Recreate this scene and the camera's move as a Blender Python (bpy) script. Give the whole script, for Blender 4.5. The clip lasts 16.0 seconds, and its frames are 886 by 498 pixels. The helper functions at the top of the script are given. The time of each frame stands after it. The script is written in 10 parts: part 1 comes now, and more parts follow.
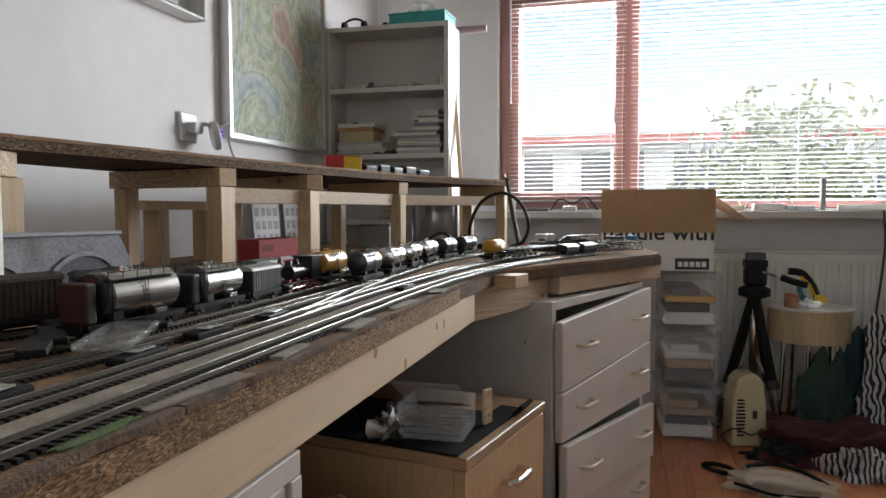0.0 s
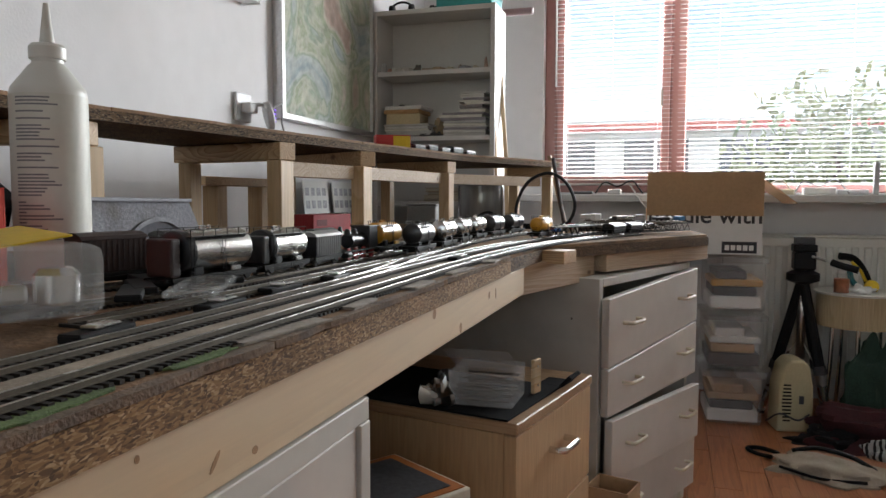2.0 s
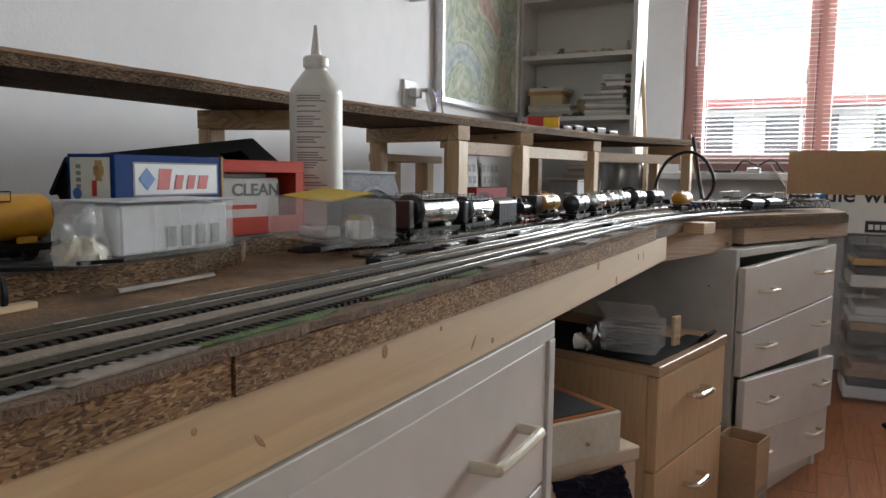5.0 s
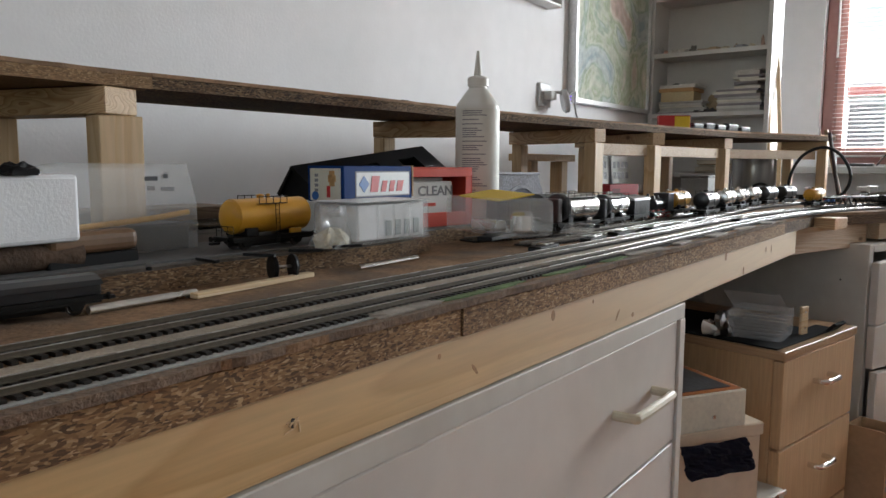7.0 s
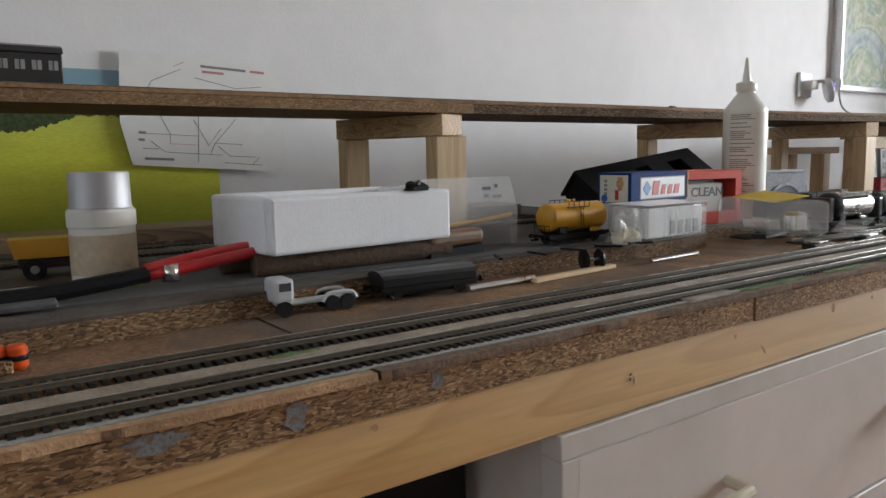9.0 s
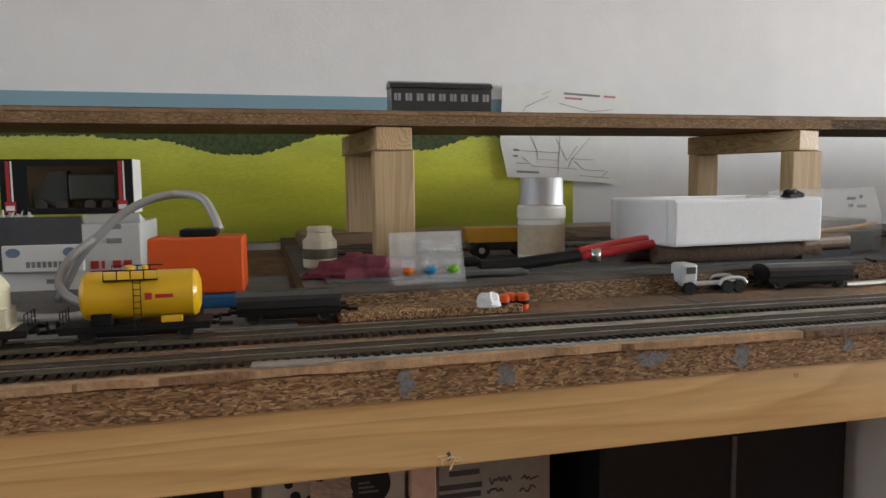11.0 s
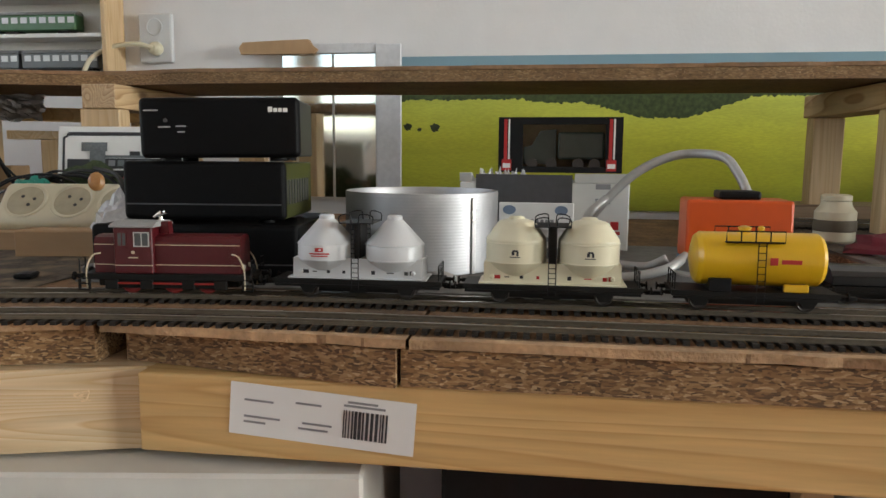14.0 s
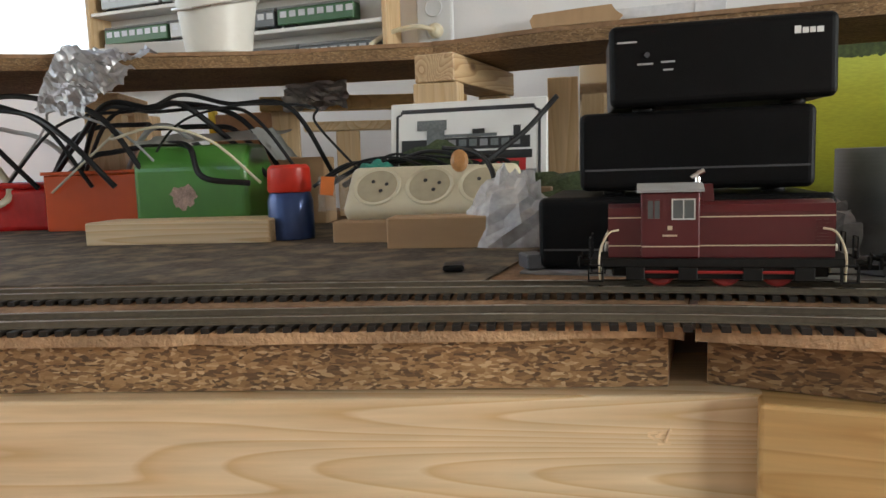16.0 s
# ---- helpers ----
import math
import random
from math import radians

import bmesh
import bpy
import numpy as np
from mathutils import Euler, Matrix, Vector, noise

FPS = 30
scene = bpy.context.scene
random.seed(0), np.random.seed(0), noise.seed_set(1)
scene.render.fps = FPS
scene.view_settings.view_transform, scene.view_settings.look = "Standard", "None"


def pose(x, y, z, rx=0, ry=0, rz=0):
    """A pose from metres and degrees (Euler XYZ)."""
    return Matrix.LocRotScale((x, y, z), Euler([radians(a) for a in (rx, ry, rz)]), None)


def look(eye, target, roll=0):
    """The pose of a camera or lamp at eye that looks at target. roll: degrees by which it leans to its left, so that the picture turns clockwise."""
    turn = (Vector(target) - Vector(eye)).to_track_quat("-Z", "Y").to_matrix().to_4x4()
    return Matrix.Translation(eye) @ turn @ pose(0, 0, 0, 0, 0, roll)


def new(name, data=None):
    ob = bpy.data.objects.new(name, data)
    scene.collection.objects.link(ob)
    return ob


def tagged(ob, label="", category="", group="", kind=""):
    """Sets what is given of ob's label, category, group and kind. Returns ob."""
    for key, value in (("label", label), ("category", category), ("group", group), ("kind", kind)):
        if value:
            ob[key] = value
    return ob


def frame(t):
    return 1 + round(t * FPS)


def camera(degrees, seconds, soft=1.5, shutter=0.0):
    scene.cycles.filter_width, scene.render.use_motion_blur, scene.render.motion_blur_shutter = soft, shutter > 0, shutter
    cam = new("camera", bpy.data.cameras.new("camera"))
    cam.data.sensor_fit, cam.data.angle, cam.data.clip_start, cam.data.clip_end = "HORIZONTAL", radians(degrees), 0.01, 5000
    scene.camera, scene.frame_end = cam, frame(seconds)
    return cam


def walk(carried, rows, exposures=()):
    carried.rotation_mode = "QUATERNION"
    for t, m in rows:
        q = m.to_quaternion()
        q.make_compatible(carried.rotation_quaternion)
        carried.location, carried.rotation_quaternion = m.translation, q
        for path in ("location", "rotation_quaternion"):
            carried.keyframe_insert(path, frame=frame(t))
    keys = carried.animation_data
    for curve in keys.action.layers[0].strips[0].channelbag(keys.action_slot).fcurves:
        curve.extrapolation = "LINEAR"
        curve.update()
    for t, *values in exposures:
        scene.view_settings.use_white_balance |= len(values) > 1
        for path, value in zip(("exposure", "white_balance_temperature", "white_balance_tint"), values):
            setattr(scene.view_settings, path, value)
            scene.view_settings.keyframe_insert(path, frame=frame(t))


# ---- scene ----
cam = camera(62.68, 16.0)
# seconds, eye x y z, yaw, pitch, roll
ROWS = [
    (0, 0.2336, 0.9659, 0.7380, 14.38, -3.07, 0.19),
    (0.5, 0.2320, 0.9592, 0.7273, 15.06, -3.13, 0.12),
    (1, 0.2292, 0.9534, 0.7207, 15.67, -3.39, 0.01),
    (1.5, 0.2301, 0.9482, 0.7188, 16.71, -3.68, -0.14),
    (2, 0.2235, 0.9334, 0.7175, 17.48, -4.02, -0.18),
    (2.5, 0.2155, 0.9051, 0.7124, 18.91, -4.24, -0.66),
    (3, 0.2100, 0.8736, 0.7137, 20.62, -4.52, -1.42),
    (5.3, 0.2402, 0.7087, 0.7116, 28.88, -6.04, -0.57),
    (5.5, 0.2420, 0.6925, 0.7110, 30.12, -6.08, -0.60),
    (6, 0.2570, 0.6539, 0.7166, 32.47, -6.21, -0.76),
    (6.5, 0.2776, 0.6119, 0.7220, 34.51, -6.33, -0.61),
    (7, 0.2845, 0.5807, 0.7243, 36.79, -6.44, -0.23),
    (7.5, 0.2934, 0.5449, 0.7208, 39.16, -6.50, -0.34),
    (8, 0.2999, 0.5121, 0.7182, 43.10, -6.52, 0.67),
    (8.5, 0.3119, 0.4771, 0.7277, 47.98, -6.73, 1.31),
    (9, 0.3306, 0.4315, 0.7467, 54.26, -7.16, 0.99),
    (9.5, 0.3468, 0.3850, 0.7360, 61.05, -5.58, -0.58),
    (9.7, 0.3645, 0.3651, 0.7406, 63.91, -4.60, -0.38),
    (11.8, 0.4189, 0.2410, 0.7313, 83.16, -6.31, -0.39),
    (12, 0.3952, 0.2436, 0.7287, 85.64, -6.09, -0.87),
    (12.5, 0.4016, 0.1853, 0.7361, 88.19, -7.01, -0.94),
    (13, 0.3904, 0.1542, 0.7317, 91.75, -7.08, -0.76),
    (13.5, 0.3767, 0.1170, 0.7303, 94.88, -7.35, -0.59),
    (14, 0.3545, 0.0705, 0.7259, 97.88, -7.37, -0.40),
    (14.5, 0.3221, 0.0116, 0.7186, 100.92, -7.08, -0.15),
    (15, 0.3087, -0.0394, 0.7130, 103.75, -7.21, 0.36),
    (15.5, 0.3052, -0.0984, 0.7144, 106.25, -7.65, 0.90),
    (16, 0.2693, -0.1610, 0.6959, 110.14, -6.64, 1.94),
]
walk(cam, [(t, pose(x, y, z, 90 + pitch, roll, yaw)) for t, x, y, z, yaw, pitch, roll in ROWS],
     exposures=[(0, 0.39, 6520, 9), (3, 0.46, 6500, 9), (6, 0.58, 6430, 8), (9.5, 0.86, 6480, 9), (12, 1.26, 6800, 8), (14.5, 1.42, 6880, 7), (16, 1.58, 6950, 7)])

# ---- world, daylight, exposure ----
world = bpy.data.worlds.new("world")
scene.world = world
world.use_nodes = True
_wn, _wl = world.node_tree.nodes, world.node_tree.links
_sky = _wn.new("ShaderNodeTexSky")
_sky.sky_type, _sky.sun_disc = "NISHITA", False
_sky.sun_elevation, _sky.sun_rotation = radians(51), radians(170)
_wl.new(_sky.outputs["Color"], _wn["Background"].inputs["Color"])
_wn["Background"].inputs["Strength"].default_value = 0.15
sun = new("sun", bpy.data.lights.new("sun", "SUN"))
sun.data.energy, sun.data.angle, sun.data.color = 1.2, radians(12), (1.0, 0.96, 0.9)
sun.matrix_world = look((2, -9, 15), (0, 3, 0))
WY = 3.80          # inner face of the window wall
WIN = (-0.27, 1.42, 0.74, 1.62)   # window opening: x from, x to, sill, head
WIN2 = (-0.55, 1.9, 0.80, 2.05)   # unseen window added in the wall behind to carry a fill lamp
WIN4 = (-2.25, -0.80, 0.82, 2.0)    # fourth window, in the wall across the room: y from, y to, sill, head
WIN3 = (-2.3, -1.172, 0.90, 2.0)  # third window, in the long wall: y from, y to, sill, head


def window_light(name, x0, x1, z0, z1, y, watts, into, colour=(0.93, 0.97, 1.0)):
    lamp = new(name, bpy.data.lights.new(name, "AREA"))
    lamp.data.shape, lamp.data.size, lamp.data.size_y = "RECTANGLE", x1 - x0, z1 - z0
    lamp.data.energy, lamp.data.color = watts, colour
    lamp.matrix_world = look(((x0 + x1) / 2, y, (z0 + z1) / 2), ((x0 + x1) / 2, y + into, (z0 + z1) / 2 - 0.15))
    return lamp


window_light("window_daylight", WIN[0] + 0.05, WIN[1] - 0.05, WIN[2] + 0.05, WIN[3] - 0.05, WY + 0.16, 70, -1)
# rear lamp added as fill; the south window round it is not seen
window_light("rear_fill_light", WIN2[0] + 0.05, WIN2[1] - 0.05, WIN2[2] + 0.05, WIN2[3] - 0.05, -2.47, 3.1, 1, (1.0, 0.93, 0.84))

# ---- materials ----
MATS = {}


def mat(name, colour, rough=0.6, metal=0.0, var=0.12, scale=30.0, bump=0.0, bscale=None, stretch=(1, 1, 1), spot=None, spot_scale=8.0, spot_amt=0.5, coat=0.0, emit=0.0, trans=0.0, alpha=1.0, spec=0.5):
    """A procedural surface: base colour with two scales of variation, stains and relief."""
    if name in MATS:
        return MATS[name]
    m = bpy.data.materials.new(name)
    m.use_nodes = True
    n, l = m.node_tree.nodes, m.node_tree.links
    b = n["Principled BSDF"]
    b.inputs["Roughness"].default_value, b.inputs["Metallic"].default_value = rough, metal
    b.inputs["Coat Weight"].default_value = coat
    b.inputs["Specular IOR Level"].default_value = spec
    b.inputs["Transmission Weight"].default_value, b.inputs["Alpha"].default_value = trans, alpha
    tc, mp = n.new("ShaderNodeTexCoord"), n.new("ShaderNodeMapping")
    mp.inputs["Scale"].default_value = stretch
    l.new(tc.outputs["Object"], mp.inputs["Vector"])
    fine, broad = n.new("ShaderNodeTexNoise"), n.new("ShaderNodeTexNoise")
    fine.inputs["Scale"].default_value, broad.inputs["Scale"].default_value = scale * 4, scale * 0.4
    fine.inputs["Detail"].default_value = 5
    for t in (fine, broad):
        l.new(mp.outputs["Vector"], t.inputs["Vector"])
    add = n.new("ShaderNodeMath")
    add.operation = "ADD"
    l.new(fine.outputs["Fac"], add.inputs[0]), l.new(broad.outputs["Fac"], add.inputs[1])
    rng = n.new("ShaderNodeMapRange")
    rng.inputs["From Min"].default_value, rng.inputs["From Max"].default_value = 0.7, 1.3
    rng.inputs["To Min"].default_value, rng.inputs["To Max"].default_value = 1 - var, 1 + var
    l.new(add.outputs[0], rng.inputs["Value"])
    mul = n.new("ShaderNodeVectorMath")
    mul.operation = "SCALE"
    mul.inputs[0].default_value = colour
    l.new(rng.outputs["Result"], mul.inputs["Scale"])
    out = mul.outputs["Vector"]
    if spot:
        st, rp, mx = n.new("ShaderNodeTexNoise"), n.new("ShaderNodeValToRGB"), n.new("ShaderNodeMix")
        st.inputs["Scale"].default_value, st.inputs["Detail"].default_value = spot_scale, 6
        l.new(tc.outputs["Object"], st.inputs["Vector"])
        rp.color_ramp.elements[0].position, rp.color_ramp.elements[1].position = 0.48, 0.66
        l.new(st.outputs["Fac"], rp.inputs["Fac"])
        k = n.new("ShaderNodeMath")
        k.operation = "MULTIPLY"
        k.inputs[1].default_value = spot_amt
        l.new(rp.outputs["Color"], k.inputs[0])
        mx.data_type = "RGBA"
        l.new(k.outputs[0], mx.inputs["Factor"]), l.new(out, mx.inputs["A"])
        mx.inputs["B"].default_value = (*spot, 1)
        out = mx.outputs["Result"]
    l.new(out, b.inputs["Base Color"])
    if emit:
        l.new(out, b.inputs["Emission Color"])
        b.inputs["Emission Strength"].default_value = emit
    rr = n.new("ShaderNodeMapRange")
    rr.inputs["To Min"].default_value, rr.inputs["To Max"].default_value = max(0.03, rough - 0.08), min(1, rough + 0.08)
    l.new(broad.outputs["Fac"], rr.inputs["Value"]), l.new(rr.outputs["Result"], b.inputs["Roughness"])
    if bump:
        bn, bt = n.new("ShaderNodeBump"), n.new("ShaderNodeTexNoise")
        bt.inputs["Scale"].default_value, bt.inputs["Detail"].default_value = bscale or scale * 4, 4
        l.new(mp.outputs["Vector"], bt.inputs["Vector"])
        bn.inputs["Strength"].default_value, bn.inputs["Distance"].default_value = bump, 0.002
        l.new(bt.outputs["Fac"], bn.inputs["Height"]), l.new(bn.outputs["Normal"], b.inputs["Normal"])
    MATS[name] = m
    return m


def wood(name, light, dark, along="y", rough=0.55, rings=38.0, knots=True, rand=False, lit_end=None):
    """Sawn softwood or veneer: grain lines drawn out along one axis, with fibres and a few knots."""
    if name in MATS:
        return MATS[name]
    m = bpy.data.materials.new(name)
    m.use_nodes = True
    n, l = m.node_tree.nodes, m.node_tree.links
    b = n["Principled BSDF"]
    b.inputs["Roughness"].default_value = rough
    tc, mp = n.new("ShaderNodeTexCoord"), n.new("ShaderNodeMapping")
    sc = {"x": (0.06, 1, 1), "y": (1, 0.06, 1), "z": (1, 1, 0.06)}[along]
    mp.inputs["Scale"].default_value = sc
    l.new(tc.outputs["Object"], mp.inputs["Vector"])
    vec = mp.outputs["Vector"]
    if rand:
        oi, ad = n.new("ShaderNodeObjectInfo"), n.new("ShaderNodeVectorMath")
        ad.operation = "ADD"
        l.new(vec, ad.inputs[0]), l.new(oi.outputs["Random"], ad.inputs[1])
        vec = ad.outputs["Vector"]
    big, fib = n.new("ShaderNodeTexNoise"), n.new("ShaderNodeTexNoise")
    big.inputs["Scale"].default_value, big.inputs["Detail"].default_value, big.inputs["Distortion"].default_value = 14, 2, 0.4
    fib.inputs["Scale"].default_value, fib.inputs["Detail"].default_value = 260, 4
    l.new(vec, big.inputs["Vector"]), l.new(vec, fib.inputs["Vector"])
    w = n.new("ShaderNodeMath")
    w.operation = "MULTIPLY"
    w.inputs[1].default_value = rings
    l.new(big.outputs["Fac"], w.inputs[0])
    s = n.new("ShaderNodeMath")
    s.operation = "FRACT"
    l.new(w.outputs[0], s.inputs[0])
    rp = n.new("ShaderNodeValToRGB")
    e = rp.color_ramp.elements
    e[0].position, e[0].color = 0.0, (*light, 1)
    e[1].position, e[1].color = 1.0, (*light, 1)
    k = e.new(0.72)
    k.color = (*[a * 0.45 + c * 0.55 for a, c in zip(light, dark)], 1)
    k = e.new(0.9)
    k.color = (*dark, 1)
    l.new(s.outputs[0], rp.inputs["Fac"])
    mx = n.new("ShaderNodeMix")
    mx.data_type, mx.blend_type = "RGBA", "MULTIPLY"
    mx.inputs["Factor"].default_value = 0.45
    fr = n.new("ShaderNodeMapRange")
    fr.inputs["From Min"].default_value, fr.inputs["From Max"].default_value, fr.inputs["To Min"].default_value = 0.3, 0.7, 0.6
    l.new(fib.outputs["Fac"], fr.inputs["Value"])
    l.new(rp.outputs["Color"], mx.inputs["A"]), l.new(fr.outputs["Result"], mx.inputs["B"])
    out = mx.outputs["Result"]
    if lit_end:
        # window light on one end of the plank, painted in as paler colour
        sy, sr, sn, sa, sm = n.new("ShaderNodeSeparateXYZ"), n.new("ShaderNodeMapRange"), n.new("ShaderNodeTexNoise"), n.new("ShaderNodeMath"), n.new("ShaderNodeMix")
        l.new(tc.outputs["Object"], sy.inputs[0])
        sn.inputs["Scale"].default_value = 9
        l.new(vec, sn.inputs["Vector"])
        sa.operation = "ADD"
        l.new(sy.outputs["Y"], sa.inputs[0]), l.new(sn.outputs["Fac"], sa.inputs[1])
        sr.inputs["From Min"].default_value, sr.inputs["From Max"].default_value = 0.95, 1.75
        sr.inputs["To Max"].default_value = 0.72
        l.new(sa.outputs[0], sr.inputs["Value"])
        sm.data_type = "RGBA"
        sm.inputs["B"].default_value = (*lit_end, 1)
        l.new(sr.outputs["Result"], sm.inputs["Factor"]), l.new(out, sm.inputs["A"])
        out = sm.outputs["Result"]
    if knots:
        vo, kr, km = n.new("ShaderNodeTexVoronoi"), n.new("ShaderNodeValToRGB"), n.new("ShaderNodeMix")
        mk = n.new("ShaderNodeMapping")
        mk.inputs["Scale"].default_value = {"x": (0.45, 1, 1), "y": (1, 0.45, 1), "z": (1, 1, 0.45)}[along]
        l.new(tc.outputs["Object"], mk.inputs["Vector"]), l.new(mk.outputs["Vector"], vo.inputs["Vector"])
        vo.inputs["Scale"].default_value = 11
        kr.color_ramp.elements[0].position, kr.color_ramp.elements[0].color = 0.035, (0.85, 0.85, 0.85, 1)
        kr.color_ramp.elements[1].position, kr.color_ramp.elements[1].color = 0.07, (0, 0, 0, 1)
        l.new(vo.outputs["Distance"], kr.inputs["Fac"])
        km.data_type = "RGBA"
        km.inputs["B"].default_value = (0.13, 0.06, 0.025, 1)
        l.new(kr.outputs["Color"], km.inputs["Factor"]), l.new(out, km.inputs["A"])
        out = km.outputs["Result"]
    l.new(out, b.inputs["Base Color"])
    bn = n.new("ShaderNodeBump")
    bn.inputs["Strength"].default_value, bn.inputs["Distance"].default_value = 0.25, 0.001
    l.new(fib.outputs["Fac"], bn.inputs["Height"]), l.new(bn.outputs["Normal"], b.inputs["Normal"])
    MATS[name] = m
    return m


def chipboard(name, tone=1.0, edge=True, flake=700.0, soft=0.0):
    """Raw chipboard: pale and dark flakes pressed flat, with coarse pits on cut edges."""
    if name in MATS:
        return MATS[name]
    m = bpy.data.materials.new(name)
    m.use_nodes = True
    n, l = m.node_tree.nodes, m.node_tree.links
    b = n["Principled BSDF"]
    b.inputs["Roughness"].default_value = 0.85
    tc, mp = n.new("ShaderNodeTexCoord"), n.new("ShaderNodeMapping")
    mp.inputs["Scale"].default_value = (1, 0.5, 1.4) if edge else (1, 1, 1)
    l.new(tc.outputs["Object"], mp.inputs["Vector"])
    ns, va = n.new("ShaderNodeTexNoise"), n.new("ShaderNodeVectorMath")
    ns.inputs["Scale"].default_value = 150
    l.new(mp.outputs["Vector"], ns.inputs["Vector"])
    va.operation = "MULTIPLY_ADD"
    va.inputs[1].default_value = (0.004, 0.007, 0.004)
    l.new(ns.outputs["Color"], va.inputs[0]), l.new(mp.outputs["Vector"], va.inputs[2])
    vo = n.new("ShaderNodeTexVoronoi")
    vo.inputs["Scale"].default_value = flake
    l.new(va.outputs["Vector"], vo.inputs["Vector"])
    rp = n.new("ShaderNodeValToRGB")
    e = rp.color_ramp.elements
    cols = [(0.0, (0.032, 0.015, 0.008)), (0.18, (0.11, 0.055, 0.025)), (0.48, (0.30, 0.16, 0.065)), (0.82, (0.43, 0.26, 0.12)), (1.0, (0.68, 0.47, 0.27))]
    cols = [(p, tuple(q + (w - q) * soft for q, w in zip(c, (0.34, 0.205, 0.10)))) for p, c in cols]
    e[0].position, e[0].color = 0, (*[c * tone for c in cols[0][1]], 1)
    e[1].position, e[1].color = 1, (*[c * tone for c in cols[4][1]], 1)
    for p, c in cols[1:4]:
        k = e.new(p)
        k.color = (*[q * tone for q in c], 1)
    sx = n.new("ShaderNodeSeparateXYZ")
    l.new(vo.outputs["Color"], sx.inputs[0]), l.new(sx.outputs["X"], rp.inputs["Fac"])
    broad = n.new("ShaderNodeTexNoise")
    broad.inputs["Scale"].default_value, broad.inputs["Detail"].default_value = 14, 5
    l.new(tc.outputs["Object"], broad.inputs["Vector"])
    mr, mx = n.new("ShaderNodeMapRange"), n.new("ShaderNodeMix")
    mr.inputs["From Min"].default_value, mr.inputs["From Max"].default_value, mr.inputs["To Min"].default_value, mr.inputs["To Max"].default_value = 0.3, 0.7, 0.7, 1.1
    l.new(broad.outputs["Fac"], mr.inputs["Value"])
    mx.data_type, mx.blend_type = "RGBA", "MULTIPLY"
    mx.inputs["Factor"].default_value = 1
    l.new(rp.outputs["Color"], mx.inputs["A"]), l.new(mr.outputs["Result"], mx.inputs["B"])
    l.new(mx.outputs["Result"], b.inputs["Base Color"])
    bn = n.new("ShaderNodeBump")
    bn.inputs["Strength"].default_value, bn.inputs["Distance"].default_value = 0.6 if edge else 0.35, 0.0012
    l.new(sx.outputs["X"], bn.inputs["Height"]), l.new(bn.outputs["Normal"], b.inputs["Normal"])
    MATS[name] = m
    return m


def clear(name, tint=(1, 1, 1), rough=0.05, alpha=0.25):
    """Thin clear plastic or film: mostly see-through with a glossy skin."""
    if name in MATS:
        return MATS[name]
    m = bpy.data.materials.new(name)
    m.use_nodes = True
    n, l = m.node_tree.nodes, m.node_tree.links
    b = n["Principled BSDF"]
    b.inputs["Base Color"].default_value = (*tint, 1)
    b.inputs["Roughness"].default_value = rough
    b.inputs["Alpha"].default_value = alpha
    b.inputs["Coat Weight"].default_value = 0.6
    t = n.new("ShaderNodeTexNoise")
    t.inputs["Scale"].default_value = 25
    bn = n.new("ShaderNodeBump")
    bn.inputs["Strength"].default_value, bn.inputs["Distance"].default_value = 0.15, 0.002
    l.new(t.outputs["Fac"], bn.inputs["Height"]), l.new(bn.outputs["Normal"], b.inputs["Normal"])
    MATS[name] = m
    return m


WALL = mat("wall_paint", (0.77, 0.765, 0.775), 0.9, var=0.03, scale=6, bump=0.15, bscale=180, spot=(0.6, 0.6, 0.6), spot_scale=2.5, spot_amt=0.25)
PLAIN = mat("far_wall_paint", (0.60, 0.57, 0.52), 0.9, var=0.04, scale=6)
CEIL = mat("ceiling_paint", (0.72, 0.71, 0.69), 0.9, var=0.03, bump=0.1)
CHIP_EDGE, CHIP_TOP = chipboard("chipboard_edge", 0.88, True, soft=0.22), chipboard("chipboard_face", 0.95, False)
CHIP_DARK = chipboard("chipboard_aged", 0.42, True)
CHIP_SHELF = chipboard("chipboard_shelf", 0.8, True, 850.0, 0.5)
PINE_X = wood("pine_beam_x", (0.66, 0.47, 0.27), (0.42, 0.24, 0.11), "x")
# the beam pales towards the window; that light is put into its colour
PINE = wood("pine_beam", (0.71, 0.475, 0.205), (0.575, 0.345, 0.125), "y", 0.48, 13, knots=False, lit_end=(0.80, 0.68, 0.52))
PINE_Z = wood("pine_post", (0.64, 0.46, 0.27), (0.54, 0.36, 0.185), "z", 0.55, 26, knots=False)
PINE_DUSTY = wood("pine_dusty", (0.56, 0.42, 0.29), (0.44, 0.30, 0.18), "y", 0.6, 22)
PINE_PALE = wood("pine_pale", (0.76, 0.60, 0.39), (0.63, 0.43, 0.22), "y", 0.5, 34)
OLDWOOD = wood("old_wood", (0.30, 0.20, 0.12), (0.16, 0.09, 0.05), "y", knots=False)
WHITE_CAB = mat("white_melamine", (0.68, 0.64, 0.595), 0.45, var=0.04, scale=8, spot=(0.5, 0.47, 0.43), spot_scale=5, spot_amt=0.3)
WHITE_EDGE = mat("white_cabinet_side", (0.62, 0.60, 0.55), 0.55, var=0.05, scale=9, spot=(0.42, 0.38, 0.33), spot_scale=7, spot_amt=0.35)
BEECH = wood("beech_foil", (0.60, 0.395, 0.215), (0.565, 0.36, 0.19), "z", 0.7, 9, knots=False)
STEEL = mat("steel", (0.62, 0.61, 0.59), 0.28, 1.0, var=0.06, scale=40)
CHROME = mat("chrome", (0.75, 0.74, 0.72), 0.15, 1.0, var=0.03)
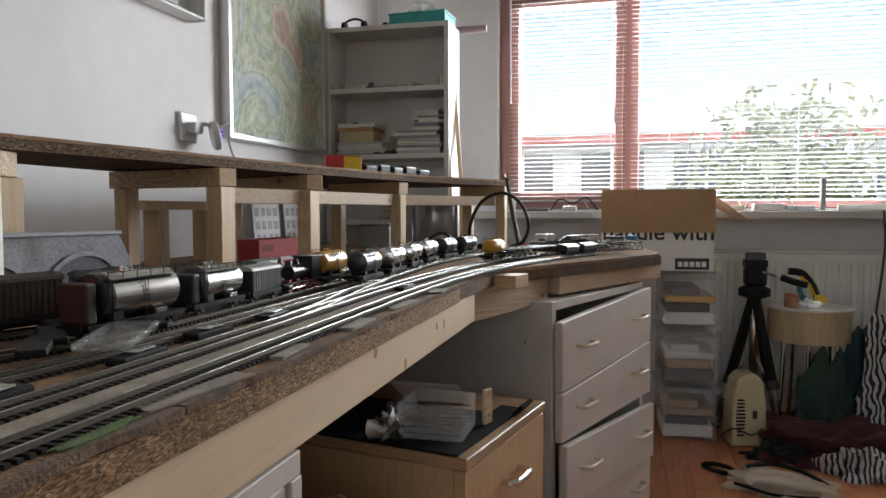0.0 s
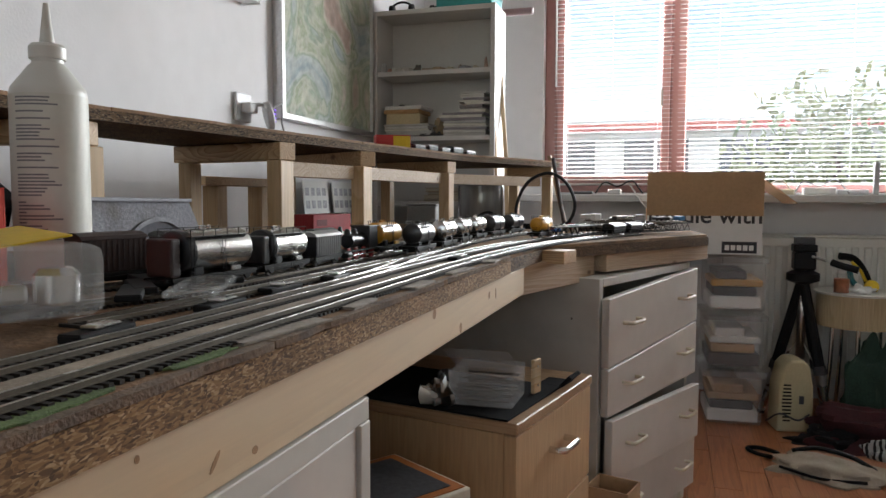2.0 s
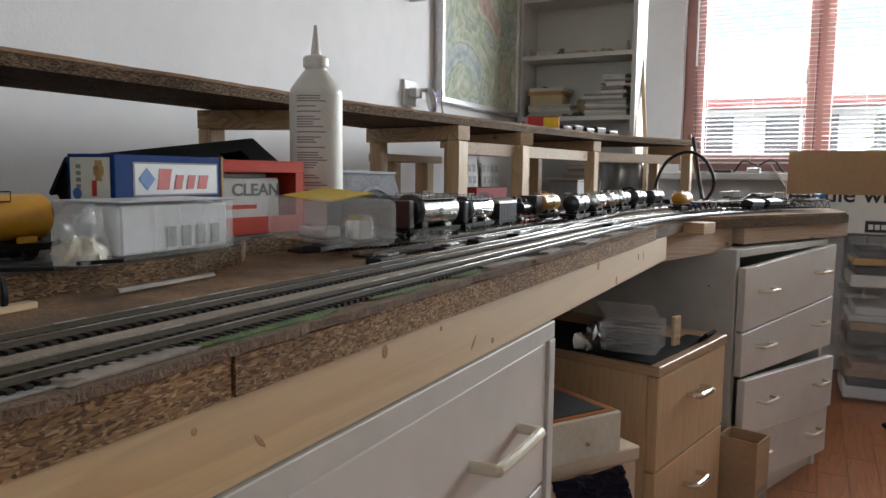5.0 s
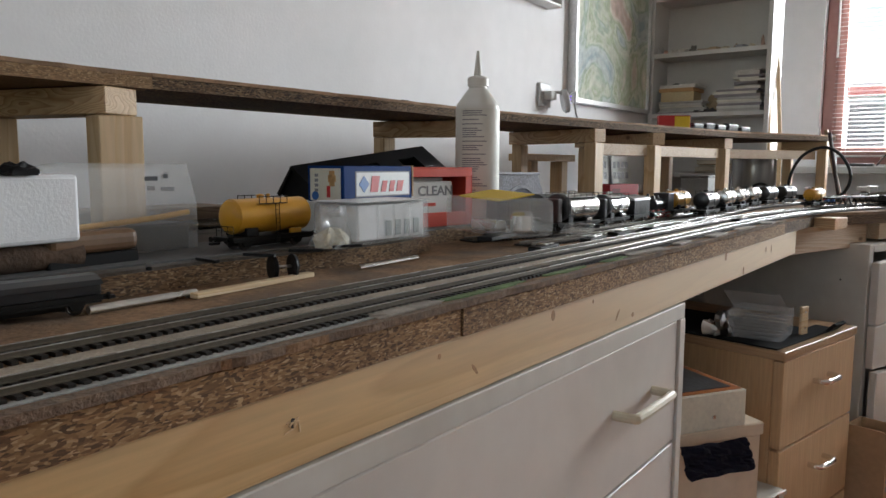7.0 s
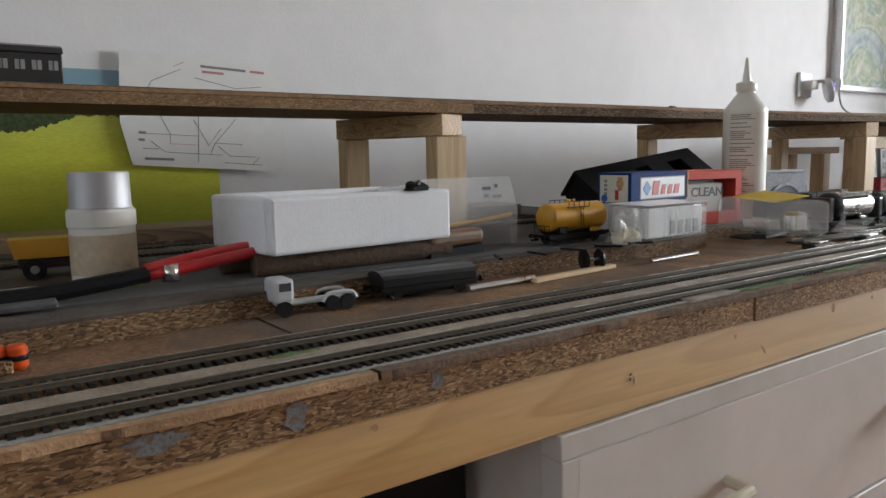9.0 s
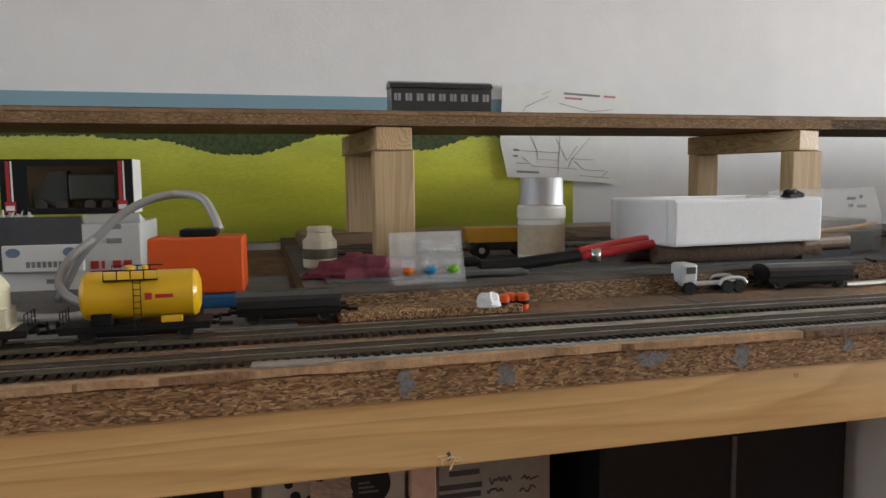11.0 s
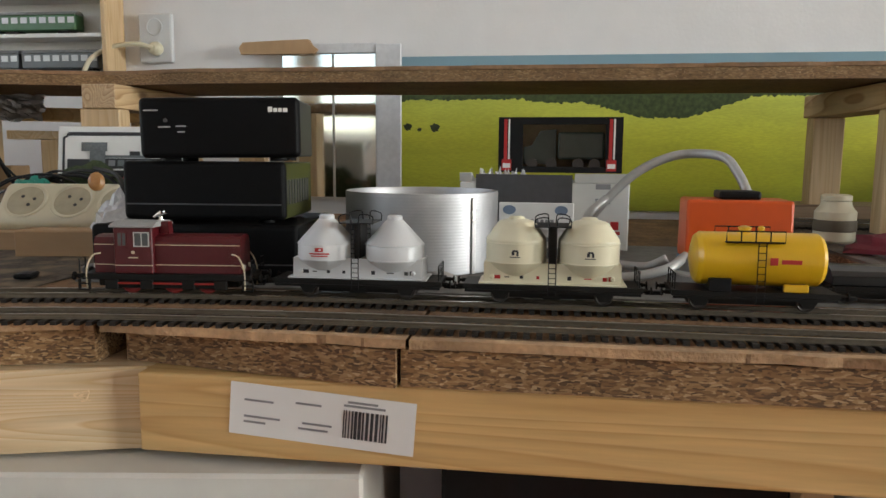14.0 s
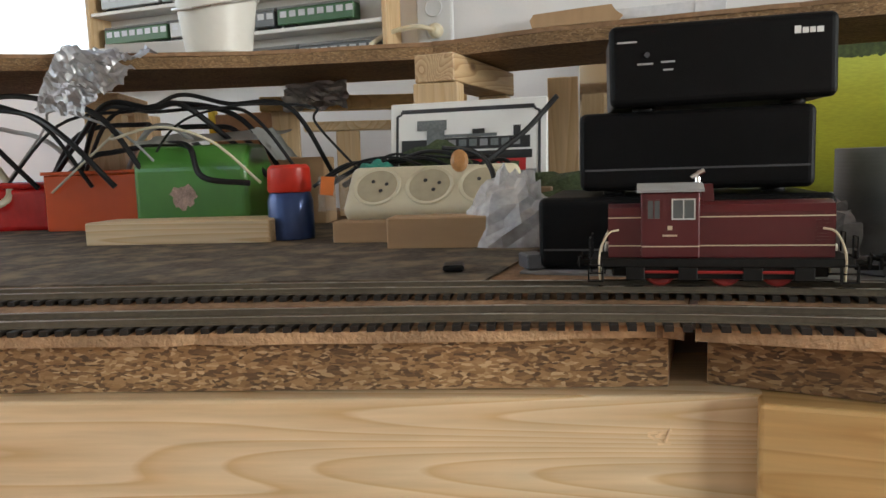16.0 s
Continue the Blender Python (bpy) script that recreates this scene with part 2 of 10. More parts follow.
BLACK = mat("black_plastic", (0.010, 0.010, 0.011), 0.45, var=0.15, bump=0.06, bscale=700, spec=0.18)
DARKM = mat("dark_underframe", (0.010, 0.009, 0.008), 0.6, var=0.25, scale=80, spec=0.2)

# ---- building helpers ----


def part(name, bm, material, parent=None, label="", smooth=False, m=None):
    """Links a bmesh as one mesh object, under a thing or a part if one is given."""
    me = bpy.data.meshes.new(name)
    bm.normal_update()
    if smooth:
        for f in bm.faces:
            f.smooth = True
    for e in bm.edges:
        if len(e.link_faces) == 2 and e.link_faces[0].smooth and e.calc_face_angle(0.0) > 0.6:
            e.smooth = False
    bm.to_mesh(me)
    bm.free()
    for x in (material if isinstance(material, (list, tuple)) else [material]):
        me.materials.append(x)
    ob = new(name, me)
    if m is not None:
        ob.matrix_basis = m
    if parent is not None:
        ob.parent = parent
    if label:
        tagged(ob, label)
    return ob


def thing(name, label, category, m=None, group="", kind=""):
    """An Empty at the base of a thing, to hold its parts."""
    ob = new(name)
    ob.empty_display_size = 0.02
    if m is not None:
        ob.matrix_basis = m
    return tagged(ob, label, category, group, kind)


def box(x0, x1, y0, y1, z0, z1, bevel=0.0, seg=1, bm=None, m=None):
    bm2 = bmesh.new()
    v = [bm2.verts.new((x, y, z)) for x in (x0, x1) for y in (y0, y1) for z in (z0, z1)]
    for q in ((0, 1, 3, 2), (4, 6, 7, 5), (0, 4, 5, 1), (2, 3, 7, 6), (0, 2, 6, 4), (1, 5, 7, 3)):
        bm2.faces.new([v[i] for i in q])
    bmesh.ops.recalc_face_normals(bm2, faces=bm2.faces)
    if bevel:
        bmesh.ops.bevel(bm2, geom=bm2.edges[:], offset=bevel, segments=seg, profile=0.5, affect="EDGES")
    if m is not None:
        bmesh.ops.transform(bm2, matrix=m, verts=bm2.verts)
    return merge(bm, bm2)


def merge(bm, bm2):
    """Adds one bmesh to another."""
    if bm is None:
        return bm2
    idx = {}
    for v in bm2.verts:
        idx[v] = bm.verts.new(v.co)
    for f in bm2.faces:
        try:
            g = bm.faces.new([idx[v] for v in f.verts])
            g.material_index, g.smooth = f.material_index, f.smooth
        except ValueError:
            pass
    bm2.free()
    return bm


def cyl(r, z0, z1, n=24, r2=None, bm=None, m=None, cap=True, bevel=0.0):
    r2 = r if r2 is None else r2
    bm2 = bmesh.new()
    a = [bm2.verts.new((r * math.cos(2 * math.pi * i / n), r * math.sin(2 * math.pi * i / n), z0)) for i in range(n)]
    b = [bm2.verts.new((r2 * math.cos(2 * math.pi * i / n), r2 * math.sin(2 * math.pi * i / n), z1)) for i in range(n)]
    for i in range(n):
        f = bm2.faces.new((a[i], a[(i + 1) % n], b[(i + 1) % n], b[i]))
        f.smooth = True
    if cap:
        bm2.faces.new(a[::-1]), bm2.faces.new(b)
    if bevel and cap:
        bmesh.ops.bevel(bm2, geom=[e for e in bm2.edges if abs(e.verts[0].co.z - e.verts[1].co.z) < 1e-9], offset=bevel, segments=2, profile=0.5, affect="EDGES")
    if m is not None:
        bmesh.ops.transform(bm2, matrix=m, verts=bm2.verts)
    return merge(bm, bm2)


def lathe(profile, n=28, bm=None, m=None):
    """A turned shape from (radius, height) pairs, bottom to top."""
    bm2 = bmesh.new()
    rings = []
    for r, z in profile:
        if r < 1e-6:
            rings.append([bm2.verts.new((0, 0, z))])
        else:
            rings.append([bm2.verts.new((r * math.cos(2 * math.pi * i / n), r * math.sin(2 * math.pi * i / n), z)) for i in range(n)])
    for a, b in zip(rings, rings[1:]):
        for i in range(n):
            j = (i + 1) % n
            vs = [a[0 if len(a) == 1 else i], a[0 if len(a) == 1 else j], b[0 if len(b) == 1 else j], b[0 if len(b) == 1 else i]]
            u = []
            for v in vs:
                if v not in u:
                    u.append(v)
            if len(u) > 2:
                bm2.faces.new(u).smooth = True
    if len(rings[0]) > 1:
        bm2.faces.new(rings[0][::-1])
    if len(rings[-1]) > 1:
        bm2.faces.new(rings[-1])
    bmesh.ops.recalc_face_normals(bm2, faces=bm2.faces)
    if m is not None:
        bmesh.ops.transform(bm2, matrix=m, verts=bm2.verts)
    return merge(bm, bm2)


def smooth_path(pts, k=6):
    """Catmull-Rom through points."""
    p = [Vector(q) for q in pts]
    p = [p[0] * 2 - p[1]] + p + [p[-1] * 2 - p[-2]]
    out = []
    for i in range(1, len(p) - 2):
        for j in range(k):
            t = j / k
            a, b, c, d = p[i - 1], p[i], p[i + 1], p[i + 2]
            out.append(0.5 * ((2 * b) + (c - a) * t + (2 * a - 5 * b + 4 * c - d) * t * t + (3 * b - a - 3 * c + d) * t ** 3))
    out.append(p[-2])
    return out


def tube(pts, r, n=8, bm=None, smooth=0):
    """A round bar or cable along points."""
    p = smooth_path(pts, smooth) if smooth else [Vector(q) for q in pts]
    bm2 = bmesh.new()
    rings, up = [], Vector((0.13, 0.31, 0.94))
    for i, c in enumerate(p):
        d = (p[min(i + 1, len(p) - 1)] - p[max(i - 1, 0)]).normalized()
        s = d.cross(up)
        if s.length < 0.05:
            s = d.cross(Vector((1, 0, 0)))
        s.normalize()
        u = s.cross(d).normalized()
        up = u
        rings.append([bm2.verts.new(c + r * (math.cos(2 * math.pi * j / n) * s + math.sin(2 * math.pi * j / n) * u)) for j in range(n)])
    for a, b in zip(rings, rings[1:]):
        for j in range(n):
            bm2.faces.new((a[j], b[j], b[(j + 1) % n], a[(j + 1) % n])).smooth = True
    bm2.faces.new(rings[0]), bm2.faces.new(rings[-1][::-1])
    bmesh.ops.recalc_face_normals(bm2, faces=bm2.faces)
    return merge(bm, bm2)


def slab(outline, z0, z1, bm=None):
    """A flat plate from a plan outline."""
    bm2 = bmesh.new()
    a, b = [bm2.verts.new((x, y, z0)) for x, y in outline], [bm2.verts.new((x, y, z1)) for x, y in outline]
    n = len(outline)
    for i in range(n):
        bm2.faces.new((a[i], a[(i + 1) % n], b[(i + 1) % n], b[i]))
    bm2.faces.new(a[::-1]), bm2.faces.new(b)
    bmesh.ops.recalc_face_normals(bm2, faces=bm2.faces)
    return merge(bm, bm2)


def prism(outline, y0, y1, bm=None, m=None):
    """A profile in x and z drawn out along y."""
    bm2 = slab([(x, z) for x, z in outline], -y1, -y0)
    bmesh.ops.transform(bm2, matrix=Matrix.Rotation(math.pi / 2, 4, "X"), verts=bm2.verts)
    if m is not None:
        bmesh.ops.transform(bm2, matrix=m, verts=bm2.verts)
    return merge(bm, bm2)


def words(body, size, material, parent, m, name="lettering", depth=0.0002, bold=0.0):
    """Lettering in the built-in font, made into a mesh; m places its lower left corner, x along the line."""
    cu = bpy.data.curves.new(name, "FONT")
    cu.body, cu.size, cu.extrude, cu.offset = body, size, depth, bold
    tmp = bpy.data.objects.new(name, cu)
    scene.collection.objects.link(tmp)
    me = bpy.data.meshes.new_from_object(tmp.evaluated_get(bpy.context.evaluated_depsgraph_get()))
    bpy.data.objects.remove(tmp)
    me.materials.clear()
    me.materials.append(material)
    ob = new(name, me)
    ob.matrix_basis = m
    ob.parent = parent
    return ob


def facing(x, y, z, yaw=90.0, lean=0.0):
    """A pose for flat prints: local x runs along the line, local y up, local z out; yaw 90 faces +x, reading towards +y."""
    return Matrix.Translation((x, y, z)) @ Matrix.Rotation(radians(yaw), 4, "Z") @ Matrix.Rotation(radians(90 - lean), 4, "X")

# ---- the room ----
WX, EX, SY, CZ = -0.76, 2.6, -2.4, 2.25      # west wall, east wall, south wall, ceiling
ZB = 0.609          # underside of the chipboard
ZS = 0.634          # surface that carries the track


def plank_mesh(lx, ly, lz):
    bm = box(0, lx, 0, ly, -lz, 0, 0.0008)
    me = bpy.data.meshes.new("plank")
    bm.to_mesh(me)
    bm.free()
    return me


floor = tagged(part("floor", box(WX - 0.1, EX + 0.1, SY - 0.1, WY + 0.1, -0.06, -0.0085), mat("floor_base", (0.12, 0.06, 0.03), 0.7)), "reddish brown laminate floor of narrow planks", "floor", kind="structure")
LAM = wood("floor_laminate", (0.48, 0.185, 0.075), (0.36, 0.12, 0.045), "y", 0.32, 16, knots=False, rand=True)
bm = box(WX - 0.12, WX, WIN3[1], WY + 0.12, 0, CZ)
box(WX - 0.12, WX, SY - 0.12, WIN3[0], 0, CZ, bm=bm)
box(WX - 0.12, WX, WIN3[0], WIN3[1], 0, WIN3[2], bm=bm)
box(WX - 0.12, WX, WIN3[0], WIN3[1], WIN3[3], CZ, bm=bm)
tagged(part("wall_west", bm, WALL), "plain off-white painted wall behind the layout", "wall", kind="structure")
bm = box(WX, WIN2[0], SY - 0.12, SY, 0, CZ)
box(WIN2[1], EX, SY - 0.12, SY, 0, CZ, bm=bm)
box(WIN2[0], WIN2[1], SY - 0.12, SY, 0, WIN2[2], bm=bm)
box(WIN2[0], WIN2[1], SY - 0.12, SY, WIN2[3], CZ, bm=bm)
tagged(part("wall_south", bm, PLAIN), "beige wall with an added window for fill light", "wall", kind="structure")
bm = box(EX, EX + 0.12, WIN4[1], WY + 0.12, 0, CZ)
box(EX, EX + 0.12, SY - 0.12, WIN4[0], 0, CZ, bm=bm)
box(EX, EX + 0.12, WIN4[0], WIN4[1], 0, WIN4[2], bm=bm)
box(EX, EX + 0.12, WIN4[0], WIN4[1], WIN4[3], CZ, bm=bm)
tagged(part("wall_east", bm, PLAIN), "plain beige painted wall with a curtained window", "wall", kind="structure")
tagged(part("ceiling", box(WX - 0.12, EX + 0.12, SY - 0.12, WY + 0.12, CZ, CZ + 0.1), CEIL), "plain white ceiling", "ceiling", kind="structure")
bm = box(WX, WIN[0], WY, WY + 0.2, 0, CZ)
box(WIN[1], EX, WY, WY + 0.2, 0, CZ, bm=bm)
box(WIN[0], WIN[1], WY, WY + 0.2, 0, WIN[2], bm=bm)
box(WIN[0], WIN[1], WY, WY + 0.2, WIN[3], CZ, bm=bm)
tagged(part("wall_north", bm, WALL), "off-white wall with a wide window over a radiator", "wall", kind="structure")
bm = box(-0.36, 1.9, WY - 0.19, WY - 0.003, WIN[2] - 0.035, WIN[2] - 0.008, 0.003)
sill = tagged(part("window_sill", bm, mat("sill_stone", (0.55, 0.55, 0.54), 0.35, var=0.06)), "pale grey window sill strewn with small clutter", "window sill", kind="structure")

RED = mat("red_brown_frame", (0.40, 0.20, 0.18), 0.42, var=0.08, scale=10)
win = thing("window_1", "red-brown painted window with two panes and a blind", "window", kind="structure")
x0, x1, z0, z1 = WIN
for nm, b in (("frame_left", (x0, x0 + 0.05, z0, z1)), ("frame_right", (x1 - 0.05, x1, z0, z1)), ("frame_bottom", (x0 + 0.05, x1 - 0.05, z0, z0 + 0.035)), ("frame_top", (x0 + 0.05, x1 - 0.05, z1 - 0.05, z1)), ("mullion", (0.205, 0.265, z0 + 0.035, z1 - 0.05))):
    part("window_frame", box(b[0], b[1], WY + 0.05, WY + 0.12, b[2], b[3], 0.004), RED, win)
for a, b in ((x0 + 0.05, 0.205),):
    for nm, q in (("sash", (a, a + 0.03, z0 + 0.035, z1 - 0.05)), ("sash", (b - 0.03, b, z0 + 0.035, z1 - 0.05)), ("sash", (a + 0.03, b - 0.03, z0 + 0.035, z0 + 0.065)), ("sash", (a + 0.03, b - 0.03, z1 - 0.10, z1 - 0.05))):
        part("sash", box(q[0], q[1], WY + 0.03, WY + 0.08, q[2], q[3], 0.003), RED, win)
glass = clear("window_glass", (0.98, 1, 1), 0.02, 0.06)
for a, b in ((x0 + 0.08, 0.175), (0.265, x1 - 0.05)):
    p = part("pane", box(a, b, WY + 0.07, WY + 0.074, z0 + 0.06, z1 - 0.06), glass, win)
    p.visible_shadow = False
bm = tube([(0.175, WY + 0.03, 1.12), (0.175, WY - 0.002, 1.12), (0.175, WY - 0.006, 1.06)], 0.006, 8)
part("window_handle", bm, CHROME, win)
SLAT = mat("blind_slat", (0.86, 0.85, 0.83), 0.5, var=0.02, trans=0.6)
me = None
for k, (a, b) in enumerate(((x0 + 0.045, 0.215), (0.235, x1 - 0.03))):
    bl = thing("venetian_blind", "white venetian blind lowered with its slats level", "blind")
    part("headrail", box(a, b, WY + 0.004, WY + 0.026, z1 - 0.035, z1 - 0.005, 0.002), SLAT, bl)
    part("bottom_rail", box(a, b, WY + 0.006, WY + 0.024, z0 + 0.028, z0 + 0.036, 0.002), SLAT, bl)
    bm = box(a, b, -0.0095, 0.0095, -0.0004, 0.0004)
    first = part("slat", bm, SLAT, bl, m=pose(0, WY + 0.016, z0 + 0.05, 7))
    n = int((z1 - 0.04 - z0 - 0.05) / 0.0165)
    for i in range(1, n):
        s = bpy.data.objects.new("slat", first.data)
        scene.collection.objects.link(s)
        s.matrix_basis, s.parent = pose(0, WY + 0.016, z0 + 0.05 + i * 0.0165, 7 + 2 * math.sin(i * 1.7)), bl
    for f in (0.12, 0.5, 0.88):
        part("ladder_cord", box(a + (b - a) * f - 0.0006, a + (b - a) * f + 0.0006, WY + 0.005, WY + 0.006, z0 + 0.03, z1 - 0.03), SLAT, bl)
bm = tube([(x0 + 0.05, WY - 0.004, z1 - 0.05), (x0 + 0.052, WY - 0.006, 1.15)], 0.004, 8)
tagged(part("blind_wand", bm, mat("wand_plastic", (0.85, 0.85, 0.85), 0.2)), "clear white blind wand hanging beside the window", "blind wand")

w2 = thing("fill_window", "added white framed window, unseen, for the rear fill light", "window", kind="structure")
x0, x1, z0, z1 = WIN2
WFR = mat("white_frame", (0.75, 0.75, 0.74), 0.4, var=0.03)
for b in ((x0, x0 + 0.05, z0, z1), (x1 - 0.05, x1, z0, z1), (x0 + 0.05, x1 - 0.05, z0, z0 + 0.05), (x0 + 0.05, x1 - 0.05, z1 - 0.05, z1), (0.62, 0.68, z0 + 0.05, z1 - 0.05)):
    part("window_frame", box(b[0], b[1], SY - 0.10, SY - 0.04, b[2], b[3], 0.003), WFR, w2)
for a, b in ((x0 + 0.05, 0.62), (0.68, x1 - 0.05)):
    part("pane", box(a, b, SY - 0.072, SY - 0.068, z0 + 0.05, z1 - 0.05), glass, w2).visible_shadow = False

w3 = thing("window_3", "white framed window beside the wall rack", "window", kind="structure")
y0, y1, z0, z1 = WIN3
for b in ((y0, y0 + 0.04, z0, z1), (y1 - 0.02, y1, z0, z1), (y0 + 0.04, y1 - 0.02, z0, z0 + 0.03), (y0 + 0.04, y1 - 0.02, z1 - 0.04, z1)):
    part("window_frame", box(WX - 0.09, WX - 0.04, b[0], b[1], b[2], b[3], 0.003), WFR, w3)
part("pane", box(WX - 0.067, WX - 0.063, y0 + 0.04, y1 - 0.02, z0 + 0.03, z1 - 0.04), glass, w3).visible_shadow = False

w4 = thing("window_4", "white framed window across the room", "window", kind="structure")
y0, y1, z0, z1 = WIN4
for b in ((y0, y0 + 0.05, z0, z1), (y1 - 0.05, y1, z0, z1), (y0 + 0.05, y1 - 0.05, z0, z0 + 0.05), (y0 + 0.05, y1 - 0.05, z1 - 0.05, z1), (-1.45, -1.40, z0 + 0.05, z1 - 0.05)):
    part("window_frame", box(EX + 0.04, EX + 0.09, b[0], b[1], b[2], b[3], 0.003), WFR, w4)
for a, b in ((y0 + 0.05, -1.45), (-1.40, y1 - 0.05)):
    part("pane", box(EX + 0.063, EX + 0.067, a, b, z0 + 0.05, z1 - 0.05), glass, w4).visible_shadow = False
CURT = mat("cream_curtain", (0.66, 0.52, 0.34), 0.9, var=0.1, scale=8)
for a, b in ((y0 - 0.06, y0 + 0.16), (-1.52, -1.36), (y1 - 0.20, y1 + 0.08)):
    bm = bmesh.new()
    g = [[bm.verts.new((EX - 0.06 + 0.018 * math.sin(k * 1.5), a + (b - a) * k / 30, zz)) for zz in (z0 - 0.25, z1 + 0.06)] for k in range(31)]
    for p, q in zip(g, g[1:]):
        bm.faces.new((p[0], q[0], q[1], p[1])).smooth = True
    bmesh.ops.solidify(bm, geom=bm.faces[:], thickness=0.002)
    tagged(part("curtain", bm, CURT), "cream curtain drawn to the side of a window", "curtain", group="curtains")
tagged(part("curtain_rail", tube([(EX - 0.06, y0 - 0.15, z1 + 0.07), (EX - 0.06, y1 + 0.15, z1 + 0.07)], 0.01, 8), WFR), "white curtain rail over the window", "curtain rail")

# radiator: a ribbed steel panel under the sill
rad = thing("radiator", "cream ribbed panel radiator below the window", "radiator")
RADM = mat("radiator_enamel", (0.76, 0.75, 0.70), 0.4, var=0.03)
part("panel", box(0.40, 1.85, WY - 0.09, WY - 0.05, 0.10, 0.585, 0.006, 2), RADM, rad)
me = None
for i in range(36):
    xx = 0.425 + i * 0.0395
    if me is None:
        o = part("rib", box(-0.012, 0.012, -0.006, 0.0, 0.13, 0.555, 0.005, 2), RADM, rad, m=pose(xx, WY - 0.0895, 0))
        me = o.data
    else:
        o = bpy.data.objects.new("rib", me)
        scene.collection.objects.link(o)
        o.matrix_basis, o.parent = pose(xx, WY - 0.0895, 0), rad
part("top_grille", box(0.40, 1.85, WY - 0.095, WY - 0.02, 0.586, 0.594, 0.002), RADM, rad)
for xx in (0.55, 1.6):
    part("bracket", box(xx, xx + 0.03, WY - 0.05, WY, 0.2, 0.5), RADM, rad)

# outdoors, seen through the blind: a terrace of houses and a tree
tagged(part("ground", box(-60, 60, WY + 0.3, 120, -3.3, -3.0), mat("lawn", (0.09, 0.12, 0.05), 0.9, var=0.3, scale=2)), "green lawn below the window", "ground", kind="structure")
hs = thing("terraced_house", "pale rendered flat-roofed house opposite with a red eaves board", "house")
part("wall", box(-9, 9, 22, 30, -3.0, 2.72), mat("pale_render", (0.85, 0.84, 0.82), 0.9), hs)
part("eaves", box(-9.3, 9.3, 21.6, 22.0, 2.55, 2.78), mat("red_eaves", (0.5, 0.08, 0.06), 0.6), hs)
part("roof", box(-9.2, 9.2, 21.7, 30.3, 2.785, 2.85), mat("roof_felt", (0.45, 0.45, 0.45), 0.8), hs)
for i in range(7):
    xx = -8.6 + i * 2.5
    for z0, z1 in ((1.2, 2.35), (-1.6, 0.0)):
        o = part("window", box(xx, xx + 1.7, 21.9, 22.02, z0, z1), mat("house_window", (0.10, 0.11, 0.13), 0.15), hs)
        part("frame", box(xx - 0.08, xx + 1.78, 21.86, 21.9, z1, z1 + 0.1), mat("white_paint", (0.8, 0.8, 0.8), 0.5), o)
        part("frame", box(xx + 0.8, xx + 0.88, 21.86, 21.9, z0, z1), mat("white_paint", (0.8, 0.8, 0.8), 0.5), o)


def leaf_tree(x, y, base, height, seed):
    r = random.Random(seed)
    tr = thing("tree", "bushy green tree in front of the houses", "tree")
    part("trunk", tube([(x, y, base), (x + 0.1, y, base + height * 0.3), (x, y + 0.1, base + height * 0.6), (x + 0.05, y, base + height * 0.8)], 0.11, 8, smooth=3), mat("bark", (0.10, 0.07, 0.05), 0.9, bump=0.5), tr)
    for i in range(5):
        a = r.uniform(0, 6.28)
        part("limb", tube([(x, y, base + height * (0.3 + 0.08 * i)), (x + 0.8 * math.cos(a), y + 0.8 * math.sin(a), base + height * (0.5 + 0.08 * i))], 0.04, 6), MATS["bark"], tr)
    vs, fs = [], []
    for i in range(2600):
        d = Vector((r.gauss(0, 1), r.gauss(0, 1), r.gauss(0, 1))).normalized() * r.uniform(0.35, 1.05)
        c = Vector((x, y, base + height * 0.66)) + Vector((d.x * height * 0.34, d.y * height * 0.34, d.z * height * 0.38)) + Vector((r.gauss(0, 0.15), r.gauss(0, 0.15), r.gauss(0, 0.15)))
        a, b = Vector((r.gauss(0, 1), r.gauss(0, 1), r.gauss(0, 1))).normalized() * 0.13, Vector((r.gauss(0, 1), r.gauss(0, 1), r.gauss(0, 1))).normalized() * 0.08
        k = len(vs)
        vs += [c - a, c + b, c + a, c - b]
        fs.append((k, k + 1, k + 2, k + 3))
    me = bpy.data.meshes.new("crown")
    me.from_pydata(vs, [], fs)
    me.materials.append(mat("leaves", (0.24, 0.28, 0.13), 0.7, var=0.4, scale=3))
    o = new("crown", me)
    o.parent = tr


leaf_tree(2.95, 15.5, -3.0, 5.7, 4)
leaf_tree(8.6, 16.8, -3.0, 5.0, 9)

# ---- the layout's carpentry ----
EDGE = [(0.30, -1.30), (0.15, -0.72), (0.067, -0.435), (-0.006, -0.178), (0.003, 0.0), (0.003, 1.95), (0.012, 2.2), (0.098, 2.36), (0.306, 2.74), (0.28, 2.95), (0.0, 3.12)]


def board(name, y0, y1, outline, z0, z1, material, label, cat="baseboard panel"):
    return tagged(part(name, slab(outline, z0, z1), material), label, cat, kind="structure")


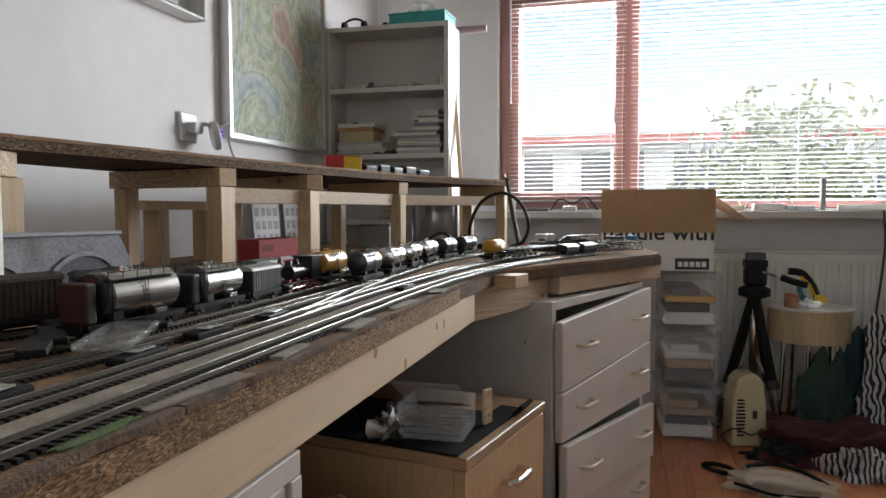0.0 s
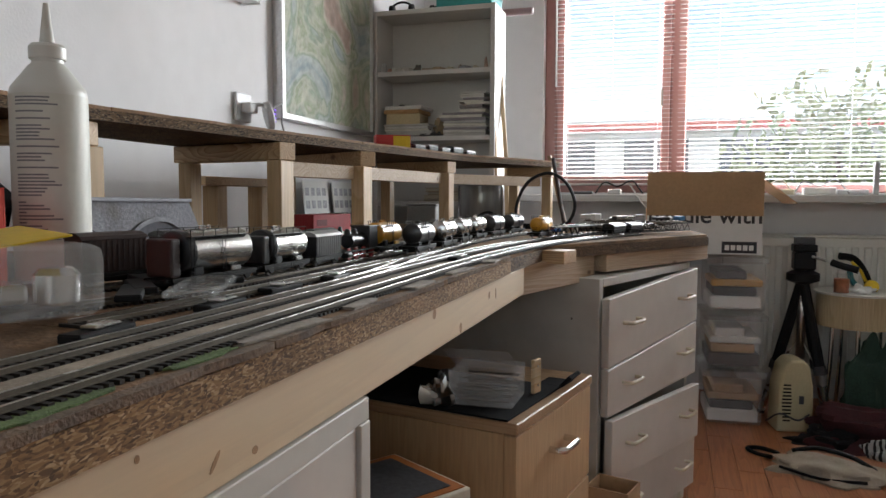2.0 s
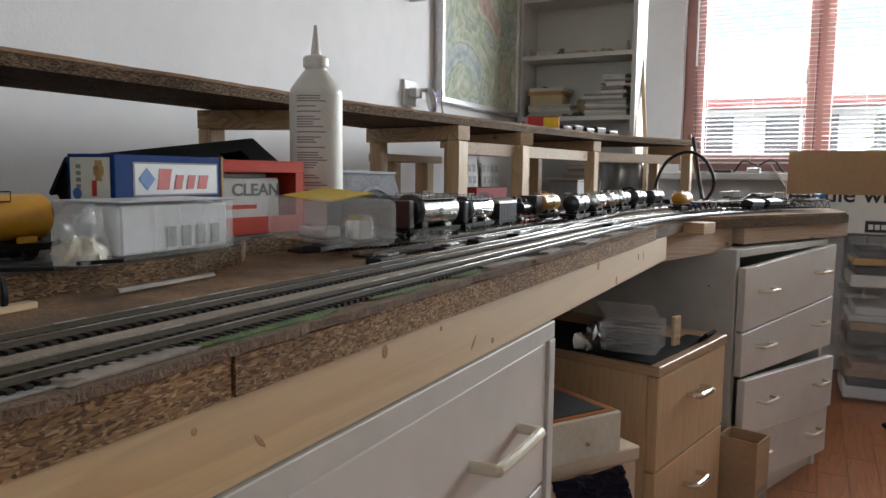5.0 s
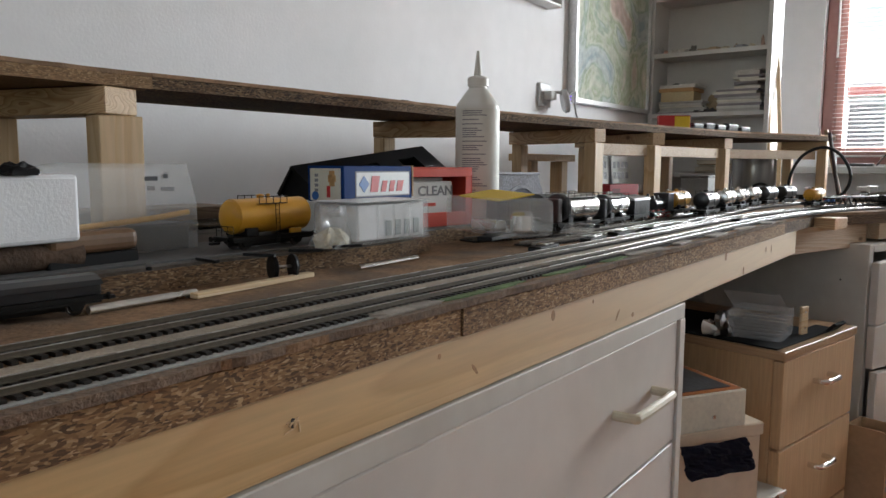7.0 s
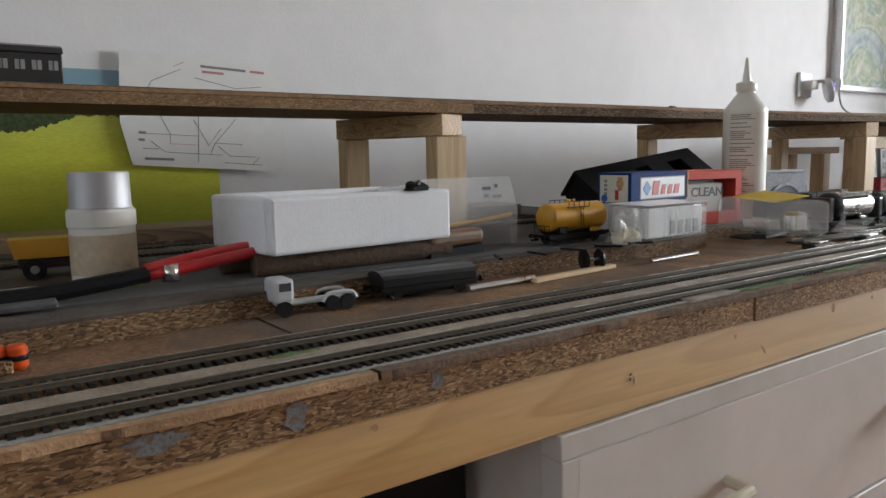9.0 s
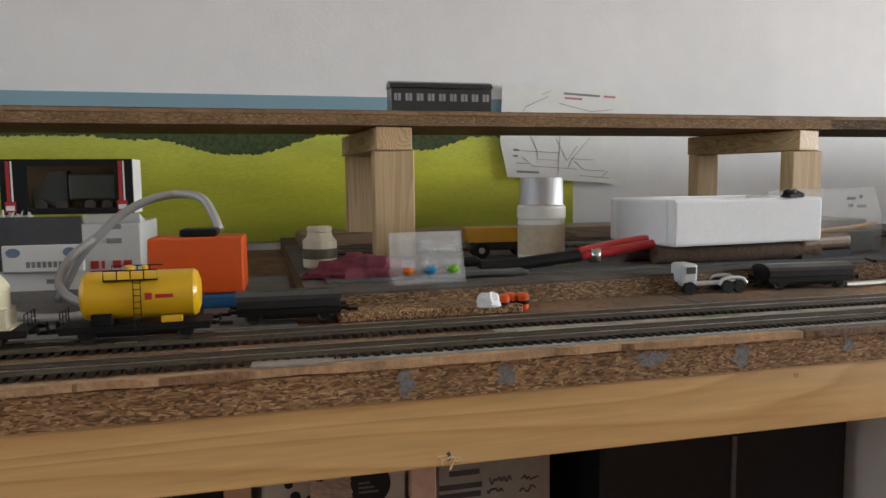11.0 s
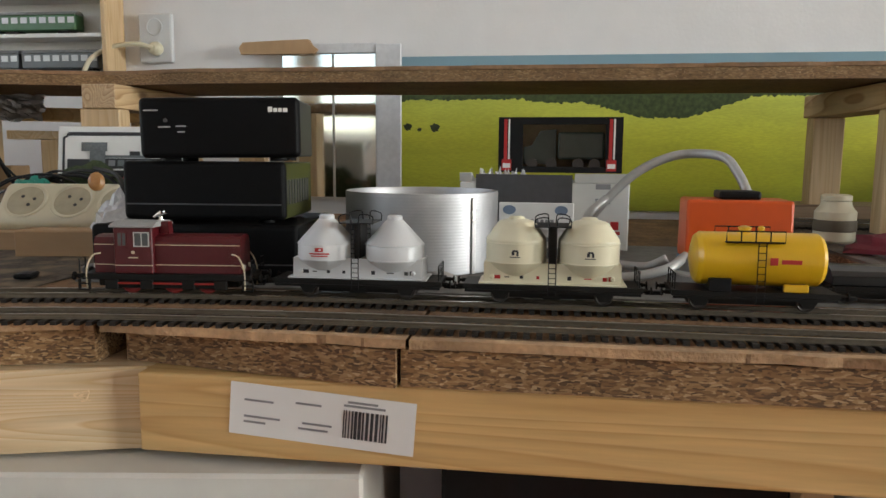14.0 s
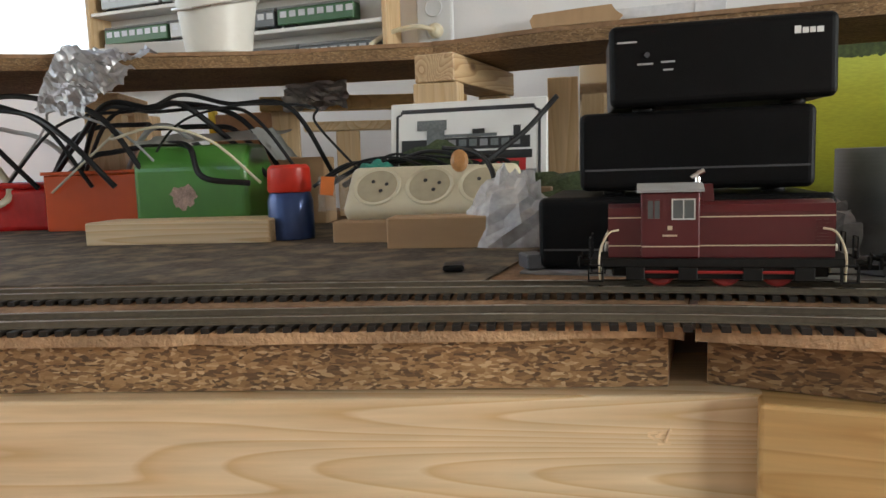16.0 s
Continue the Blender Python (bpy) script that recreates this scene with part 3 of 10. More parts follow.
BACK = WX + 0.012
pieces = [
    ([(0.285, -1.30), (0.145, -0.72), (0.062, -0.435), (-0.012, -0.176), (BACK, -0.176), (BACK, -1.30)], "chipboard baseboard panel, rough along its cut edge"),
    ([(-0.020, -0.162), (0.0065, -0.001), (BACK, -0.001), (BACK, -0.162)], "short chipboard baseboard panel set askew"),
    ([(0.003, 0.001), (0.003, 0.978), (BACK, 0.978), (BACK, 0.001)], "chipboard baseboard panel with grey paint dabs on its edge"),
    ([(0.004, 0.980), (0.004, 1.955), (BACK, 1.955), (BACK, 0.980)], "chipboard baseboard panel dusted with green scatter"),
    ([(0.000, 1.957), (0.012, 2.2), (0.098, 2.36), (0.306, 2.74), (0.28, 2.95), (0.0, 3.12), (BACK, 3.12), (BACK, 1.957)], "aged chipboard baseboard panel widening over the chest"),
]
for i, (o, lb) in enumerate(pieces):
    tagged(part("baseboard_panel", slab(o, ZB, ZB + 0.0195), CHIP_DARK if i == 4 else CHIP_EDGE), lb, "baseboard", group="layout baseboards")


def ragged_sheet(y0, y1, xf, seed, top=ZS):
    """The thin underlay on the panels, its front edge broken and uneven."""
    r = random.Random(seed)
    pts, y = [], y0
    while y < y1:
        pts.append((xf(y) + r.uniform(-0.0045, 0.002), y))
        y += r.uniform(0.008, 0.03)
    pts.append((xf(y1), y1))
    outl = pts + [(BACK + 0.002, y1), (BACK + 0.002, y0)]
    bm = slab(outl, ZB + 0.0204, top)
    bmesh.ops.triangulate(bm, faces=[f for f in bm.faces if len(f.verts) > 4])
    return bm


def edge_x(y):
    for (xa, ya), (xb, yb) in zip(EDGE, EDGE[1:]):
        if ya <= y <= yb:
            return xa + (xb - xa) * (y - ya) / (yb - ya)
    return EDGE[-1][0]


SOFTBOARD = mat("softboard_edge", (0.47, 0.30, 0.165), 0.9, var=0.3, scale=60, bump=0.7, bscale=600, spot=(0.22, 0.14, 0.08), spot_scale=22, spot_amt=0.65)
CORK = mat("cork_underlay", (0.24, 0.145, 0.082), 0.95, var=0.4, scale=70, bump=0.8, bscale=420, spec=0.2, spot=(0.13, 0.105, 0.085), spot_scale=12, spot_amt=0.75)
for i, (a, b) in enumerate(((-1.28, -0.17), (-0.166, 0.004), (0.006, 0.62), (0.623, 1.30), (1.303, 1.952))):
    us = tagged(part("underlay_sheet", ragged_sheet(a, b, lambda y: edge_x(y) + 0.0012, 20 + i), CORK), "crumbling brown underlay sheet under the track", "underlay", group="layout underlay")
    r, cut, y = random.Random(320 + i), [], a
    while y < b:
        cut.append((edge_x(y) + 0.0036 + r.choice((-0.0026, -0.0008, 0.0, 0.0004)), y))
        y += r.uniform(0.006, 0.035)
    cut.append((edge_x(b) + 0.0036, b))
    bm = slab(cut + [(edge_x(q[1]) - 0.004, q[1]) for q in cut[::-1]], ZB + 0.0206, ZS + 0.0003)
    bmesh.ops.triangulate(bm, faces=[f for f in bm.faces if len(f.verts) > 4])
    # the last two sheets get a darker brown edge
    part("sawn_edge", bm, SOFTBOARD if i < 3 else mat("dark_brown_edge", (0.20, 0.135, 0.09), 0.95, var=0.45, scale=60, bump=0.8, bscale=500, spot=(0.09, 0.075, 0.065), spot_scale=24, spot_amt=0.8), us, "sawn edge")
tagged(part("underlay_sheet", slab([(-0.002, 1.955), (0.010, 2.2), (0.095, 2.36), (0.302, 2.737), (0.276, 2.945), (0, 3.115), (BACK, 3.115), (BACK, 1.955)], ZB + 0.0197, ZS), CORK), "crumbling brown underlay sheet under the track", "underlay", group="layout underlay")

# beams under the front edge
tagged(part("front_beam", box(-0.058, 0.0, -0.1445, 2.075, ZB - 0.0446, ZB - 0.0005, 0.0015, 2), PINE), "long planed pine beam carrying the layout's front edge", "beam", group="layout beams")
KNOT = mat("pine_knot", (0.40, 0.235, 0.125), 0.5, var=0.45, scale=200)
for y, z, ry, rz, tilt in ((1.844, 0.592, 0.006, 0.005, 0), (1.880, 0.590, 0.004, 0.007, 10), (1.711, 0.572, 0.006, 0.006, 0), (1.616, 0.602, 0.007, 0.005, 20), (1.25, 0.580, 0.008, 0.0016, 40), (1.288, 0.574, 0.004, 0.0025, 0), (1.116, 0.601, 0.0042, 0.0045, 0), (1.193, 0.6015, 0.0022, 0.002, 0), (0.958, 0.599, 0.0022, 0.002, 0), (0.621, 0.602, 0.0025, 0.002, 0), (1.0, 0.581, 0.0065, 0.0014, -40)):
    c, s = math.cos(radians(tilt)), math.sin(radians(tilt))
    pts = [(y + 0.75 * ry * math.cos(a) * c - rz * math.sin(a) * s, z + ry * math.cos(a) * s + rz * math.sin(a) * c) for a in [2 * math.pi * k / 14 for k in range(14)]]
    part("knot", slab(pts, -0.001, 0.0002), KNOT, bpy.data.objects["front_beam"], m=Matrix(((0, 0, 1, 0), (1, 0, 0, 0), (0, 1, 0, 0), (0, 0, 0, 1))))
bm = box(-0.062, 0.0, -1.2, 0, ZB - 0.048, ZB - 0.0005, 0.0015, 2)
tagged(part("front_beam", bm, PINE_PALE, m=pose(-0.012, -0.1405, 0, 0, 0, 15.9)), "pale knotty pine beam under the angled end of the layout", "beam", group="layout beams")
bm = box(-0.05, 0.0, 0, 0.311, ZB - 0.050, ZB - 0.0005, 0.0015, 2)
tagged(part("front_beam", bm, PINE_DUSTY, m=pose(-0.012, 2.078, 0, 0, 0, -17.5)), "short pine beam set back between two runs", "beam", group="layout beams")
bm = box(-0.045, 0.0, 0, 0.455, ZB - 0.035, ZB - 0.0005, 0.0015, 2)
tagged(part("front_beam", bm, PINE_DUSTY, m=pose(0.104, 2.375, 0, 0, 0, -26.5)), "pine batten lying along the top of the chest", "beam", group="layout beams")
bm = box(-0.09, 0.0, 0, 0.055, ZB - 0.004, ZB + 0.0185, 0.001)
tagged(part("wood_block", bm, PINE_X, m=pose(0.05, 2.17, 0, 0, 0, -15)), "offcut of wood sticking out under the board", "wood block")

# raised upper line: a narrow chipboard shelf on wooden posts
ZU = 0.800
UF = [(-0.20, -0.90), (-0.30, -0.74), (-0.372, -0.60), (-0.418, -0.42), (-0.40, -0.30), (-0.395, 0.2), (-0.392, 1.0), (-0.38, 1.3), (-0.372, 1.6), (-0.336, 1.88), (-0.303, 2.13), (-0.235, 2.52), (-0.072, 2.92)]
UB = [(-0.40, -1.00), (-0.47, -0.86), (-0.535, -0.66), (-0.575, -0.48), (-0.565, -0.30), (-0.56, 0.2), (-0.555, 1.0), (-0.545, 1.3), (-0.54, 1.6), (-0.56, 1.9), (-0.56, 2.2), (-0.60, 2.55), (-0.64, 2.98)]
HARDBOARD = mat("brown_hardboard", (0.30, 0.17, 0.088), 0.8, var=0.3, scale=40, bump=0.5, bscale=500, spot=(0.14, 0.09, 0.055), spot_scale=16, spot_amt=0.7)
r = random.Random(61)
for i, (a, b) in enumerate(((0, 4), (3, 6), (5, 7), (6, 9), (8, 11), (10, 13))):
    a0, b0 = a + (1 if i in (1, 2, 3, 4, 5) else 0), b
    f, k = UF[a0 - (1 if a0 else 0):b0], UB[a0 - (1 if a0 else 0):b0]
    z = ZU + 0.0002 * i
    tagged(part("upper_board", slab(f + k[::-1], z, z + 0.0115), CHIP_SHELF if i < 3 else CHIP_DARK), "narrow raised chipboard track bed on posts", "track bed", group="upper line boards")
    # the thin brown sheet on the board, torn along its front edge
    fine = []
    for (xa, ya), (xb, yb) in zip(f, f[1:]):
        n = max(2, int(math.hypot(xb - xa, yb - ya) / 0.022))
        for j in range(n):
            t = j / n
            fine.append((xa + (xb - xa) * t + r.choice((-0.0022, 0.0004, 0.0010, 0.0012)) + r.uniform(-0.0006, 0.0006), ya + (yb - ya) * t))
    fine.append(f[-1])
    bm = slab(fine + k[::-1], z + 0.0119, z + 0.0158)
    bmesh.ops.triangulate(bm, faces=[q for q in bm.faces if len(q.verts) > 4])
    tagged(part("upper_underlay", bm, HARDBOARD), "thin torn brown sheet under the upper track", "underlay", group="upper line underlay")


def trestle(front, back, w=0.046, depth=0.024, zt=ZU - 0.001, yaw=0.0):
    """A pair of posts with a cross rail, carrying the upper line."""
    t = thing("trestle", "rough pine trestle carrying the upper line", "trestle", group="upper line trestles")
    f, b = Vector((*front, 0)), Vector((*back, 0))
    d = f - b
    a = math.atan2(d.y, d.x)
    m = Matrix.Translation(b) @ Matrix.Rotation(a, 4, "Z")
    part("cross_rail", box(-0.004, d.length + 0.001, -w / 2 + 0.002, w / 2 - 0.002, zt - 0.026, zt, 0.001, m=m), PINE_X, t)
    for p, x0, x1 in ((f, -depth, 0.0), (b, 0.0, depth)):
        mp = Matrix.Translation(p) @ Matrix.Rotation(radians(yaw), 4, "Z")
        hw = w / 2 if p is f else w * 0.38
        part("post", box(x0, x1, -hw, hw, ZS + 0.0005, zt - 0.0265, 0.0012, m=mp), PINE_Z, t)
    return t


for fr, ba in (((-0.398, 0.417), (-0.592, 0.402)), ((-0.393, 0.966), (-0.56, 0.915)), ((-0.378, 1.575), (-0.55, 1.515)), ((-0.326, 1.905), (-0.548, 1.957)), ((-0.293, 2.13), (-0.54, 2.26)), ((-0.250, 2.50), (-0.44, 2.56)), ((-0.085, 2.88), (-0.20, 2.885))):
    trestle(fr, ba, 0.046 if fr[1] < 1.4 else 0.038)
trestle((-0.384, -0.406), (-0.575, -0.400), 0.044, yaw=4)
trestle((-0.455, -0.88), (-0.56, -0.93), yaw=25)
for (xa, ya), (xb, yb) in (((-0.338, 1.93), (-0.308, 2.105)), ((-0.303, 2.155), (-0.265, 2.475)), ((-0.255, 2.525), (-0.112, 2.86))):
    a_ = math.atan2(yb - ya, xb - xa)
    tagged(part("shelf_batten", box(0, math.hypot(xb - xa, yb - ya), 0.0, 0.016, 0.749, 0.7725, 0.001), PINE_DUSTY, m=pose(xa, ya, 0, 0, 0, math.degrees(a_))), "brown pine batten running along under the raised line", "batten", group="shelf battens")
lowt = thing("low_trestle", "low pine trestle standing by the wall", "trestle")
part("cross_rail", box(-0.66, -0.615, 2.11, 2.38, 0.740, 0.757, 0.001), PINE_X, lowt)
for y in (2.17, 2.33):
    part("post", box(-0.655, -0.62, y - 0.016, y + 0.016, ZS + 0.0005, 0.7395, 0.001), PINE_Z, lowt)

# ---- furniture under and around the layout ----
cab = thing("low_cabinet", "white melamine cabinet with a long flap front and steel bow handles", "cabinet")
CX = 0.0
CT = ZB - 0.0455
part("carcass", box(-0.42, CX - 0.019, 0.762, 1.446, 0.004, CT, 0.001), WHITE_EDGE, cab)
part("top_rail", box(CX - 0.018, CX + 0.002, 0.760, 1.447, CT - 0.018, CT - 0.0002, 0.0008), WHITE_EDGE, cab)
part("side_edge", box(CX - 0.018, CX + 0.003, 1.430, 1.447, 0.004, CT - 0.0184, 0.0008), WHITE_EDGE, cab)
part("side_edge", box(CX - 0.018, CX + 0.003, 0.760, 0.776, 0.004, CT - 0.0184, 0.0008), WHITE_EDGE, cab)


def bow_handle(length, out, r, parent, m, material=CHROME):
    bm = tube([(0, -length / 2, 0), (out * 0.8, -length / 2 + 0.002, 0), (out, -length / 2 + 0.012, 0), (out, length / 2 - 0.012, 0), (out * 0.8, length / 2 - 0.002, 0), (0, length / 2, 0)], r, 10, smooth=3)
    return part("handle", bm, material, parent, m=m)


for z0, z1 in ((0.398, CT - 0.0196), (0.20, 0.3945), (0.01, 0.1965)):
    dr = part("front", box(CX - 0.018, CX, 0.778, 1.428, z0, z1, 0.0012), WHITE_CAB, cab)
    for hy in (1.300, 0.900):
        bow_handle(0.105, 0.024, 0.0052, dr, pose(CX, hy, z0 + 0.08), mat("cream_handle", (0.62, 0.56, 0.42), 0.3, var=0.05))

chest = thing("chest_of_drawers", "worn white chest of drawers with two crooked drawers", "chest of drawers", pose(0.1025, 2.29, 0, 0, 0, -20.5))
W, H = 0.477, ZB - 0.0402
part("side", box(-0.40, -0.004, 0.0, 0.016, 0.0, H, 0.001), WHITE_EDGE, chest)
part("side", box(-0.40, -0.004, W - 0.016, W, 0.0, H, 0.001), WHITE_EDGE, chest)
part("top", box(-0.40, -0.004, 0.0165, W - 0.0165, H - 0.016, H - 0.0005, 0.001), WHITE_EDGE, chest)
part("back", box(-0.405, -0.4005, 0.0, W, 0.02, H), WHITE_EDGE, chest)
part("plinth", box(-0.03, -0.012, 0.0165, W - 0.0165, 0.0, 0.045, 0.001), WHITE_EDGE, chest)
# lower and upper edge of each front at its two ends
FRONTS = [(0.404, 0.533, 0.434, 0.556), (0.311, 0.400, 0.309, 0.430), (0.192, 0.306, 0.158, 0.283), (0.075, 0.188, 0.042, 0.154)]
for k, (a0, a1, b0, b1) in enumerate(FRONTS):
    out = (0.0, 0.0, 0.010, 0.003)[k]
    bm = bmesh.new()
    vs = [bm.verts.new((x, y, z)) for x in (0.0, 0.016) for y, z in ((0.002, a0), (W - 0.002, b0), (W - 0.002, b1), (0.002, a1))]
    for q in ((3, 2, 1, 0), (4, 5, 6, 7), (0, 1, 5, 4), (1, 2, 6, 5), (2, 3, 7, 6), (3, 0, 4, 7)):
        bm.faces.new([vs[i] for i in q])
    bmesh.ops.recalc_face_normals(bm, faces=bm.faces)
    bmesh.ops.bevel(bm, geom=bm.edges[:], offset=0.0012, segments=1, affect="EDGES")
    dr = part("drawer_front", bm, WHITE_CAB, chest, m=pose(out, 0, 0))
    if k < 4:
        for f in (0.2, 0.8):
            bow_handle(0.062, 0.019, 0.0038, dr, pose(0.016, W * f, (a0 + a1) / 2 * (1 - f) + (b0 + b1) / 2 * f + 0.008), mat("cream_handle", (0.62, 0.56, 0.42), 0.3))
for z in (0.49, 0.33, 0.2):
    part("screw_dot", cyl(0.002, 0, 0.0006, 8, m=Matrix.Translation((-0.06, -0.0002, z)) @ Matrix.Rotation(math.pi / 2, 4, "X")), DARKM, chest)

wc = thing("filing_cabinet", "beech-effect drawer cabinet with chrome bow handles", "cabinet", pose(0.039, 1.835, 0, 0, 0, -11.9))
W = 0.305
part("carcass", box(-0.40, -0.018, 0.0, W, 0.01, 0.412, 0.001), BEECH, wc)
part("top", box(-0.402, 0.002, -0.001, W + 0.001, 0.4125, 0.428, 0.0015), wood("beech_top", (0.50, 0.33, 0.19), (0.42, 0.25, 0.13), "x", 0.4, 20, knots=False), wc)
for za, zb in ((0.262, 0.410), (0.110, 0.258), (0.012, 0.106)):
    dr = part("drawer_front", box(-0.0175, 0.0, 0.001, W - 0.001, za, zb, 0.001), BEECH, wc)
    bow_handle(0.062, 0.022, 0.005, dr, pose(0, W / 2, zb - 0.052))

bs = thing("bookcase", "narrow white bookcase, half empty", "bookcase")
BX0, BX1, BY0, BY1, BH = -0.745, -0.325, 3.22, 3.37, 1.335
WB = mat("white_shelf", (0.56, 0.55, 0.54), 0.45, var=0.03)
part("side", box(BX0, BX0 + 0.016, BY0, BY1, 0, BH, 0.001), WB, bs)
part("side", box(BX1 - 0.016, BX1, BY0, BY1, 0, BH, 0.001), WB, bs)
part("back", box(BX0 + 0.016, BX1 - 0.016, BY1 - 0.006, BY1, 0, BH), WB, bs)
for z in (BH - 0.016, 1.120, 0.905, 0.69, 0.47, 0.25, 0.05):
    part("shelf_board", box(BX0 + 0.0165, BX1 - 0.0165, BY0 + 0.002, BY1 - 0.007, z, z + 0.0155, 0.001), WB, bs)

# framed map on the wall
fm = thing("framed_map", "large framed relief map in green and blue tints behind glass", "framed map")
for b in ((2.60, 2.615, 0.92, 1.75), (3.185, 3.20, 0.92, 1.75), (2.615, 3.185, 0.92, 0.935), (2.615, 3.185, 1.735, 1.75)):
    part("frame", box(WX + 0.001, WX + 0.03, b[0], b[1], b[2], b[3], 0.001), mat("alu_frame", (0.55, 0.55, 0.55), 0.35, 0.9), fm)


def relief_map(name):
    m = bpy.data.materials.new(name)
    m.use_nodes = True
    n, l = m.node_tree.nodes, m.node_tree.links
    tc = n.new("ShaderNodeTexCoord")
    a, b = n.new("ShaderNodeTexNoise"), n.new("ShaderNodeTexNoise")
    a.inputs["Scale"].default_value, a.inputs["Detail"].default_value, a.inputs["Distortion"].default_value = 3.4, 9, 2.2
    b.inputs["Scale"].default_value, b.inputs["Detail"].default_value = 48, 9
    rp, mx = n.new("ShaderNodeValToRGB"), n.new("ShaderNodeMix")
    e = rp.color_ramp.elements
    e[0].position, e[0].color = 0.30, (0.36, 0.47, 0.50, 1)
    e[1].position, e[1].color = 0.72, (0.46, 0.36, 0.27, 1)
    for p, c in ((0.39, (0.62, 0.68, 0.66)), (0.44, (0.40, 0.50, 0.38)), (0.49, (0.70, 0.72, 0.58)), (0.54, (0.44, 0.52, 0.34)), (0.59, (0.76, 0.70, 0.58)), (0.65, (0.66, 0.48, 0.40))):
        e.new(p).color = (*c, 1)
    l.new(tc.outputs["Object"], a.inputs["Vector"]), l.new(tc.outputs["Object"], b.inputs["Vector"]), l.new(a.outputs["Fac"], rp.inputs["Fac"])
    mx.data_type, mx.blend_type = "RGBA", "MULTIPLY"
    mx.inputs["Factor"].default_value = 0.6
    l.new(rp.outputs["Color"], mx.inputs["A"]), l.new(b.outputs["Fac"], mx.inputs["B"])
    g = n["Principled BSDF"]
    g.inputs["Roughness"].default_value, g.inputs["Coat Weight"].default_value, g.inputs["Coat Roughness"].default_value = 0.6, 0.7, 0.05
    l.new(mx.outputs["Result"], g.inputs["Base Color"])
    return m


part("print", box(WX + 0.004, WX + 0.02, 2.6155, 3.1845, 0.9355, 1.7345), relief_map("map_print"), fm)

# ---- track ----
RAILTOP = mat("rail_head", (0.46, 0.44, 0.41), 0.26, 1.0, var=0.15, scale=60)
RAILSIDE = mat("rail_web", (0.095, 0.075, 0.05), 0.7, 0.0, var=0.25, scale=80)
SLEEPER = mat("sleeper_plastic", (0.026, 0.021, 0.017), 0.6, var=0.3, scale=90, spec=0.25)
ZR = ZS + 0.0055        # rail head


def resample(pts, step):
    p = smooth_path([(x, y, 0) for x, y in pts], 10)
    out, acc = [p[0]], 0.0
    for a, b in zip(p, p[1:]):
        d = (b - a).length
        while acc + d >= step:
            t = (step - acc) / d
            a = a + (b - a) * t
            out.append(a.copy())
            d, acc = (b - a).length, 0.0
        acc += d
    return out


def track(pts, z, label, group="track on the layout"):
    """Plastic-sleepered model track: two rails with bright heads and a web of sleepers."""
    t = thing("model_track", label, "model track", group=group)
    line = resample(pts, 0.0065)
    n = len(line)
    tang = [(line[min(i + 1, n - 1)] - line[max(i - 1, 0)]).normalized() for i in range(n)]
    vs, fs = [], []

    def brick(c, d, hl, hw, z0, z1):
        s = Vector((-d.y, d.x, 0))
        k = len(vs)
        for zz in (z0, z1):
            for a, b in ((-1, -1), (1, -1), (1, 1), (-1, 1)):
                q = c + d * (a * hl) + s * (b * hw)
                vs.append((q.x, q.y, zz))
        fs.extend([(k, k + 3, k + 2, k + 1), (k + 4, k + 5, k + 6, k + 7)] + [(k + i, k + (i + 1) % 4, k + 4 + (i + 1) % 4, k + 4 + i) for i in range(4)])

    for c, d in zip(line, tang):
        brick(c, d, 0.0016, 0.0148, z + 0.0002, z + 0.0024)
    me = bpy.data.meshes.new("sleeper_web")
    me.from_pydata(vs, [], fs)
    me.materials.append(SLEEPER)
    o = tagged(new("sleeper_web", me), kind="stuff")
    o.parent = t
    prof = [(-0.0011, 0.0024), (0.0011, 0.0024), (0.0011, 0.0029), (0.0004, 0.0032), (0.0004, 0.0047), (0.00078, 0.0049), (0.00078, 0.0052), (0.00055, 0.0055), (-0.00055, 0.0055), (-0.00078, 0.0052), (-0.00078, 0.0049), (-0.0004, 0.0047), (-0.0004, 0.0032), (-0.0011, 0.0029)]
    for side in (-1, 1):
        vs, fs, mi = [], [], []
        step = 2
        idx = list(range(0, n, step)) + ([n - 1] if (n - 1) % step else [])
        for i in idx:
            s = Vector((-tang[i].y, tang[i].x, 0))
            for u, w in prof:
                q = line[i] + s * (side * 0.0083 + u)
                vs.append((q.x, q.y, z + w))
        m = len(prof)
        for i in range(len(idx) - 1):
            for j in range(m):
                fs.append((i * m + j, i * m + (j + 1) % m, (i + 1) * m + (j + 1) % m, (i + 1) * m + j))
                mi.append(1 if j in (6, 7, 8) else 0)
        me = bpy.data.meshes.new("rail")
        me.from_pydata(vs, [], fs)
        me.materials.append(RAILSIDE), me.materials.append(RAILTOP)
        me.polygons.foreach_set("material_index", mi)
        o = new("rail", me)
        o.parent = t
    return t


TA = [(0.36, -1.15), (0.20, -0.85), (0.115, -0.62), (0.055, -0.43), (0.02, -0.31), (-0.006, -0.20), (-0.016, -0.10), (-0.0195, 0.02), (-0.0205, 0.5), (-0.022, 1.0), (-0.024, 1.5), (-0.022, 1.85), (-0.005, 2.1), (0.03, 2.3), (0.09, 2.5), (0.15, 2.65)]
TB = [(0.29, -1.18), (0.14, -0.87), (0.05, -0.64), (-0.012, -0.44), (-0.045, -0.31), (-0.068, -0.19), (-0.076, -0.08), (-0.077, 0.05), (-0.077, 0.5), (-0.075, 1.0), (-0.073, 1.5), (-0.072, 1.85), (-0.055, 2.15), (-0.015, 2.4), (0.05, 2.62), (0.12, 2.78)]
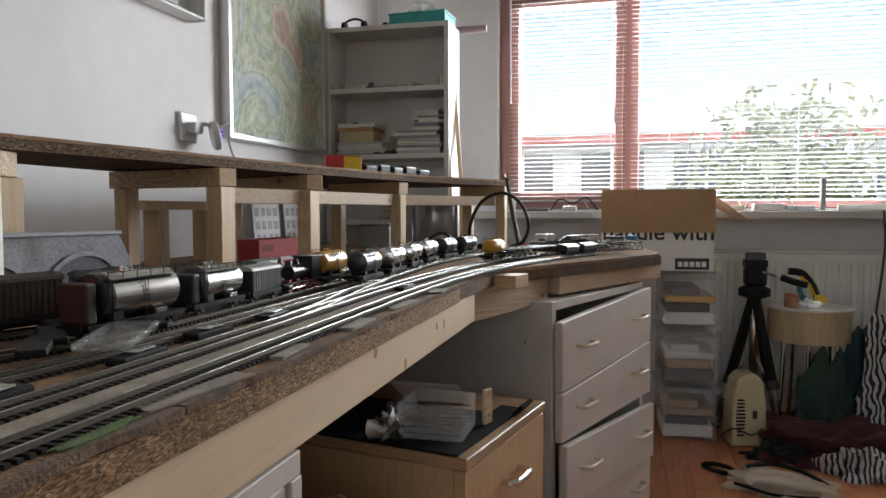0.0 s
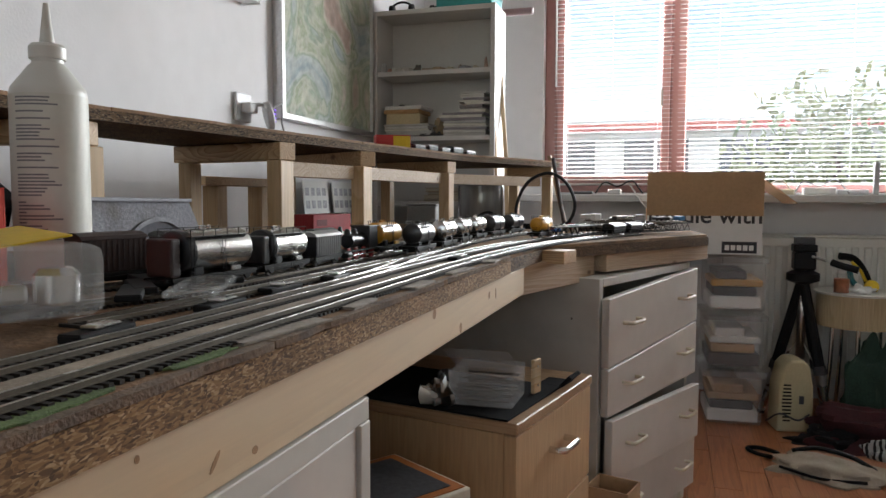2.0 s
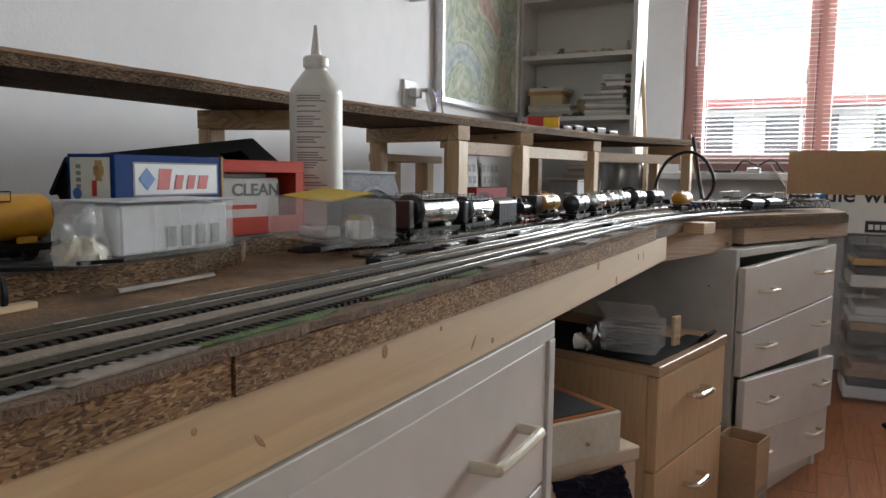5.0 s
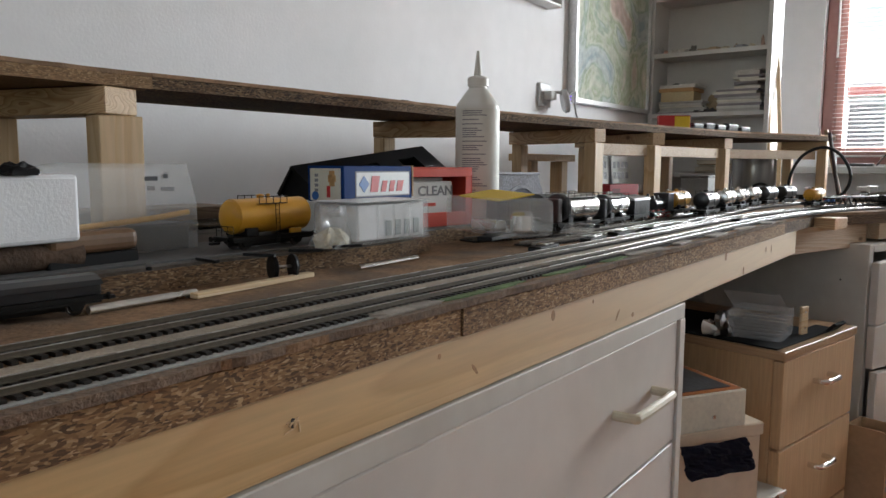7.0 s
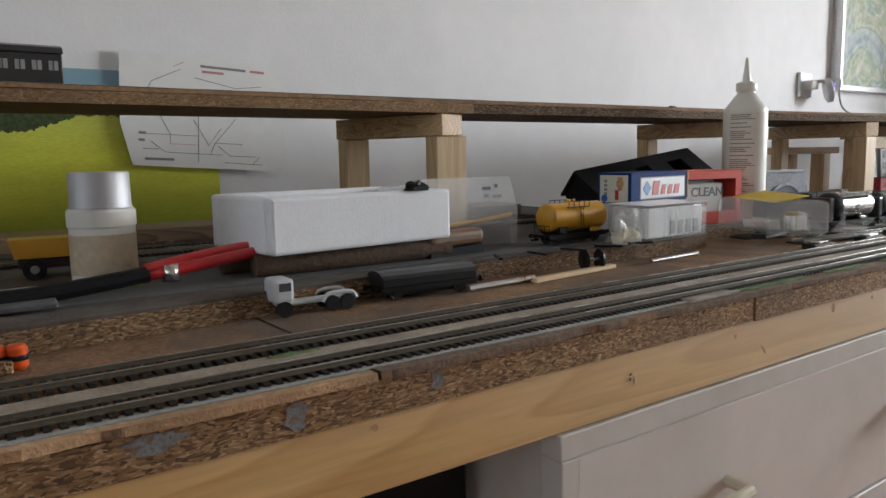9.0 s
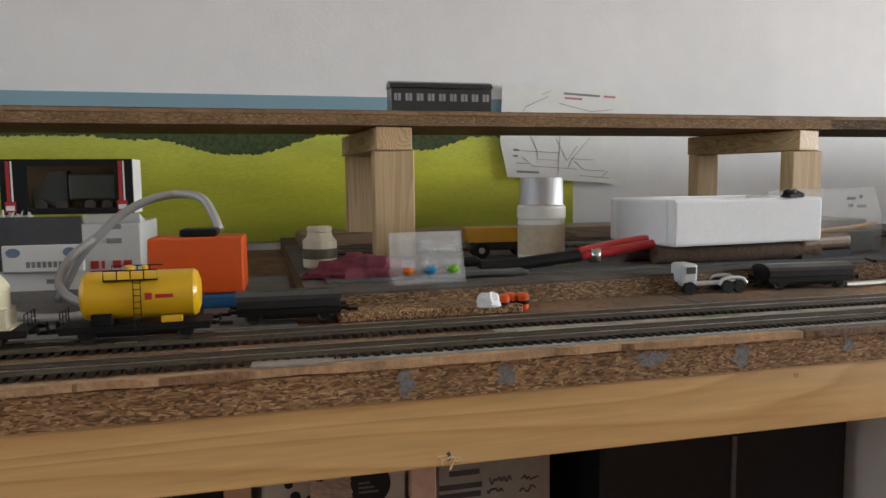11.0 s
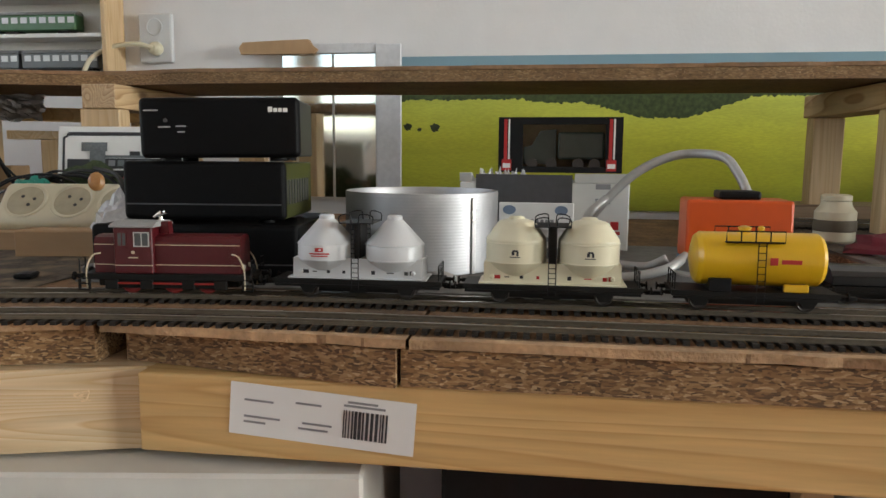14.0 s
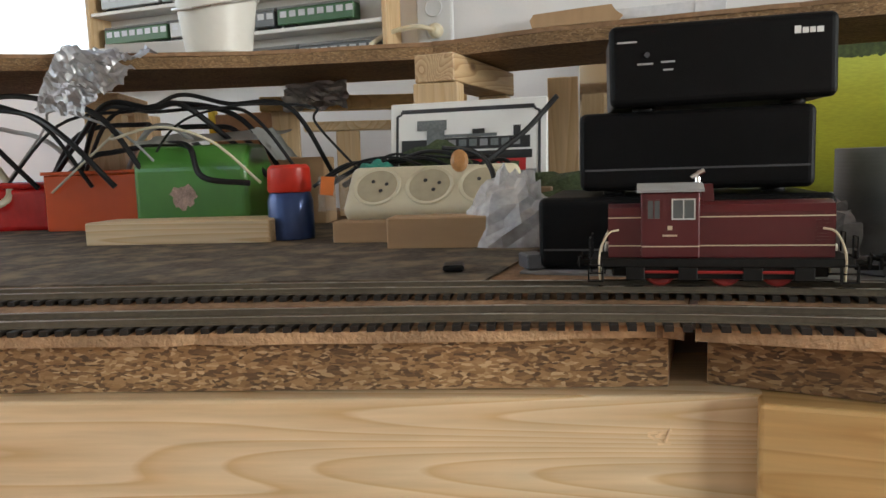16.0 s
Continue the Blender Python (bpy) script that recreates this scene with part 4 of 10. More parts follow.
TC = [(-0.135, 1.30), (-0.125, 1.42), (-0.12, 1.55), (-0.118, 1.7), (-0.118, 2.0), (-0.13, 2.25), (-0.122, 2.4), (-0.10, 2.55), (-0.05, 2.75)]
TD = [(-0.215, 1.30), (-0.178, 1.42), (-0.168, 1.5), (-0.165, 1.66), (-0.165, 1.8), (-0.168, 2.0), (-0.18, 2.4), (-0.18, 2.8)]
TE = [(-0.285, 1.36), (-0.248, 1.5), (-0.230, 1.66), (-0.225, 1.9), (-0.235, 2.3), (-0.24, 2.7)]
track(TA, ZS, "front line of brown plastic-sleepered model track")
track(TB, ZS, "second line of model track carrying the freight train")
track(TC, ZS, "siding of model track beside the running lines")
track(TD, ZS, "siding of model track holding silver tank wagons")
track(TE, ZS, "rear siding of model track with dark stock")
# turnout between siding and running line
track([(-0.072, 1.55), (-0.080, 1.68), (-0.100, 1.82), (-0.115, 1.98)], ZS + 0.0001, "turnout road of model track with black point motor")
for x, y, yaw, L in ((-0.105, 1.50, -4, 0.05), (-0.10, 1.60, 3, 0.045), (-0.045, 1.86, -12, 0.04), (-0.098, 1.40, 2, 0.05), (-0.10, 1.28, 4, 0.05)):
    pm = thing("point_motor", "black point motor with a silvery cover lying by the track", "point motor", pose(x, y, ZS, 0, 0, yaw))
    part("housing", box(-0.008, 0.008, -L / 2, L / 2, 0, 0.006, 0.0012), BLACK, pm)
    part("cover", box(-0.006, 0.006, -L * 0.18, L * 0.28, 0.0061, 0.0085, 0.001), STEEL, pm)

# upper line track
track([((a[0] * 0.62 + b[0] * 0.38), (a[1] * 0.62 + b[1] * 0.38)) for a, b in zip(UF, UB)], ZU + 0.0168, "model track on the raised upper line", "upper line track")

# raised bed behind the running lines
BED = [(-0.148, 0.30), (-0.15, 0.40), (-0.168, 0.62), (-0.185, 0.80), (-0.192, 0.92), (-0.178, 1.05), (-0.178, 1.13), (-0.195, 1.20), (-0.236, 1.25), (-0.236, 1.372), (BACK + 0.003, 1.372), (BACK + 0.003, 0.30)]
rbed = thing("raised_bed", "low chipboard bed with a dark felt top behind the running lines", "raised bed")
part("body", slab(BED, ZS + 0.0002, 0.6496), chipboard("bed_edge", 0.62, True, soft=0.2), rbed)
part("felt_top", slab([(x - 0.001, y) for x, y in BED], 0.6497, 0.652), mat("dark_felt", (0.085, 0.068, 0.054), 0.95, var=0.35, scale=70, bump=0.6, bscale=420, spot=(0.13, 0.12, 0.11), spot_scale=14, spot_amt=0.7), rbed, "dark felt top")
GREYBED = mat("grey_roadbed", (0.10, 0.10, 0.10), 0.85, var=0.2, scale=50, bump=0.3)
bm = slab([(-0.200, 0.32), (-0.205, 0.80), (-0.203, 0.98), (-0.195, 1.13), (-0.22, 1.24), (-0.30, 1.24), (-0.30, 0.32)], 0.6522, 0.6535)
tagged(part("roadbed_strip", bm, GREYBED), "flat grey roadbed strip on the raised bed", "roadbed")
for a, b, xo in ((0.30, 0.62, -0.0022), (0.62, 0.90, -0.0030)):
    bm = slab([(-0.0085, a), (xo, a), (xo + 0.001, (a + b) / 2), (xo, b), (-0.0085, b)], ZS + 0.0002, ZS + 0.0009)
    tagged(part("painted_strip", bm, mat("pale_grey_paint", (0.36, 0.36, 0.34), 0.85, var=0.22, scale=90, bump=0.4, bscale=700)), "pale grey painted strip along the front rail", "painted strip")
for i, (a, b, w) in enumerate(((0.42, 1.0, 0.022), (0.9, 1.9, 0.022))):
    bm = slab([(-0.048 - w / 2, a), (-0.048 + w / 2, a), (-0.048 + w / 2, b), (-0.048 - w / 2, b)], ZS + 0.0003, ZS + 0.0011 + 0.0001 * i)
    tagged(part("ballast_strip", bm, mat("grey_ballast", (0.34, 0.285, 0.22), 0.9, var=0.3, scale=120, bump=0.6, bscale=900)), "grey painted strip between the running lines", "ballast")

# scatter and paint along the front edge
r = random.Random(5)
GREEN = mat("green_scatter", (0.13, 0.19, 0.07), 0.95, var=0.4, scale=150, bump=0.8, bscale=900)
for (yc, L, w) in ((1.02, 0.13, 0.013), (1.15, 0.085, 0.014), (1.25, 0.06, 0.014), (0.60, 0.035, 0.007)):
    pts = []
    for k in range(22):
        a = 2 * math.pi * k / 22
        pts.append(((-0.0005 if yc > 0.7 else -0.05) - 0.006 + w * math.cos(a) * r.uniform(0.6, 1.0) * 0.6, yc + L / 2 * math.sin(a) * r.uniform(0.75, 1.05)))
    tagged(part("scatter_patch", slab(pts, ZS + 0.0004, ZS + 0.0014), GREEN), "patch of green grass scatter at the edge", "scatter")
PAINT = mat("grey_paint_dab", (0.22, 0.24, 0.26), 0.7, var=0.4, scale=150, spot=(0.22, 0.13, 0.06), spot_scale=330, spot_amt=1.0, alpha=0.8)
for yc, w, h in ((0.345, 0.014, 0.018), (0.41, 0.018, 0.015), (0.505, 0.034, 0.010), (0.575, 0.018, 0.016), (0.66, 0.012, 0.012)):
    pts = []
    for k in range(20):
        a = 2 * math.pi * k / 20
        pts.append((yc + w * 0.42 * math.cos(a) * r.uniform(0.35, 1.25), ZB + 0.0188 - h * 0.5 + h * 0.5 * max(-1, min(0.98, math.sin(a) * r.uniform(0.8, 1.25)))))
    bm = slab(pts, 0.0029, 0.0034)
    tagged(part("paint_dab", bm, PAINT, m=Matrix(((0, 0, 1, 0), (1, 0, 0, 0), (0, 1, 0, 0), (0, 0, 0, 1)))), "dab of grey paint on the chipboard edge", "paint dab")
for (x, y, L, w, yaw) in ((-0.004, 1.33, 0.09, 0.014, -6), (-0.005, 1.45, 0.05, 0.012, 4), (-0.004, 1.72, 0.07, 0.013, -3), (-0.004, 0.93, 0.06, 0.012, 2), (0.0, 0.28, 0.04, 0.011, -5), (-0.002, 1.86, 0.045, 0.02, 6), (-0.003, 1.58, 0.06, 0.016, 2)):
    bm = box(-w / 2, w / 2, -L / 2, L / 2, 0, 0.0022, 0.0006)
    for v in bm.verts:
        v.co.y += r.uniform(-0.005, 0.005)
    tagged(part("underlay_flake", bm, mat("flake_grey", (0.30, 0.26, 0.22), 0.9, var=0.25, scale=60), m=pose(x - 0.001, y, ZS + 0.0002, 0, 0, yaw)), "loose torn flake of underlay at the edge", "underlay flake")

# ---- rolling stock ----
WHEEL = mat("wheel_metal", (0.07, 0.06, 0.055), 0.4, 0.5, var=0.15)
REDW = mat("red_wheel", (0.30, 0.022, 0.018), 0.5, var=0.15)


def wheelset(parent, x, r=0.0056, material=WHEEL, z=None):
    z = r if z is None else z
    for s in (-1, 1):
        m = Matrix.Translation((x, s * 0.0076, z)) @ Matrix.Rotation(-s * math.pi / 2, 4, "X")
        bm = lathe([(0.0, -0.0011), (r, -0.0011), (r, 0.0004), (r * 0.88, 0.0011), (r * 0.75, 0.0006), (r * 0.3, 0.0006), (r * 0.22, 0.0013), (0, 0.0013)], 20, m=m)
        part("wheel", bm, material, parent)
    part("axle", cyl(0.0011, -0.0075, 0.0075, 8, m=Matrix.Translation((x, 0, z)) @ Matrix.Rotation(math.pi / 2, 4, "X")), DARKM, parent)


def chassis(parent, L, axles, deck=0.0118):
    """A two-axle or bogie wagon frame with buffers, axle guards and couplings; origin on the rail head."""
    h = L / 2
    part("underframe", box(-h + 0.005, h - 0.005, -0.0135, 0.0135, deck - 0.0032, deck, 0.0003), DARKM, parent)
    for s in (-1, 1):
        part("solebar", box(-h + 0.006, h - 0.006, s * 0.0125 - 0.0007, s * 0.0125 + 0.0007, deck - 0.0048, deck - 0.0033), DARKM, parent)
    part("brake_gear", box(-h * 0.62, h * 0.62, -0.0080, 0.0080, 0.0035, deck - 0.0034, 0.0006), DARKM, parent)
    for x in axles:
        wheelset(parent, x)
        for s in (-1, 1):
            bm = prism([(x - 0.006, deck - 0.0034), (x - 0.0035, 0.0046), (x - 0.0028, 0.0032), (x + 0.0028, 0.0032), (x + 0.0035, 0.0046), (x + 0.006, deck - 0.0034)], -0.0009, 0.0009, m=Matrix.Translation((0, s * 0.0112, 0)))
            part("axle_guard", bm, DARKM, parent)
    for e in (-1, 1):
        for s in (-1, 1):
            m = Matrix.Translation((e * (h - 0.005), s * 0.0100, deck - 0.0018)) @ Matrix.Rotation(e * math.pi / 2, 4, "Y")
            part("buffer", lathe([(0.0, 0), (0.0013, 0), (0.0013, 0.0030), (0.0009, 0.0031), (0.0009, 0.0043), (0.0024, 0.0045), (0.0024, 0.0052), (0, 0.0054)], 14, m=m), DARKM, parent)
        part("coupling", box(-0.0045, 0.0045, -0.002, 0.002, -0.001, 0.0012, 0.0003, m=Matrix.Translation((e * (h + 0.0035), 0, deck - 0.0045))), BLACK, parent)


def rung_ladder(parent, x, y, z0, z1, w=0.0042, lean=0.0, material=BLACK, n=8):
    bm = None
    for s in (-1, 1):
        bm = tube([(x + s * w / 2, y, z0), (x + s * w / 2, y - lean, z1)], 0.00032, 5, bm)
    for i in range(n):
        f = (i + 0.5) / n
        bm = tube([(x - w / 2, y - lean * f, z0 + (z1 - z0) * f), (x + w / 2, y - lean * f, z0 + (z1 - z0) * f)], 0.00025, 5, bm)
    return part("ladder", bm, material, parent)


def end_rail(parent, x, z0, h=0.010, material=BLACK):
    bm = tube([(x, -0.011, z0), (x, -0.011, z0 + h), (x, 0.011, z0 + h), (x, 0.011, z0)], 0.0004, 5)
    tube([(x, -0.011, z0 + h * 0.55), (x, 0.011, z0 + h * 0.55)], 0.0003, 5, bm)
    for y in (-0.004, 0.004):
        tube([(x, y, z0), (x, y, z0 + h)], 0.0003, 5, bm)
    part("end_rail", bm, material, parent)


INK_RED, INK_BLACK = mat("red_print", (0.45, 0.02, 0.02), 0.5, var=0.03), mat("black_print", (0.02, 0.02, 0.025), 0.5, var=0.03)


def curved_mark(parent, x, z, wd, h, R, ink, s):
    """A printed mark wrapped on a silo's side."""
    bm = bmesh.new()
    n = 6
    a0 = wd / 2 / R
    vv = []
    for zz in (z - h / 2, z + h / 2):
        vv.append([bm.verts.new((x + R * math.sin(-a0 + 2 * a0 * k / n), s * R * math.cos(-a0 + 2 * a0 * k / n), zz)) for k in range(n + 1)])
    for k in range(n):
        bm.faces.new((vv[0][k], vv[0][k + 1], vv[1][k + 1], vv[1][k]))
    part("marking", bm, ink, parent)


def silo_wagon(name, label, m, shell, cream):
    """A twin-silo cement wagon: two bowls with conical tops over a low skirt."""
    w = thing(name, label, "model wagon", m, group="freight train")
    chassis(w, 0.113, (-0.0300, 0.0300))
    bm = prism([(-0.0112, 0.0), (0.0112, 0.0), (0.0100, 0.0122), (-0.0100, 0.0122)], -0.0395, 0.0395, m=Matrix.Translation((0, 0, 0.0121)) @ Matrix.Rotation(math.pi / 2, 4, "Z"))
    part("skirt", bm, shell, w)
    part("flange", box(-0.0425, 0.0425, -0.0128, 0.0128, 0.0119, 0.0129, 0.0003), shell, w)
    xs, R = 0.0212, 0.0178
    for e in (-1, 1):
        for s in (-1, 1):
            part("valve", lathe([(0.0, 0), (0.0014, 0), (0.0014, 0.0012), (0.0008, 0.0018), (0, 0.0018)], 12, m=Matrix.Translation((e * 0.0345, s * 0.0110, 0.0162)) @ Matrix.Rotation(-s * math.pi / 2, 4, "X")), shell, w)
        if cream:
            prof = [(0.004, 0.0), (0.0100, 0.0028), (0.0146, 0.0068), (R, 0.0112), (R, 0.0115), (R, 0.0240), (R, 0.0242), (0.0174, 0.0252), (0.0112, 0.0340), (0.0098, 0.0350), (0.0052, 0.0362), (0.0046, 0.0370), (0.0038, 0.0376), (0, 0.0378)]
        else:
            prof = [(0.004, 0.0), (0.0096, 0.0024), (0.0140, 0.0060), (R, 0.0100), (R, 0.0196), (0.0172, 0.0206), (0.0056, 0.0334), (0.0046, 0.0340), (0.0046, 0.0360), (0.0038, 0.0368), (0, 0.0369)]
        si = part("silo", lathe(prof, 44, m=Matrix.Translation((e * xs, 0, 0.0132))), shell, w, smooth=True)
        for zb in ((0.0244, 0.0355) if cream else (0.0234, 0.0322)):
            part("seam_band", lathe([(R, 0), (R + 0.00022, 0.0002), (R + 0.00022, 0.0006), (R, 0.0008)], 40, m=Matrix.Translation((e * xs, 0, zb))), shell, si)
    if cream:
        marks = [(q * xs + dx, z, wd, h, INK_BLACK) for q in (-1, 1) for dx, z, wd, h in ((0, 0.0322, 0.0030, 0.0010), (-0.0012, 0.0308, 0.0016, 0.0022), (0.0014, 0.0306, 0.0012, 0.0026), (0, 0.0286, 0.0062, 0.0005))]
    else:
        marks = [(-xs, 0.0300, 0.0050, 0.0024, INK_RED), (-xs + 0.0006, 0.0300, 0.0016, 0.0012, WHITE_S), (-xs, 0.0276, 0.0124, 0.0009, INK_RED), (-xs, 0.0262, 0.0104, 0.0007, INK_RED)]
    ink = INK_RED if cream else INK_BLACK
    for s in (-1, 1):
        for k, (x, z, wd, h, ik) in enumerate(marks):
            curved_mark(w, x, z, wd, h, R + 0.0003 + 0.00005 * (k == 1), ik, s)
        for x, wd, h, ik in ((-0.0315, 0.0035, 0.0022, ink), (-0.026, 0.0028, 0.0006, INK_BLACK), (-0.0175, 0.0020, 0.0018, INK_BLACK), (-0.0080, 0.0018, 0.0018, ink), (0.0100, 0.0022, 0.0024, INK_BLACK), (0.0205, 0.0042, 0.0006, ink), (0.0300, 0.0022, 0.0022, ink), (0.0335, 0.0024, 0.0030, ink)):
            bm = box(-wd / 2, wd / 2, -0.0001, 0.0001, -h / 2, h / 2, m=Matrix.Translation((x, s * 0.01094, 0.0160)) @ Matrix.Rotation(s * radians(-5.6), 4, "X"))
            part("marking", bm, ik, w)
        rung_ladder(w, 0.0, s * 0.0165, 0.0065, 0.0468, lean=s * 0.0008, n=14)
        bm = tube([(-0.0100, s * 0.0125, 0.0452), (-0.0100, s * 0.0125, 0.0500), (-0.0032, s * 0.0150, 0.0512), (-0.0022, s * 0.0150, 0.0462)], 0.00038, 5, smooth=3)
        tube([(0.0100, s * 0.0125, 0.0452), (0.0100, s * 0.0125, 0.0500), (0.0032, s * 0.0150, 0.0512), (0.0022, s * 0.0150, 0.0462)], 0.00038, 5, bm, smooth=3)
        part("guard_rail", bm, BLACK, w)
    part("walkway", box(-0.0100, 0.0100, -0.0140, 0.0140, 0.0455, 0.0461), BLACK, w)
    part("stand", box(-0.0020, 0.0020, -0.0090, 0.0090, 0.0130, 0.0455, 0.0003), DARKM, w)
    end_rail(w, 0.0495, 0.0120, 0.009)
    part("brake_box", box(-0.005, 0.005, -0.009, 0.009, 0.003, 0.0085, 0.0004), DARKM, w)
    return w


def tank_wagon(name, label, m, shell, L=0.100, r=0.0132, dark_end=None, group="", walk=True, ink=None, step_box=True, cover=None, share=0.345):
    w = thing(name, label, "model wagon", m, group=group)
    ax = (-L * 0.29, L * 0.29) if L < 0.115 else (-L * 0.36, -L * 0.22, L * 0.22, L * 0.36)
    chassis(w, L, ax)
    tl = L * share
    zc = 0.0125 + r + 0.0012
    prof = [(0, -tl - 0.0028), (r * 0.55, -tl - 0.0022), (r * 0.88, -tl - 0.0006), (r, -tl + 0.0018), (r, tl - 0.0018), (r * 0.88, tl + 0.0006), (r * 0.55, tl + 0.0022), (0, tl + 0.0028)]
    tk = part("tank", lathe(prof, 36, m=Matrix.Translation((0.003, 0, zc)) @ Matrix.Rotation(math.pi / 2, 4, "Y")), shell, w)
    for x in (-tl * 0.62, tl * 0.62):
        part("saddle", box(x - 0.004, x + 0.007, -0.0095, 0.0095, 0.0119, 0.0165, 0.0004), cover or DARKM, w)
    for x, rr in ((-0.004, 0.0032), (0.005, 0.0016)):
        part("dome", lathe([(rr, 0), (rr, 0.003), (rr * 1.15, 0.0032), (rr * 1.15, 0.004), (rr * 0.5, 0.0048), (0, 0.005)], 20, m=Matrix.Translation((x, 0, zc + r - 0.0012))), shell, tk)
    if walk:
        zt = zc + r * 0.72
        bm = None
        for s in (-1, 1):
            y = s * r * 0.95
            ga, gb = (-tl * 0.92, tl * 0.95) if dark_end else (-0.017, 0.014)
            bm = tube([(ga, y, zt), (ga, y, zt + 0.006), (gb, y, zt + 0.006), (gb, y, zt), (ga, y, zt)], 0.00045, 5, bm)
            for k in range(1, 5 if dark_end else 4):
                x = ga + (gb - ga) * k / (5 if dark_end else 4)
                tube([(x, y, zt), (x, y, zt + 0.006)], 0.0004, 5, bm)
        box(ga, gb, -r * 0.95, -r * 0.5, zt - 0.0006, zt, bm=bm)
        box(ga, gb, r * 0.5, r * 0.95, zt - 0.0006, zt, bm=bm)
        part("gangway", bm, BLACK, w)
        for s in (-1, 1):
            rung_ladder(w, 0.002, s * (r + 0.0012), 0.005, zt, lean=s * 0.0008, n=9)
    if step_box:
        for s in (-1, 1):
            part("tool_box", box(-tl * 0.75, -tl * 0.75 + 0.012, s * 0.0125 - 0.0018, s * 0.0125 + 0.0018, 0.0122, 0.0192, 0.0003), BLACK, w)
            part("lower_box", box(tl * 0.45, tl * 0.45 + 0.013, s * 0.0125 - 0.0015, s * 0.0125 + 0.0015, 0.0122, 0.0165, 0.0005), shell, w)
    if ink:
        for s in (-1, 1):
            for x, wd, h, z in ((0.0085, 0.0042, 0.0042, zc + 0.0005), (0.0178, 0.0105, 0.0024, zc + 0.0004)):
                k = math.sqrt(max(0.0, r * r - (z - zc) ** 2))
                part("emblem", box(x - wd / 2, x + wd / 2, s * (k + 0.0001) - 0.0002, s * (k + 0.0001) + 0.0002, z - h / 2, z + h / 2, 0.00015), ink, w)
    if dark_end:
        part("end_plate", lathe([(0, 0.0012), (r * 0.82, 0.0014), (r * 0.98, 0.0024), (r * 1.02, 0.004), (r * 1.02, 0.011), (r * 0.98, 0.0112)], 30, m=Matrix.Translation((0.003 - tl - 0.0036, 0, zc)) @ Matrix.Rotation(math.pi / 2, 4, "Y")), TARBLACK, w)
        part("end_cab", box(-L / 2 + 0.004, -L / 2 + 0.015, -0.0135, 0.0135, 0.0122, 0.0122 + 1.75 * r, 0.002, 2), dark_end, w)
        rung_ladder(w, -tl + 0.004, -r - 0.0012, 0.005, zc + r * 0.7, lean=-0.0008, n=9)
    end_rail(w, -L / 2 + 0.007, 0.0120, 0.009)
    return w


